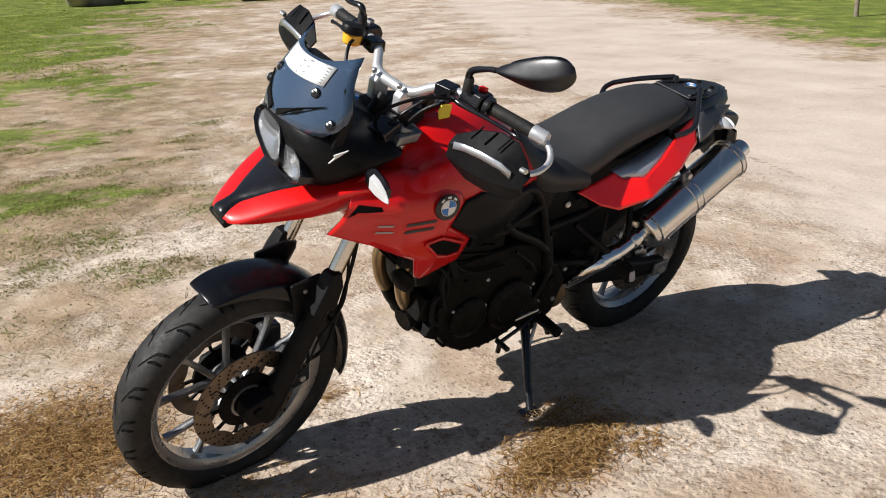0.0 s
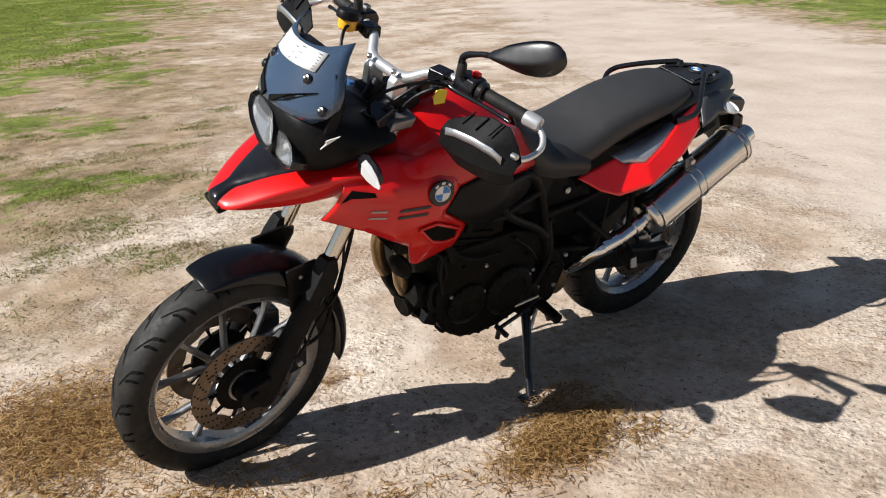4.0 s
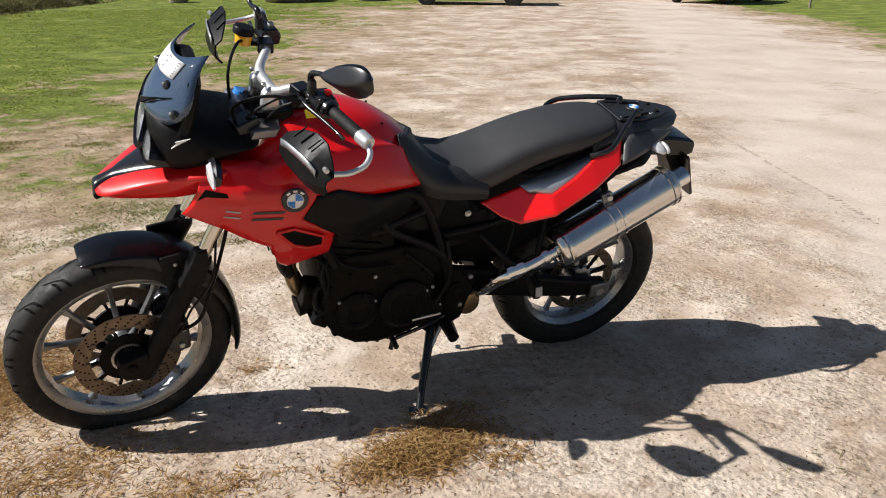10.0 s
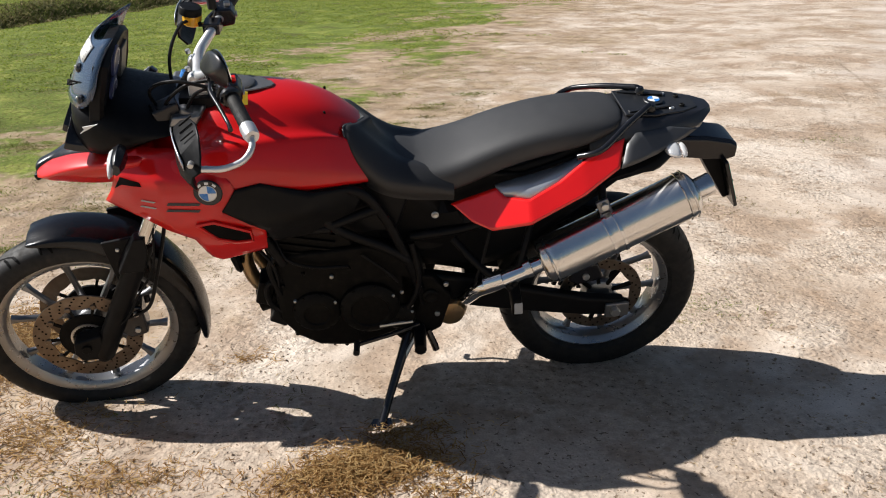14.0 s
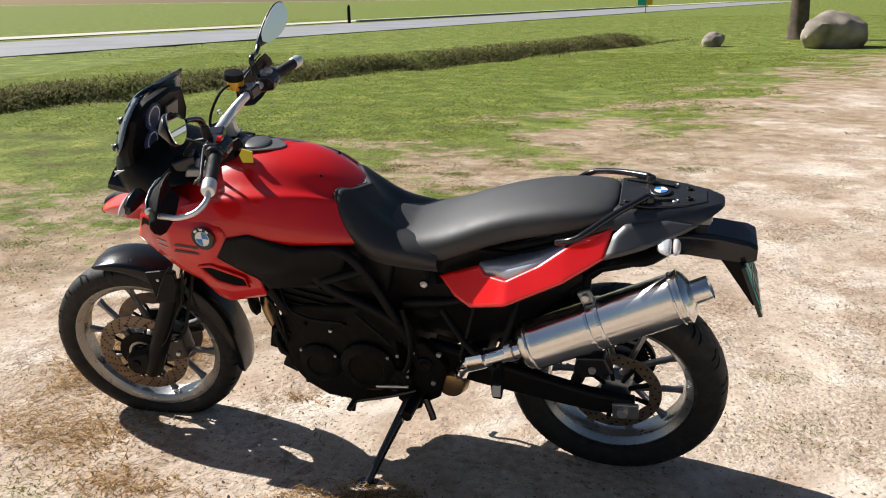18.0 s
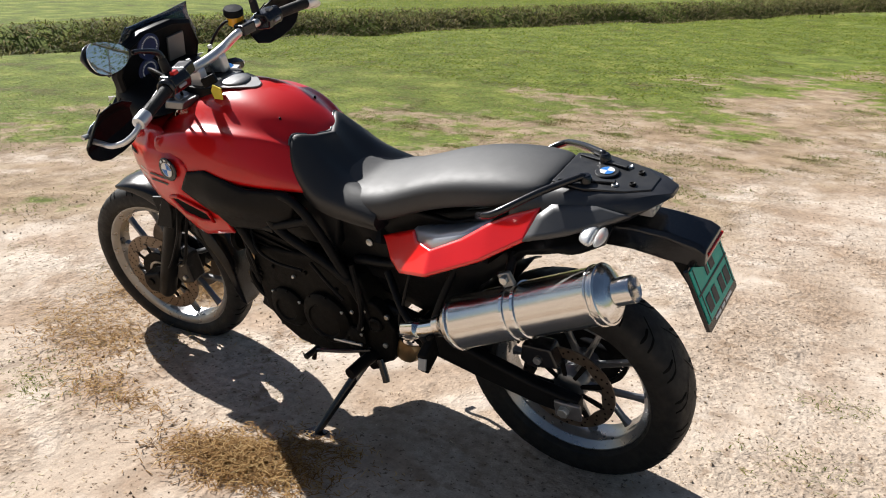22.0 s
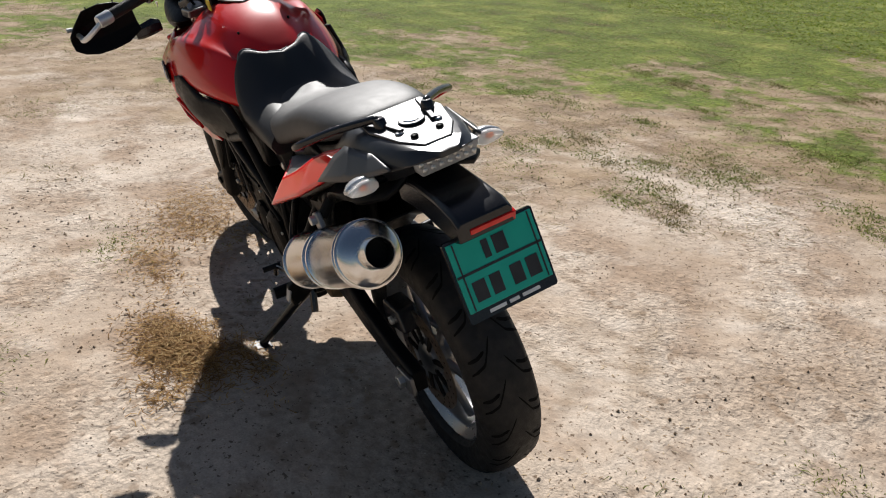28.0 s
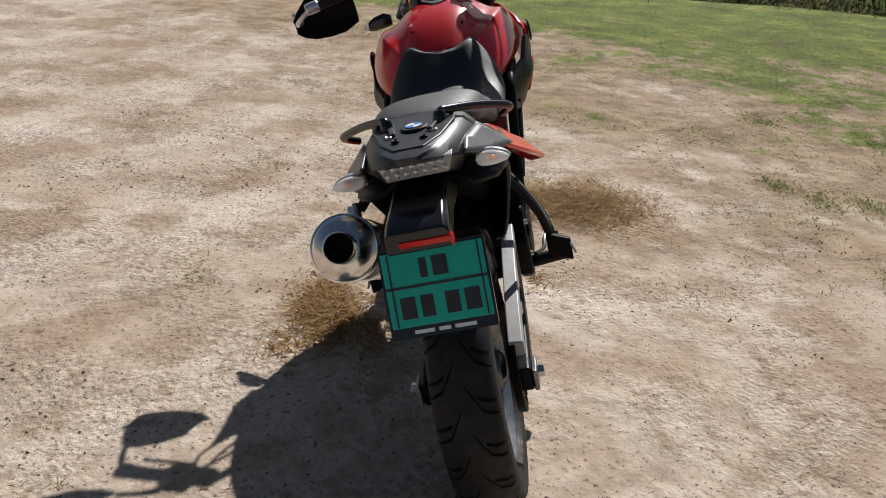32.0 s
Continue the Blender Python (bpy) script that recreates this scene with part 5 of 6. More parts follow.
# dashboard behind the screen
DASH = ((-0.15, 1.03), (-0.165, 1.1), (-0.135, 1.175), (-0.06, 1.2), (0.06, 1.2), (0.135, 1.175), (0.165, 1.1), (0.15, 1.03))
dash = part("instrument_panel", loft([[(u - (w - 1.02) * 0.25, v * k, 1.03 + (w - 1.03) * k) for v, w in DASH] for u, k in ((1.41, 1.0), (1.385, 1.0), (1.375, 0.93), (1.38, 0.9))]), BLACK, bike, "black instrument panel with two dials", bev=0.003)
for v, w, r in ((0.044, 1.152, 0.04), (0.056, 1.082, 0.036)):
    u = 1.374 - (w - 1.02) * 0.25
    dl = part("dial", lathe(((0, r), (0.005, r), (0.007, r - 0.003), (0.005, r - 0.005), (0.0045, 0)), (u + 0.002, v, w), (u - 0.1, v, w - 0.025), 36), DIAL, dash, "round black dial with white ticks")
    bm = bmesh.new()
    for k in range(28):
        a = radians(-40 + k * 260 / 27)
        for rr in ((r - 0.009, r - 0.014),):
            x, y = math.cos(a), math.sin(a)
            t2 = 0.0013
            q = [(u - 0.0055 - 0.25 * (y * rr[0]), v + x * rr[0] - y * t2, w + y * rr[0] + x * t2), (u - 0.0055 - 0.25 * (y * rr[0]), v + x * rr[0] + y * t2, w + y * rr[0] - x * t2), (u - 0.0055 - 0.25 * (y * rr[0]), v + x * rr[1] + y * t2, w + y * rr[1] - x * t2), (u - 0.0055 - 0.25 * (y * rr[0]), v + x * rr[1] - y * t2, w + y * rr[1] + x * t2)]
            bm.faces.new([bm.verts.new(p2) for p2 in q])
    part("dial_ticks", bm, WHITE, dl, smooth=False)
part("display", box((1.35, -0.06, 1.115), (0.008, 0.065, 0.08), (0, -14, 0)), TRIM, dash, "grey liquid crystal display", bev=0.002)
for sgn in (1, -1):
    part("shell_arrow", loft([[(u, sgn * (v + e), w) for u, v, w in ((1.378, 0.179, 1.047), (1.425, 0.1755, 1.022), (1.412, 0.177, 1.034), (1.415, 0.178, 1.041))] for e in (0.0, 0.003)]), WHITE, shell, "small white arrow mark", smooth=False)
part("ignition_lock", cyl((1.2, 0.0, 1.04), (1.17, 0.0, 1.085), 0.02, 20), BLACK, bike, "ignition lock with a key")
part("key_tag", loft([[(1.045 + x, 0.088 + e, 1.055 + z) for x, z in ((0.02, 0.006), (0.008, 0.026), (-0.022, 0.018), (-0.018, -0.02), (0.012, -0.024))] for e in (0.0, 0.003)]), YELLOW, bike, "yellow paper tag hanging from the key", smooth=False)
part("key_fob", box((1.085, 0.07, 1.082), (0.045, 0.018, 0.028), (10, 20, 30)), BLACK, bike, bev=0.005)
for sgn in (1, -1):
    sg = part("front_indicator", loft([[(1.332 + x * k, sgn * v, wc + z * k) for x, z in ((0.012, -0.02), (0.012, 0.016), (-0.004, 0.026), (-0.02, 0.012), (-0.02, -0.014), (-0.004, -0.026))] for v, wc, k in ((0.2, 0.985, 0.7), (0.225, 0.988, 1.0), (0.262, 0.982, 0.92), (0.285, 0.976, 0.6))]), GLOSS, bike, "front indicator with clear lens", bev=0.002)
    part("indicator_lens", loft([[(1.342 + x * k, sgn * v, wc + z * k) for x, z in ((0.01, -0.018), (0.01, 0.014), (-0.004, 0.024), (-0.012, 0.0), (-0.004, -0.024))] for v, wc, k in ((0.234, 0.988, 0.85), (0.262, 0.983, 0.85), (0.29, 0.977, 0.6), (0.308, 0.971, 0.22))]), CLEAR, sg, "clear indicator lens", bev=0.002)

# seat, tail
seat_rows = ((0.812, 0.985, 0.085, 0.12, 0.955, 0.87), (0.775, 0.965, 0.09, 0.15, 0.925, 0.83), (0.70, 0.905, 0.095, 0.165, 0.86, 0.79), (0.64, 0.862, 0.105, 0.16, 0.83, 0.772), (0.58, 0.849, 0.115, 0.163, 0.826, 0.765), (0.5, 0.862, 0.12, 0.167, 0.835, 0.768), (0.42, 0.893, 0.122, 0.156, 0.862, 0.8),
             (0.34, 0.922, 0.122, 0.15, 0.89, 0.832), (0.25, 0.945, 0.118, 0.148, 0.914, 0.858), (0.15, 0.96, 0.108, 0.148, 0.93, 0.875), (0.07, 0.963, 0.092, 0.13, 0.94, 0.905), (0.015, 0.958, 0.07, 0.1, 0.945, 0.925))
part("seat", loft([ring_points(u, [(0, a), (b * 0.86, a - 0.005), (c * 0.84, e), (c * 0.9, f2 + 0.015), (c * 0.78, f2), (0, f2)]) for u, a, b, c, e, f2 in ((0.69, 0.872, 0.015, 0.03, 0.85, 0.8), (0.665, 0.868, 0.05, 0.09, 0.84, 0.785), (0.635, 0.859, 0.088, 0.13, 0.83, 0.775), (0.607, 0.852, 0.108, 0.152, 0.826, 0.769)) + seat_rows[4:]]), SEAT, bike, "dark grey vinyl two-level seat", sub=2)
nr = []
for u, s2, a, b, a2, c, e, f2 in ((0.787, 0.055, 0.944, 0.09, 0.966, 0.113, 0.94, 0.87), (0.77, 0.055, 0.943, 0.092, 0.962, 0.136, 0.916, 0.845), (0.735, 0.03, 0.92, 0.094, 0.933, 0.154, 0.882, 0.81), (0.69, 0.015, 0.88, 0.098, 0.892, 0.163, 0.845, 0.785), (0.64, 0.0, 0.857, 0.105, 0.856, 0.161, 0.825, 0.768), (0.57, 0.0, 0.842, 0.11, 0.84, 0.158, 0.81, 0.758), (0.5, 0.0, 0.83, 0.11, 0.83, 0.156, 0.79, 0.752)):
    pts = [(u - s2, 0, a), (u - s2 * 0.5, b * 0.5, a * 0.5 + a2 * 0.5 - 0.003), (u, b, a2), (u, c, e), (u, c * 0.99, f2 + 0.015), (u, c * 0.86, f2), (u, 0, f2)]
    half = curve_points(pts, 4)
    nr.append([q.copy() for q in half] + [Vector((q.x, -q.y, q.z - 0.008 * min(1, q.y / 0.08) * max(0, min(1, (q.x - 0.64) / 0.1)))) for q in reversed(half) if q.y > 1e-6])
cols = [curve_points([r[k] for r in nr], 4) for k in range(len(nr[0]))]
nr = [[col[k] for col in cols] for k in range(len(cols[0]))]
part("seat_nose", loft(nr), NOSE, bike, "black vinyl seat nose rising onto the tank")
# Added tube along the nose edge; its paler grey stands in for sun glint.
lip = nr[0]
part("seat_edge_glint", tube([q + Vector((0.001, 0, 0)) for q in lip[-12:] + lip[:13]], 0.0026, 8, 1), EDGEGLINT, bike, "lighter grey tube painting the glint on the seat nose edge")
RED_TAIL = [(0.505, 0.727), (0.46, 0.748), (0.384, 0.783), (0.362, 0.77), (0.3, 0.777), (0.22, 0.815), (0.15, 0.86), (0.1, 0.884), (0.03, 0.908), (0.05, 0.845), (0.15, 0.79), (0.3, 0.725), (0.4, 0.69), (0.45, 0.698)]
LEDGE = [(0.384, 0.782, 0.784), (0.362, 0.769, 0.791), (0.3, 0.776, 0.808), (0.22, 0.814, 0.831), (0.15, 0.859, 0.862)]
REAR_TRIM = [(0.028, 0.9), (0.048, 0.85), (-0.05, 0.872), (-0.15, 0.905), (-0.18, 0.918), (-0.1, 0.928), (0.0, 0.922)]
UNDER = [(0.76, 0.80), (0.70, 0.62), (0.62, 0.50), (0.45, 0.46), (0.33, 0.52), (0.2, 0.66), (0.05, 0.80), (-0.12, 0.84), (-0.12, 0.92), (0.04, 0.92), (0.2, 0.85), (0.4, 0.79), (0.6, 0.78)]
flank = lambda u, w: float(np.interp(u, (-0.2, -0.1, 0.0, 0.1, 0.3, 0.5, 0.7), (0.1, 0.125, 0.142, 0.15, 0.156, 0.15, 0.14))) - 0.3 * max(0, 0.82 - w) ** 1.3
tail_v = lambda u, w: max(0.1, float(np.interp(u, (0.04, 0.15, 0.3, 0.4, 0.5), (0.176, 0.216, 0.246, 0.214, 0.135)) - 0.88 * (w - np.interp(u, (0.04, 0.15, 0.3, 0.4, 0.5), (0.845, 0.79, 0.725, 0.69, 0.715)))))
for sgn in (1, -1):
    tp = part("tail_panel", panel(RED_TAIL, lambda u, w: tail_v(u, w), 3, sgn), REDLIT, bike, "red tail side panel, sunlight put into its colour", thick=0.009)
    part("grey_insert", loft([[(u, sgn * (tail_v(u, w) - 0.003), w - 0.001) for u, w, w2 in LEDGE], [(u, sgn * (tail_v(u, w) * 0.4 + 0.6 * 0.143), w * 0.4 + w2 * 0.6 + 0.001) for u, w, w2 in LEDGE], [(u, sgn * 0.126, w2) for u, w, w2 in LEDGE]], close=False, cap=False), SILVER, tp, "silver satin ledge between seat and red panel", thick=0.004)
    part("rear_trim", panel(REAR_TRIM, lambda u, w: 0.172 - 0.9 * (w - 0.865) + 0.12 * min(0.0, u), 2, sgn), SIDETRIM, bike, "dark grey satin tail trim", thick=0.006)
    part("under_cover", panel(UNDER, lambda u, w: flank(u, w) + 0.02 * min(1, max(0, (0.5 - u) / 0.2)) - 0.085 * min(1, max(0, (w + 0.01 - float(np.interp(u, (0.04, 0.15, 0.3, 0.4, 0.5), (0.838, 0.775, 0.708, 0.688, 0.715)))) / 0.03)) * min(1, max(0, (0.56 - u) / 0.06)), 3, sgn), BLACK, bike, "black plastic side cover under the seat", thick=0.012)
    for u, w in ((0.695, 0.776), (0.7, 0.835), (0.55, 0.70), (0.03, 0.86), (0.66, 0.71)):
        v = max(flank(u, w) + 0.006, 0.105 if u < 0.6 else 0.14)
        part("bolt", lathe(((0, 0.011), (0.003, 0.011), (0.005, 0.008), (0.003, 0.004), (0.003, 0)), (u, sgn * (v - 0.001), w), (u, sgn * (v + 0.02), w), 12), BOLT, bike)
tl = []
for u, wt, hw, wb in ((0.12, 0.9, 0.115, 0.80), (0.05, 0.942, 0.12, 0.82), (-0.03, 0.95, 0.12, 0.838), (-0.1, 0.951, 0.111, 0.856), (-0.16, 0.949, 0.094, 0.882), (-0.205, 0.946, 0.072, 0.916), (-0.238, 0.944, 0.036, 0.93), (-0.243, 0.942, 0.022, 0.93)):
    tl.append(ring_points(u, [(0, wt), (hw * 0.66, wt - 0.001), (hw * 0.8, wt - 0.008), (hw * 0.99, max(wt - 0.036, wb + 0.006)), (hw, max(wt - 0.045, wb + 0.004)), (hw * 0.7, wb), (0, wb)]))
tail = part("tail_body", loft(tl), TAIL, bike, "black tail fairing with crisp edges", bev=0.004)
rk = [[(u, v, 0.949 + e - 0.07 * max(0, -u - 0.1)) for u, v in ((0.02, 0.075), (0.02, -0.075), (-0.06, -0.085), (-0.15, -0.062), (-0.2, -0.03), (-0.2, 0.03), (-0.15, 0.062), (-0.06, 0.085))] for e in (0, 0.007)]
rack = part("luggage_plate", loft(rk), PLATEAU, bike, "black plastic luggage plate", bev=0.003)
for u, v in ((-0.12, 0.045), (-0.12, -0.045), (-0.155, 0.028), (-0.155, -0.028)):
    part("rack_screw", lathe(((0, 0.008), (0.003, 0.008), (0.005, 0.006), (0.003, 0.003), (0.003, 0)), (u, v, 0.952), (u, v, 1.0), 12), BOLT if u > -0.13 else ENGINE, rack)
for v in (0.05, -0.05):
    part("rack_rib", box((-0.055, v, 0.957), (0.13, 0.012, 0.006), (0, 0, 12 if v > 0 else -12)), PLATEAU, rack, bev=0.002)
c = Vector((-0.082, -0.003, 0.9535))
bd = part("badge", lathe(((0, 0.027), (0.003, 0.028), (0.005, 0.026), (0.0055, 0)), c, c + Vector((0, 0, 1)), 36), PLATEAU, rack, "round badge with blue and white quarters")
for k in range(4):
    bm = bmesh.new()
    bm.faces.new([bm.verts.new(c + Vector((0, 0, 0.0062)))] + [bm.verts.new(c + Vector((math.cos(a) * 0.017, math.sin(a) * 0.017, 0.0062))) for a in (math.pi / 2 * (k + i / 8) for i in range(9))])
    part("badge_quarter", bm, BLUE if k % 2 else WHITE, bd, smooth=False, thick=0.0006)
for sgn in (1, -1):
    rail = part("grab_rail", tube([(-0.056, sgn * 0.054, 0.955), (-0.05, sgn * 0.058, 0.969), (-0.035, sgn * 0.07, 0.967), (0.03, sgn * 0.124, 0.948), (0.09, sgn * 0.175, 0.923), (0.115, sgn * 0.188, 0.911), (0.14, sgn * 0.186, 0.9), (0.168, sgn * 0.168, 0.884)], 0.0088, 12), GLOSS, bike, "slim black tubular grab rail")
    part("rail_foot", lathe(((0, 0.017), (0.012, 0.015), (0.03, 0.0125), (0.034, 0.009)), (-0.056, sgn * 0.054, 0.94), (-0.055, sgn * 0.056, 1.0), 14), GLOSS, rail)
    ind = part("rear_indicator", tube([(-0.08, sgn * 0.075, 0.862), (-0.1, sgn * 0.115, 0.872)], 0.011, 10), GLOSS, bike, "rear indicator with clear lens and orange bulb")
    drop_pts = [(-0.04, -0.012), (-0.036, 0.013), (-0.01, 0.019), (0.018, 0.014), (0.048, -0.006), (0.02, -0.015), (-0.015, -0.019)]
    for nm, steps, mtl in (("indicator_shell", ((-0.118, 1.0), (-0.108, 0.98), (-0.09, 0.75), (-0.08, 0.4)), SHELL), ("indicator_bulb", ((-0.119, 0.3), (-0.128, 0.3), (-0.13, 0.12)), ORANGE), ("indicator_lens", ((-0.1182, 0.97), (-0.131, 0.9), (-0.138, 0.6), (-0.14, 0.2)), CLEAR)):
        ob = part(nm, loft([[(x, sgn * (0.146 + v * k2 * (1.0 if nm != "indicator_bulb" else 0.8)), 0.878 + z * k2) for v, z in drop_pts] for x, k2 in steps]), mtl, ind, sub=1)
        ob.visible_shadow = nm != "indicator_lens"
tlm = part("tail_light", loft([[(-0.2 - e, -0.008 + v * k, 0.91 + z * k) for v, z in ((-0.072, 0.016), (-0.06, -0.016), (0.06, -0.018), (0.074, 0.012), (0.03, 0.02), (-0.03, 0.02))] for e, k in ((-0.02, 1.0), (0.008, 1.0), (0.012, 0.93))]), GREY, bike, "clear tail light with rows of small lamps", bev=0.002)
for i in range(7):
    for j in range(2):
        part("light_diode", lathe(((0, 0.006), (0.003, 0.0055), (0.0045, 0.003), (0.005, 0)), (-0.2105, -0.062 + i * 0.018 + j * 0.006, 0.904 + j * 0.013), (-0.3, -0.062 + i * 0.018 + j * 0.006, 0.904 + j * 0.013), 10), BOLT, tlm)
# plate carrier
pc = []
for u, w, hw, h in ((-0.08, 0.85, 0.06, 0.05), (-0.16, 0.855, 0.056, 0.055), (-0.24, 0.85, 0.056, 0.06), (-0.31, 0.838, 0.06, 0.05), (-0.332, 0.826, 0.06, 0.03)):
    pc.append([(u, v, w + z) for v, z in ((-hw, -h), (-hw, 0), (-hw * 0.85, 0.01), (hw * 0.85, 0.01), (hw, 0), (hw, -h))])
car2 = part("plate_carrier", loft(pc), GLOSS, bike, "black rear mudguard and plate carrier", bev=0.004)
part("carrier_blade", loft([[(-0.23, v, 0.80), (-0.30, v, 0.80), (-0.352, v, 0.64), (-0.34, v, 0.635)] for v in (-0.055, 0.03)]), BLACK, car2, bev=0.004)
part("reflector", box((-0.3265, -0.014, 0.808), (0.012, 0.1, 0.024), (0, -20, 0)), REDLENS, car2, "red reflector strip", bev=0.002)
PN = Vector((-0.352, 0, 0.645)) - Vector((-0.296, 0, 0.789))
PX = PN.normalized()


def on_plate(v, h, e):
    """A place on the plate: v across from its middle, h down from its top edge, e out of its face."""
    return Vector((-0.298, -0.014 + v, 0.793)) + PX * h + Vector((PX.z, 0, -PX.x)) * e


hold = part("plate_holder", loft([[on_plate(v, h, e) for v, h in ((-0.1, 0.004), (-0.096, 0), (0.096, 0), (0.1, 0.004), (0.1, 0.162), (0.096, 0.166), (-0.096, 0.166), (-0.1, 0.162))] for e in (-0.006, 0.004)]), GLOSS, bike, "black number plate holder with white print")
pl = part("number_plate", loft([[on_plate(v, h, e) for v, h in ((-0.095, 0.006), (0.095, 0.006), (0.095, 0.145), (-0.095, 0.145))] for e in (0.002, 0.0065)]), PLATE, hold, "teal green number plate with dark bars", bev=0.001)
for v0, v1, h0, h1 in ((-0.026, -0.012, 0.022, 0.058), (-0.002, 0.026, 0.022, 0.058), (-0.095, 0.095, 0.069, 0.074), (-0.072, -0.044, 0.09, 0.13), (-0.034, -0.01, 0.09, 0.13), (0.012, 0.038, 0.09, 0.13), (0.048, 0.076, 0.09, 0.13), (-0.084, -0.081, 0.008, 0.143), (0.084, 0.087, 0.008, 0.143)):
    part("dark_bar", loft([[on_plate(-v, h, e) for v, h in ((v0, h0), (v1, h0), (v1, h1), (v0, h1))] for e in (0.0065, 0.0078)]), INK, pl, smooth=False)
bm = bmesh.new()
for v0, v1 in ((-0.055, -0.018), (-0.01, 0.012), (0.02, 0.06)):
    bridge(bm, [[on_plate(-v, h, e) for v, h in ((v0, 0.152), (v1, 0.152), (v1, 0.159), (v0, 0.159))] for e in (0.004, 0.005)])
part("white_bars", bm, WHITE, hold, smooth=False)


# ---- engine, frame, exhaust ----
eng = part("engine", loft([[(u, v, w) for u, w in ((1.0, 0.60), (1.02, 0.52), (1.01, 0.37), (0.965, 0.305), (0.9, 0.262), (0.82, 0.252), (0.75, 0.262), (0.68, 0.29), (0.60, 0.34), (0.57, 0.46), (0.60, 0.58), (0.75, 0.62))] for v in (-0.16, -0.14, 0.13, 0.155)]), ENGINE, bike, "black twin-cylinder engine", bev=0.012)
for c, r, v in (((0.745, 0.405), 0.088, 0.155), ((0.9, 0.40), 0.07, 0.15), ((0.655, 0.36), 0.045, 0.15)):
    cv = part("engine_cover", lathe(((0, r), (0.02, r), (0.03, r - 0.012), (0.033, r - 0.03), (0.028, r - 0.034), (0.03, 0)), (c[0], v - 0.005, c[1]), (c[0], v + 0.1, c[1]), 32), ENGINE, eng, "round cast engine cover")
    for k in range(8):
        a = 2 * math.pi * k / 8 + 0.2
        x, z = c[0] + math.cos(a) * (r - 0.006), c[1] + math.sin(a) * (r - 0.006)
        part("bolt", cyl((x, v + 0.012, z), (x, v + 0.021, z), 0.0055, 8), BOLT if k == 3 else ENGINE, cv)
cyls = part("cylinder_block", loft([[(u, v, w) for u, w in ((1.02, 0.56), (1.06, 0.74), (0.90, 0.80), (0.80, 0.78), (0.78, 0.58))] for v in (-0.14, 0.14)]), ENGINE, bike, "black cylinder block with ribs", bev=0.012)
for i in range(6):
    part("fin", box((0.93, 0.142, 0.60 + i * 0.026), (0.2, 0.012, 0.008), (0, -12, 0)), ENGINE, cyls, bev=0.002)
for sgn in (1, -1):
    part("airbox_side", loft([[(u, sgn * v, w) for u, w in ((1.02, 0.86), (0.98, 0.72), (0.80, 0.66), (0.66, 0.66), (0.62, 0.78), (0.75, 0.84))] for v in (0.05, 0.15)]), BLACK, bike, "black plastic body behind the frame", bev=0.012)
rad = part("radiator", box((1.125, 0.0, 0.73), (0.04, 0.30, 0.19), (0, -14, 0)), BLACK, bike, "black radiator", bev=0.006)
for i in range(14):
    part("radiator_fin", box((1.15 - (i - 7) * 0.003, 0, 0.65 + i * 0.012), (0.004, 0.26, 0.004)), RECESSBLACK, rad, smooth=False)
part("horn", lathe(((0, 0.035), (0.012, 0.04), (0.02, 0.03), (0.022, 0)), (1.11, 0.1, 0.565), (1.16, 0.12, 0.555), 20), ENGINE, bike, "black horn")
for v in (0.055, -0.045):
    part("exhaust_header", tube([(1.0, v, 0.64), (1.06, v * 1.1, 0.625), (1.095, v * 1.2, 0.56), (1.085, v * 1.2, 0.48), (1.055, v * 1.1, 0.42)], 0.021, 14), HEADER, bike, "heat-tinted steel header pipe")
    part("header_lower", tube([(1.06, v * 1.1, 0.43), (1.03, v, 0.375), (0.97, v, 0.32), (0.7, v * 0.6, 0.275), (0.52, 0.0, 0.28)], 0.022, 14), ENGINE, bike, "near-black lower header pipe")
part("front_filter", box((1.0, 0.115, 0.385), (0.055, 0.06, 0.085), (0, -28, 0)), BLACK, bike, "black oil filter housing", bev=0.006)
for k in range(9):
    u = 0.965 - k * 0.036
    w = float(np.interp(u, (0.68, 0.75, 0.82, 0.89, 0.96), (0.276, 0.25, 0.24, 0.252, 0.294)))
    part("sump_lug", lathe(((0, 0.007), (0.03, 0.009), (0.04, 0.006)), (u, 0.11, w + 0.008), (u, 0.17, w + 0.018), 10), ENGINE, bike)
for u, v, w in ((0.99, 0.158, 0.5), (0.93, 0.16, 0.54), (0.85, 0.162, 0.525), (0.8, 0.16, 0.55), (0.69, 0.158, 0.52), (0.96, 0.158, 0.44), (0.65, 0.158, 0.45), (0.88, 0.15, 0.31), (0.78, 0.152, 0.3)):
    part("bolt", lathe(((0, 0.006), (0.006, 0.006), (0.008, 0.004), (0.008, 0)), (u, v - 0.004, w), (u, v + 0.03, w), 8), BOLT if u in (0.85, 0.65, 0.96) else ENGINE, bike)
for q in ([(1.0, 0.14, 0.66), (0.97, 0.165, 0.6), (0.9, 0.17, 0.57), (0.8, 0.168, 0.565)], [(1.08, 0.12, 0.64), (1.02, 0.16, 0.6), (1.0, 0.165, 0.53), (1.01, 0.15, 0.45)], [(0.76, 0.165, 0.6), (0.7, 0.175, 0.55), (0.66, 0.17, 0.5)]):
    part("wire", tube(q, 0.005, 8), BLACK, bike, "black engine wire")
part("oil_cooler", box((1.045, 0.105, 0.46), (0.045, 0.07, 0.08), (0, -15, 0)), ENGINE, bike, bev=0.006)
part("oil_filter", cyl((1.0, 0.06, 0.40), (1.075, 0.07, 0.385), 0.036, 24), ENGINE, bike, "black oil filter")
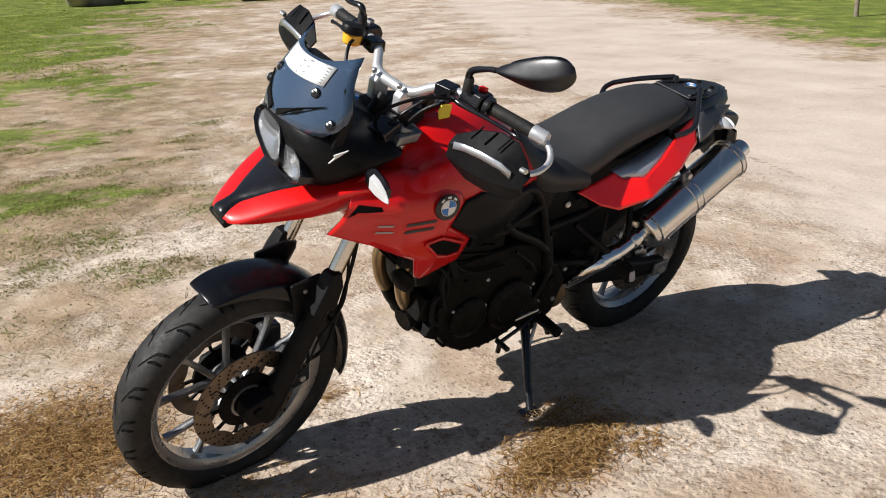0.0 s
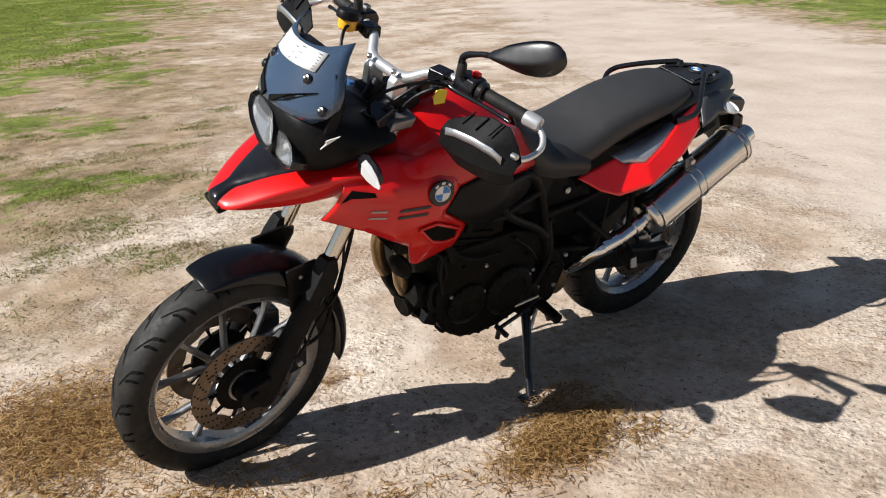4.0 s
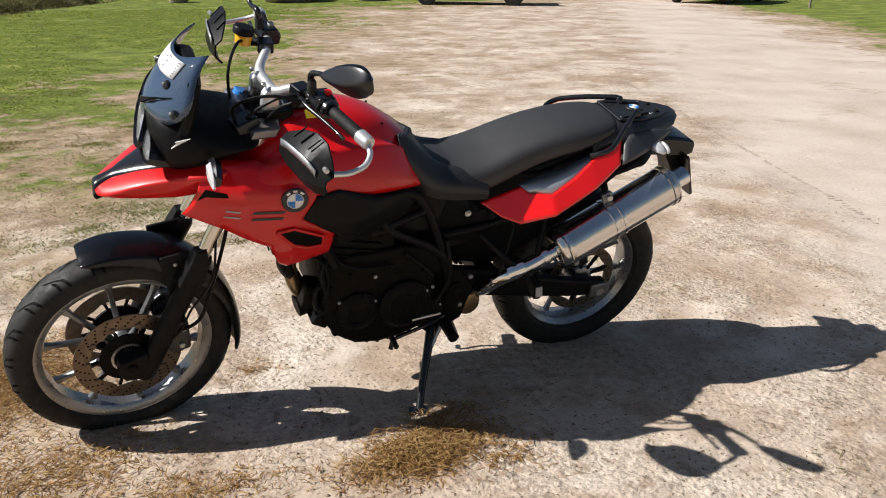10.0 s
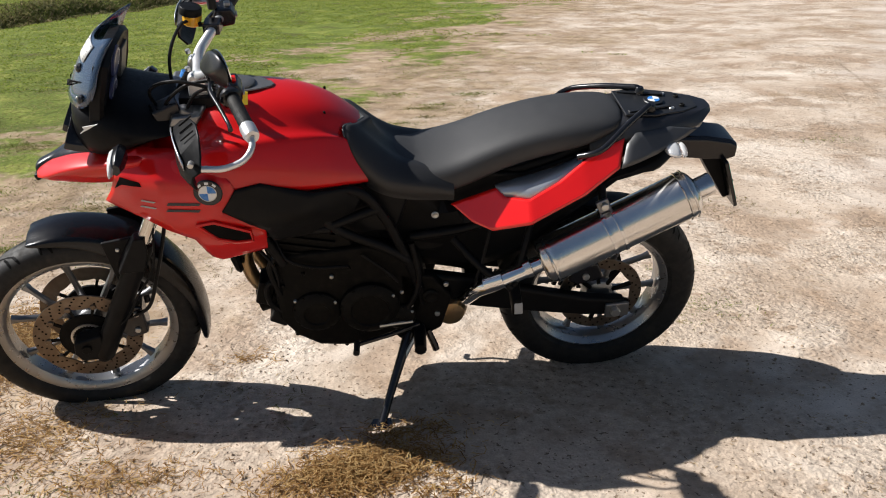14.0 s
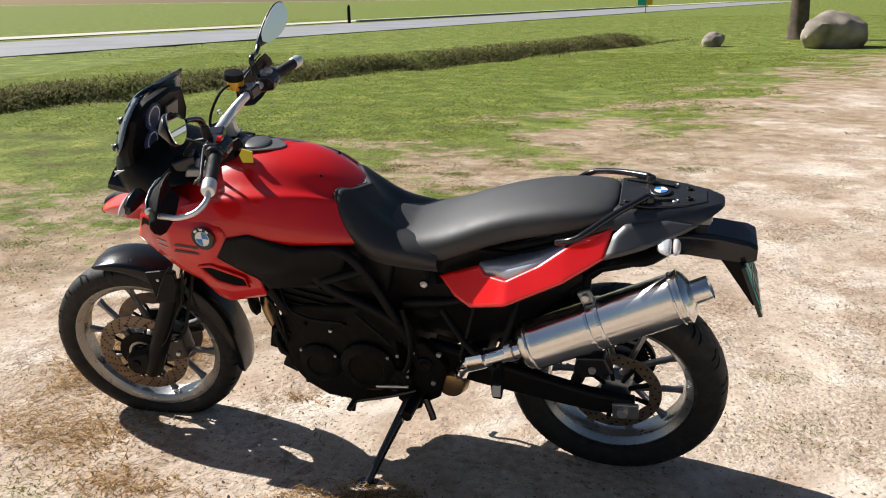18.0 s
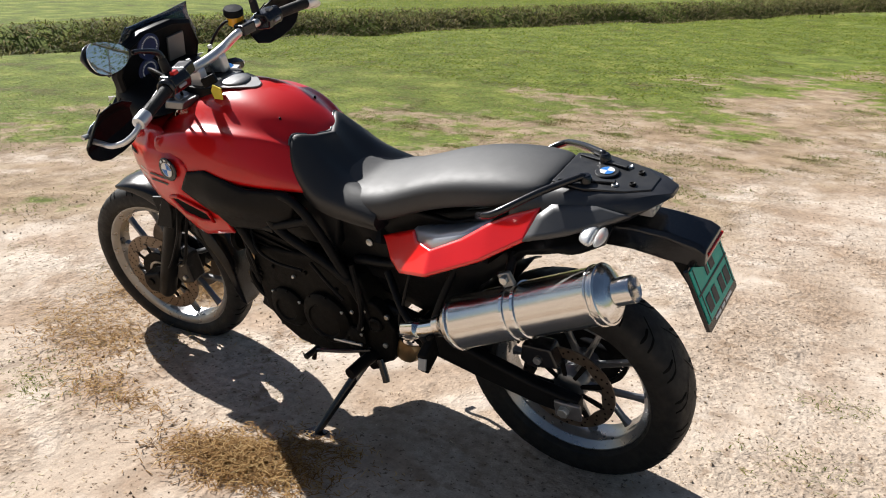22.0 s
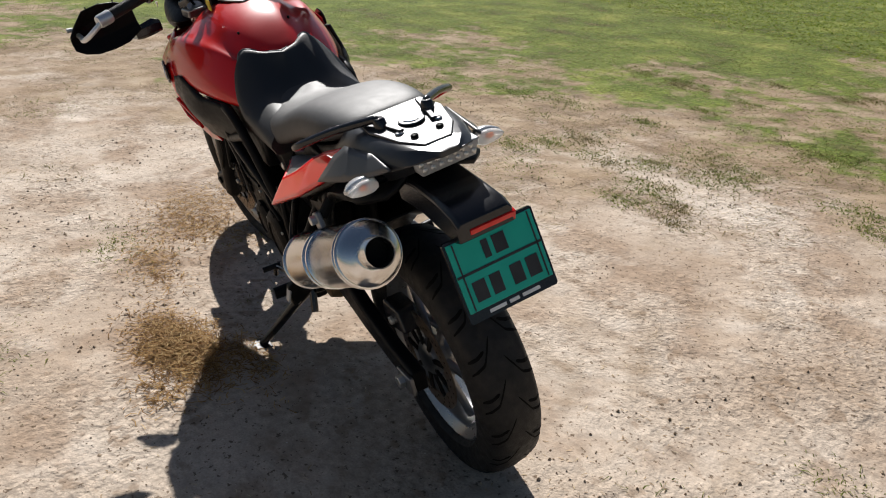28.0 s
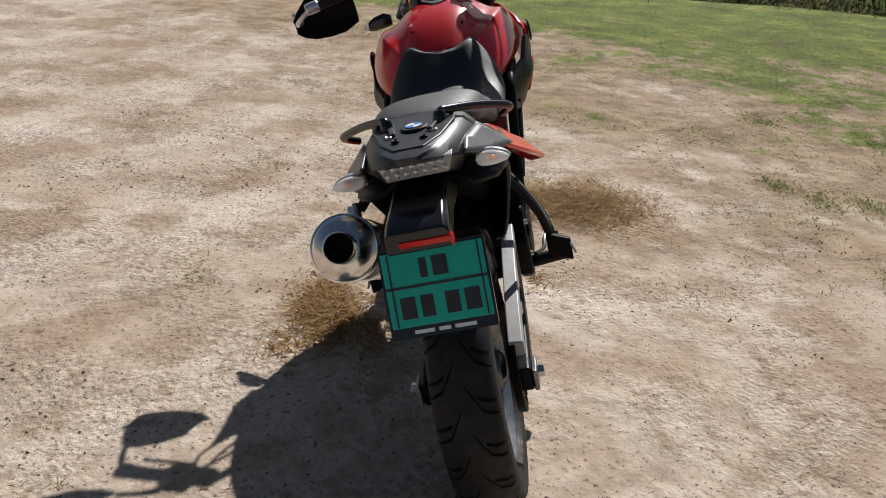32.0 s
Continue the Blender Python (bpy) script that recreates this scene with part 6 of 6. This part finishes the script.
for q in ([(0.99, 0.15, 0.52), (1.035, 0.155, 0.5), (1.03, 0.15, 0.43), (0.99, 0.145, 0.39)], [(0.98, 0.15, 0.62), (1.02, 0.16, 0.57), (1.0, 0.16, 0.47)], [(0.62, 0.15, 0.62), (0.6, 0.165, 0.5), (0.63, 0.16, 0.4), (0.7, 0.16, 0.34)]):
    part("hose", tube(q, 0.009, 8), BLACK, bike, "black rubber hose")
# lattice frame of square-cut tubes
FRAME = ([(1.10, 0.10, 0.93), (0.98, 0.185, 0.85), (0.86, 0.19, 0.835), (0.76, 0.185, 0.82), (0.70, 0.175, 0.74), (0.65, 0.165, 0.62), (0.60, 0.15, 0.47), (0.585, 0.14, 0.38)],
         [(0.88, 0.19, 0.835), (0.84, 0.188, 0.72), (0.70, 0.175, 0.63), (0.63, 0.165, 0.57)],
         [(1.03, 0.17, 0.70), (0.84, 0.188, 0.71)],
         [(0.84, 0.188, 0.72), (0.71, 0.178, 0.76)],
         [(1.06, 0.15, 0.86), (1.03, 0.165, 0.70), (0.98, 0.16, 0.58)])
for sgn in (1, -1):
    for q in FRAME:
        part("frame_tube", tube([(u, sgn * v, w) for u, v, w in q], 0.014, 10, 4), BLACK, bike, "black steel frame tube")
    part("frame_casting", loft([[(u, sgn * v, w) for u, w in ((0.66, 0.52), (0.56, 0.50), (0.50, 0.42), (0.53, 0.30), (0.60, 0.26), (0.65, 0.32))] for v in (0.115, 0.155)]), ENGINE, bike, "cast swingarm pivot plate", bev=0.01)
    part("pivot_cap", lathe(((0, 0.024), (0.012, 0.024), (0.016, 0.018), (0.012, 0.012), (0.012, 0)), (0.565, sgn * 0.15, 0.43), (0.565, sgn * 0.2, 0.43), 16), ENGINE, bike)
    for u, w in ((0.60, 0.47), (0.61, 0.33), (0.545, 0.36), (0.625, 0.40), (0.52, 0.47)):
        part("bolt", cyl((u, sgn * 0.152, w), (u, sgn * 0.163, w), 0.008, 8), BOLT if w > 0.35 else ENGINE, bike)
    part("subframe_tube", tube([(0.62, sgn * 0.12, 0.62), (0.42, sgn * 0.13, 0.66), (0.15, sgn * 0.13, 0.79), (0.0, sgn * 0.12, 0.85)], 0.014, 10), BLACK, bike, "black subframe tube")
    # passenger footrest bracket
    br = part("passenger_bracket", tube([(0.50, sgn * 0.14, 0.62), (0.42, sgn * 0.2, 0.55), (0.345, sgn * 0.225, 0.5), (0.33, sgn * 0.22, 0.46)], 0.011, 10), BLACK, bike, "black passenger footrest bracket")
    part("bracket_strut", tube([(0.27, sgn * 0.14, 0.70), (0.31, sgn * 0.2, 0.58), (0.335, sgn * 0.225, 0.48)], 0.01, 10), BLACK, br)
    pg = part("passenger_footrest", loft([[(0.325 + x, sgn * v, 0.49 + z - (v - 0.2) * 0.45) for x, z in ((-0.014, -0.035), (0.016, -0.032), (0.018, 0.022), (-0.01, 0.026))] for v in (0.21, 0.24, 0.272)]), ENGINE, bike, "folded black passenger footrest", bev=0.006)
    part("footrest_pad", box((0.325, sgn * 0.275, 0.458), (0.024, 0.006, 0.034), (sgn * 20, 0, 0)), GREY, pg, "grey metal pad", bev=0.002)
    part("rider_footrest", tube([(0.60, sgn * 0.13, 0.30), (0.60, sgn * 0.17, 0.31), (0.605, sgn * 0.265, 0.315)], [0.014, 0.02, 0.018], 10, 3), BLACK, bike, "black rubber rider footrest")
    # swingarm
    part("swingarm_arm", loft([[(u, sgn * v + o, w + z) for o, z in ((-0.018, -h), (0.018, -h), (0.02, h * 0.8), (0.012, h), (-0.012, h), (-0.02, h * 0.8))] for u, v, w, h in ((0.565, 0.10, 0.43, 0.05), (0.42, 0.105, 0.40, 0.052), (0.25, 0.11, 0.36, 0.042), (0.08, 0.112, 0.325, 0.034), (-0.045, 0.112, 0.312, 0.03))]), BLACK, bike, "black swingarm arm", bev=0.006)
    ad = part("axle_block", box((-0.02, sgn * 0.137, 0.312), (0.075, 0.012, 0.052), (0, 3, 0)), ALU, bike, "silver chain adjuster plate", bev=0.004)
    part("axle_nut", cyl((-0.012, sgn * 0.14, 0.313), (-0.012, sgn * 0.158, 0.313), 0.016, 6), BOLT, ad)
part("swingarm_bridge", box((0.42, 0, 0.405), (0.06, 0.2, 0.08), (0, 5, 0)), BLACK, bike, bev=0.01)
part("rear_hugger", loft([[(RA2[0] + math.cos(a) * r, v, RA2[2] + math.sin(a) * r) for v, r in ((-0.075, 0.335), (-0.05, 0.35), (0.05, 0.35), (0.075, 0.335))] for a in [radians(x) for x in (20, 32, 44, 56, 68)]], close=False, cap=False), BLACK, bike, "black rear hugger", thick=0.004)
part("shock", lathe(((0, 0.02), (0.02, 0.035), (0.2, 0.035), (0.22, 0.02)), (0.42, 0.0, 0.42), (0.36, 0.0, 0.66), 16), ENGINE, bike)
part("inner_body", loft([[(u, v, w) for u, w in ((0.95, 0.80), (0.62, 0.82), (0.3, 0.80), (0.0, 0.90), (-0.05, 0.86), (0.3, 0.66), (0.55, 0.55), (0.9, 0.58))] for v in (-0.1, 0.1)]), BLACK, bike, "black battery and wiring cover", bev=0.01)
# chain side
part("chain_guard", loft([[(u, v, w) for v, w in ((-0.125, w0), (-0.125, w1), (-0.09, w1 + 0.004), (-0.09, w0))] for u, w0, w1 in ((0.45, 0.47, 0.50), (0.25, 0.44, 0.475), (0.05, 0.40, 0.44), (-0.04, 0.375, 0.41))]), GREY, bike, "pale grey chain guard", bev=0.004)
bm = bmesh.new()
loop = curve_points([(0.56, -0.095, 0.47), (0.3, -0.095, 0.435), (0.02, -0.095, 0.41), (-0.06, -0.095, 0.385), (-0.09, -0.095, 0.318), (-0.06, -0.095, 0.25), (0.02, -0.095, 0.228), (0.3, -0.095, 0.30), (0.56, -0.095, 0.39)], 12)
for i, p in enumerate(loop):
    q = loop[min(i + 1, len(loop) - 1)] - loop[max(i - 1, 0)]
    box(p, (0.014, 0.018 if i % 2 else 0.012, 0.014), (0, -math.degrees(math.atan2(q.z, q.x)), 0), bm)
part("chain", bm, ENGINE, bike, "dark greasy drive chain", smooth=False)
sp = part("sprocket", annulus((RA2[0], 0, RA2[2]), -0.1, -0.092, 0.055, 0.09, 84, 0.0), ENGINE, bike, "rear sprocket")
bm = bmesh.new()
for k in range(42):
    a = 2 * math.pi * k / 42
    box((RA2[0] + math.cos(a) * 0.092, -0.096, RA2[2] + math.sin(a) * 0.092), (0.008, 0.006, 0.006), (0, -math.degrees(a), 0), bm)
part("sprocket_teeth", bm, ENGINE, sp, smooth=False)
# silencer
M0, M1 = Vector((0.255, 0.212, 0.568)), Vector((-0.157, 0.181, 0.757))
AX = (M1 - M0).normalized()
LEN = (M1 - M0).length


def along(h):
    return M0 + AX * h


muf = part("silencer", lathe(((0, 0.045), (0.004, 0.058), (0.012, 0.064), (0.03, 0.066), (0.034, 0.068), (0.045, 0.068), (LEN - 0.024, 0.068), (LEN - 0.02, 0.0695), (LEN - 0.004, 0.0695), (LEN + 0.001, 0.068), (LEN + 0.006, 0.064), (LEN + 0.012, 0.057), (LEN + 0.018, 0.046), (LEN + 0.022, 0.037), (LEN + 0.024, 0.033), (LEN + 0.024, 0.029)), M0, M1, 56), STEEL, bike, "brushed stainless steel silencer can")
part("outlet", lathe(((0, 0.036), (0.01, 0.032), (0.055, 0.032), (0.057, 0.0305), (0.055, 0.029), (0.0, 0.028)), along(LEN + 0.01), along(LEN + 0.1), 32), STEEL, muf, "stainless outlet pipe")
part("outlet_hole", cyl(along(LEN + 0.01), along(LEN + 0.03), 0.0285, 24), RECESSBLACK, muf)
for h in (0.025, LEN - 0.006, LEN - 0.024):
    part("end_ring", lathe(((0, 0.068), (0.002, 0.0715), (0.006, 0.0715), (0.008, 0.068)), along(h), along(h + 1), 48), STEEL, muf)
for h in (0.2, 0.232):
    part("clamp_band", lathe(((0, 0.069), (0.001, 0.0712), (0.009, 0.0712), (0.01, 0.069)), along(h), along(h + 1), 48), CHROME, muf, "thin chrome clamp band")
up = Vector((0.3, 0, 1)).normalized()
lug = part("silencer_bracket", box(along(0.215) + Vector((0.03, 0.0, 0.085)), (0.036, 0.014, 0.04), (0, 25, 0)), ALU, muf, "small aluminium hanger bracket", bev=0.005)
part("bracket_bolt", cyl(along(0.215) + Vector((0.03, 0.005, 0.09)), along(0.215) + Vector((0.03, 0.02, 0.09)), 0.011, 8), BOLT, muf)
part("hanger_arm", tube([along(0.215) + Vector((0.03, -0.01, 0.09)), (0.09, 0.15, 0.79)], 0.012, 10), BLACK, bike)
part("link_pipe", tube([(0.475, 0.06, 0.33), (0.46, 0.14, 0.40), (0.43, 0.19, 0.47), (0.38, 0.212, 0.508), (0.255, 0.212, 0.568)], 0.024, 16), CHROME, bike, "chrome exhaust link pipe")
part("pipe_clamp", lathe(((0, 0.03), (0.02, 0.031), (0.022, 0.028)), (0.30, 0.212, 0.55), (0.26, 0.212, 0.57), 20), STEEL, bike)
part("heat_shield", tube([(0.41, 0.205, 0.5), (0.36, 0.216, 0.525)], 0.028, 16), CHROME, bike)
part("collector", lathe(((0, 0.03), (0.02, 0.05), (0.14, 0.052), (0.165, 0.04), (0.17, 0.02)), (0.5, -0.03, 0.335), (0.5, 0.2, 0.335), 28), HEADER, bike, "heat-tinted exhaust collector")
part("wire", tube([(0.40, 0.17, 0.66), (0.42, 0.19, 0.58), (0.44, 0.2, 0.5), (0.43, 0.17, 0.42)], 0.005, 8), BLACK, bike)
# side stand, gear lever
stand = part("side_stand", tube([(0.63, 0.14, 0.28), (0.66, 0.20, 0.225), (0.70, 0.275, 0.15), (0.728, 0.335, 0.095)], [0.017, 0.015, 0.0125, 0.012], 12), GLOSS, bike, "black side stand standing on straw")
part("stand_foot", loft([[(u, v, 0.088 + e + (v - 0.335) * 0.268) for u, v in ((0.70, 0.31), (0.755, 0.31), (0.77, 0.35), (0.74, 0.375), (0.70, 0.36))] for e in (0.0, 0.008)]), GLOSS, stand, bev=0.002)
part("stand_spring", tube([(0.61, 0.17, 0.29), (0.66, 0.21, 0.21), (0.68, 0.25, 0.175)], 0.006, 8), BOLT, stand)
part("stand_lug", loft([[(0.625 + x, v, 0.275 + z) for x, z in ((-0.05, 0.05), (0.03, 0.06), (0.045, 0.0), (0.0, -0.045), (-0.03, -0.03))] for v in (0.115, 0.15)]), ENGINE, bike, "cast side stand bracket", bev=0.006)
part("stand_tang", tube([(0.575, 0.16, 0.30), (0.555, 0.175, 0.25), (0.55, 0.18, 0.235)], 0.011, 8), GLOSS, bike)
gl = part("gear_lever", tube([(0.60, 0.165, 0.33), (0.68, 0.185, 0.315), (0.77, 0.2, 0.3), (0.79, 0.205, 0.295)], 0.0065, 8), GLOSS, bike, "black gear lever")
part("lever_peg", tube([(0.79, 0.19, 0.296), (0.792, 0.245, 0.3)], 0.009, 10), RUBBER, gl)
part("lever_tip", tube([(0.79, 0.205, 0.297), (0.797, 0.21, 0.265)], 0.008, 8), GLOSS, gl)
part("gear_rod", tube([(0.62, 0.175, 0.35), (0.72, 0.18, 0.345)], 0.005, 8), BOLT, bike)
part("brake_pedal", tube([(0.60, -0.165, 0.33), (0.70, -0.19, 0.3), (0.79, -0.2, 0.3), (0.80, -0.24, 0.3)], 0.007, 8), GLOSS, bike, "black brake pedal")

# ---- handlebar with its controls ----
bar = steer("handlebar", tube([(1.035, 0.4, 1.137), (1.07, 0.25, 1.15), (1.105, 0.13, 1.15), (1.145, 0.07, 1.118), (1.15, 0.0, 1.112), (1.145, -0.07, 1.118), (1.105, -0.13, 1.15), (1.07, -0.25, 1.15), (1.035, -0.4, 1.137)], [0.011, 0.011, 0.0125, 0.014, 0.014, 0.014, 0.0125, 0.011, 0.011], 16, 8), SATIN, label="bright satin aluminium handlebar")
for sgn in (1, -1):
    f = lambda p: (p[0], sgn * p[1], p[2])
    fl = Matrix.Identity(4) if sgn > 0 else FLIP
    cl = steer("bar_clamp", loft([[(1.155 + x, sgn * v, 1.095 + z) for x, z in ((-0.024, -0.04), (0.026, -0.04), (0.024, 0.01), (0.014, 0.023), (-0.012, 0.023), (-0.022, 0.01))] for v in (0.035, 0.065)]), SATIN, label="cast aluminium bar clamp", bev=0.006)
    steer("bolt", cyl((1.172, sgn * 0.05, 1.125), (1.174, sgn * 0.05, 1.136), 0.007, 8), BOLT, cl)
    g = steer("grip", tube([f((1.0665, 0.262, 1.1495)), f((1.05, 0.335, 1.143)), f((1.039, 0.385, 1.1385))], 0.0158, 18, 4), RUBBER, label="black ribbed rubber grip")
    bm = bmesh.new()
    for k in range(26):
        h = 0.266 + k * 0.0043
        q = Vector(f((1.0665 - (h - 0.262) * 0.224, h, 1.1495 - (h - 0.262) * 0.09)))
        lathe(((0, 0.0157), (0.001, 0.0164), (0.0026, 0.0164), (0.0036, 0.0157)), q, q + Vector((-0.22, sgn, -0.09)), 18, bm)
    steer("grip_ribs", bm, RUBBER, g)
    steer("bar_end_weight", lathe(((0, 0.016), (0.003, 0.0185), (0.035, 0.0185), (0.042, 0.016), (0.042, 0.006), (0.036, 0.0)), f((1.041, 0.378, 1.139)), f((1.0, 0.56, 1.122)), 24), SATIN, g, "silver bar end weight")
    sw = steer("switch_housing", moved(loft([[(1.075 + x, v, 1.152 + z) for x, z in ((-0.028, -0.02), (0.02, -0.026), (0.03, 0.0), (0.02, 0.026), (-0.022, 0.026), (-0.034, 0.005))] for v in (0.185, 0.25)]), fl), GLOSS, label="black handlebar switch housing", bev=0.006)
    steer("switch_button", moved(box((1.062, 0.222, 1.18), (0.016, 0.02, 0.012)), fl), REDLENS if sgn > 0 else GREY, sw, bev=0.003)
    steer("switch_button", moved(box((1.044, 0.225, 1.148), (0.012, 0.028, 0.008)), fl), GREY, sw, bev=0.002)
    steer("switch_collar", moved(lathe(((0, 0.022), (0.003, 0.026), (0.014, 0.026), (0.018, 0.021)), (1.072, 0.248, 1.151), (1.06, 0.3, 1.147), 24), fl), GLOSS, sw)
    lv = steer("hand_lever", moved(tube([(1.105, 0.15, 1.15), (1.118, 0.2, 1.146), (1.098, 0.28, 1.138), (1.082, 0.34, 1.13), (1.078, 0.365, 1.127)], [0.007, 0.007, 0.005, 0.0045, 0.006], 10), fl), GLOSS, label="black hand lever")
    steer("lever_mount", moved(box((1.105, 0.145, 1.152), (0.045, 0.05, 0.032), (0, 0, 12)), fl), GLOSS, lv, bev=0.005)
    # hand guard: a dished black shell carried by a bent silver arm
    rows = []
    for v, prof in ((0.28, ((1.19, 1.04), (1.212, 1.066), (1.21, 1.1), (1.19, 1.118))), (0.33, ((1.184, 1.02), (1.212, 1.06), (1.208, 1.114), (1.165, 1.148))), (0.38, ((1.177, 1.018), (1.207, 1.06), (1.2, 1.118), (1.15, 1.162))),
                    (0.43, ((1.17, 1.024), (1.198, 1.064), (1.19, 1.115), (1.145, 1.16))), (0.465, ((1.165, 1.038), (1.185, 1.07), (1.178, 1.1), (1.145, 1.13))), (0.488, ((1.165, 1.058), (1.172, 1.074), (1.168, 1.09), (1.15, 1.102)))):
        rows.append([(u, v, w) for u, w in prof])
    gd = steer("hand_guard", moved(loft(rows, close=False, cap=False), fl), BLACK, label="black plastic hand guard with a silver strip", thick=0.006, bev=0.003)
    steer("guard_strip", moved(loft([[(u + 0.0035, v, w + e) for v, u, w in ((0.3, 1.211, 1.098), (0.33, 1.209, 1.106), (0.38, 1.202, 1.11), (0.43, 1.192, 1.107), (0.458, 1.183, 1.096))] for e in (-0.004, 0.014)], close=False, cap=False), fl), SILVER, gd, "silver-grey trim strip", thick=0.003)
    for k in range(3):
        steer("guard_rib", moved(box((1.176 - k * 0.003, 0.33 + k * 0.04, 1.142 + k * 0.004), (0.042, 0.004, 0.004), (0, 40, -12)), fl), BLACK, gd, bev=0.002)
    steer("guard_arm", moved(tube([straight(q) for q in ((0.986, 0.4, 1.108), (0.988, 0.425, 1.092), (1.008, 0.447, 1.076), (1.048, 0.457, 1.066), (1.085, 0.456, 1.066), (1.115, 0.46, 1.07))], 0.0075, 10), fl), SATIN, gd, "bent silver guard arm")
    steer("guard_screw", moved(cyl(straight((1.112, 0.468, 1.09)), straight((1.112, 0.486, 1.092)), 0.007, 8), fl), BOLT, gd)
    # mirror on its stalk
    drop = 0.0 if sgn > 0 else 0.03
    base, inn, tip = straight((1.077, 0.205, 1.165)), straight((1.074, 0.293, 1.248 - drop)), straight((1.011, 0.47, 1.312 - drop))
    mr = steer("mirror", moved(tube([base, (base[0] + 0.005, base[1] + 0.004, base[2] + 0.05), (inn[0], inn[1] - 0.03, inn[2] - 0.01), inn], [0.009, 0.009, 0.0065, 0.007], 10), fl), GLOSS, label="black teardrop mirror on a stalk")
    steer("stalk_boot", moved(lathe(((0, 0.013), (0.03, 0.012), (0.036, 0.009)), base, (base[0] + 0.003, base[1] + 0.003, base[2] + 0.05), 14), fl), RUBBER, mr)
    A0, A1 = Vector(inn), Vector(tip)
    ax = (A1 - A0).normalized()
    bk2 = Vector((-1, 0.12, 0.3))
    bk2 = (bk2 - ax * bk2.dot(ax)).normalized()
    upv = bk2.cross(ax) if bk2.cross(ax).z > 0 else ax.cross(bk2)
    ln2 = (A1 - A0).length
    sh = []
    for fr, h0, h1, th in ((0.0, -0.008, 0.008, 0.01), (0.12, -0.018, 0.016, 0.022), (0.35, -0.042, 0.026, 0.032), (0.6, -0.056, 0.032, 0.034), (0.82, -0.052, 0.03, 0.03), (0.95, -0.036, 0.018, 0.02), (1.0, -0.02, 0.004, 0.008)):
        c = A0 + ax * ln2 * fr
        hc = h0 + (h1 - h0) * 0.5
        sh.append([c + upv * h - bk2 * th * d for h, d in ((h1, 0.0), (h1 - 0.002, 0.3), (hc + 0.006, 0.93), (hc + 0.001, 1.0), (hc - 0.003, 0.97), (h0 + (h1 - h0) * 0.16, 0.5), (h0 + 0.002, 0.25), (h0, 0.0), (hc, 0.0))])
    steer("mirror_shell", moved(loft(sh), fl), MIRRORBACK, mr, "matt black creased mirror shell", sub=2)
    bm = bmesh.new()
    edge = []
    lo = curve_points([(0.12, -0.002, 0), (0.2, -0.022, 0), (0.35, -0.038, 0), (0.6, -0.05, 0), (0.82, -0.046, 0), (0.93, -0.03, 0), (0.97, -0.01, 0)], 4)
    hi = curve_points([(0.12, 0.0, 0), (0.2, 0.016, 0), (0.35, 0.023, 0), (0.6, 0.028, 0), (0.82, 0.025, 0), (0.93, 0.012, 0), (0.97, -0.008, 0)], 4)
    for fr, h0, h1 in ((p.x, p.y, q.y) for p, q in zip(lo, hi)):
        edge.append((A0 + ax * ln2 * fr + upv * h1 + bk2 * 0.004, A0 + ax * ln2 * fr + upv * h0 + bk2 * 0.004))
    bm.faces.new([bm.verts.new(p[0]) for p in edge] + [bm.verts.new(p[1]) for p in reversed(edge)])
    steer("mirror_glass", moved(bm, fl), MIRROR, mr, "mirror glass", smooth=False, thick=0.002)
rs = straight((1.179, -0.165, 1.188))
res = steer("brake_reservoir", lathe(((0, 0.02), (0.004, 0.024), (0.03, 0.026), (0.032, 0.024)), (rs[0], rs[1], rs[2] - 0.03), (rs[0] - 0.005, rs[1], rs[2]), 24), AMBER, label="amber brake fluid reservoir with black cap")
steer("reservoir_cap", lathe(((0, 0.027), (0.002, 0.03), (0.018, 0.03), (0.022, 0.027), (0.023, 0)), rs, (rs[0] - 0.02, rs[1], rs[2] + 0.1), 24), BLACK, res, "black screw cap")
steer("reservoir_stay", tube([(rs[0], rs[1], rs[2] - 0.03), (1.12, -0.15, 1.155)], 0.006, 8), BLACK, res)
for q in ([(1.12, 0.16, 1.15), (1.18, 0.14, 1.13), (1.24, 0.1, 1.06), (1.25, 0.08, 0.98)], [(1.12, -0.16, 1.15), (1.18, -0.15, 1.165), (1.225, -0.1, 1.1), (1.23, -0.05, 1.0)], [(1.09, 0.2, 1.14), (1.2, 0.17, 1.16), (1.27, 0.1, 1.1), (1.24, 0.06, 1.0)], [(1.1, 0.19, 1.15), (1.16, 0.13, 1.1), (1.2, 0.09, 1.02)]):
    steer("control_cable", tube(q, 0.0045, 8), BLACK, label="black control cable")
part("fuse_box", box((1.23, 0.1, 1.035), (0.07, 0.06, 0.05), (0, 15, 20)), GLOSS, bike, bev=0.008)
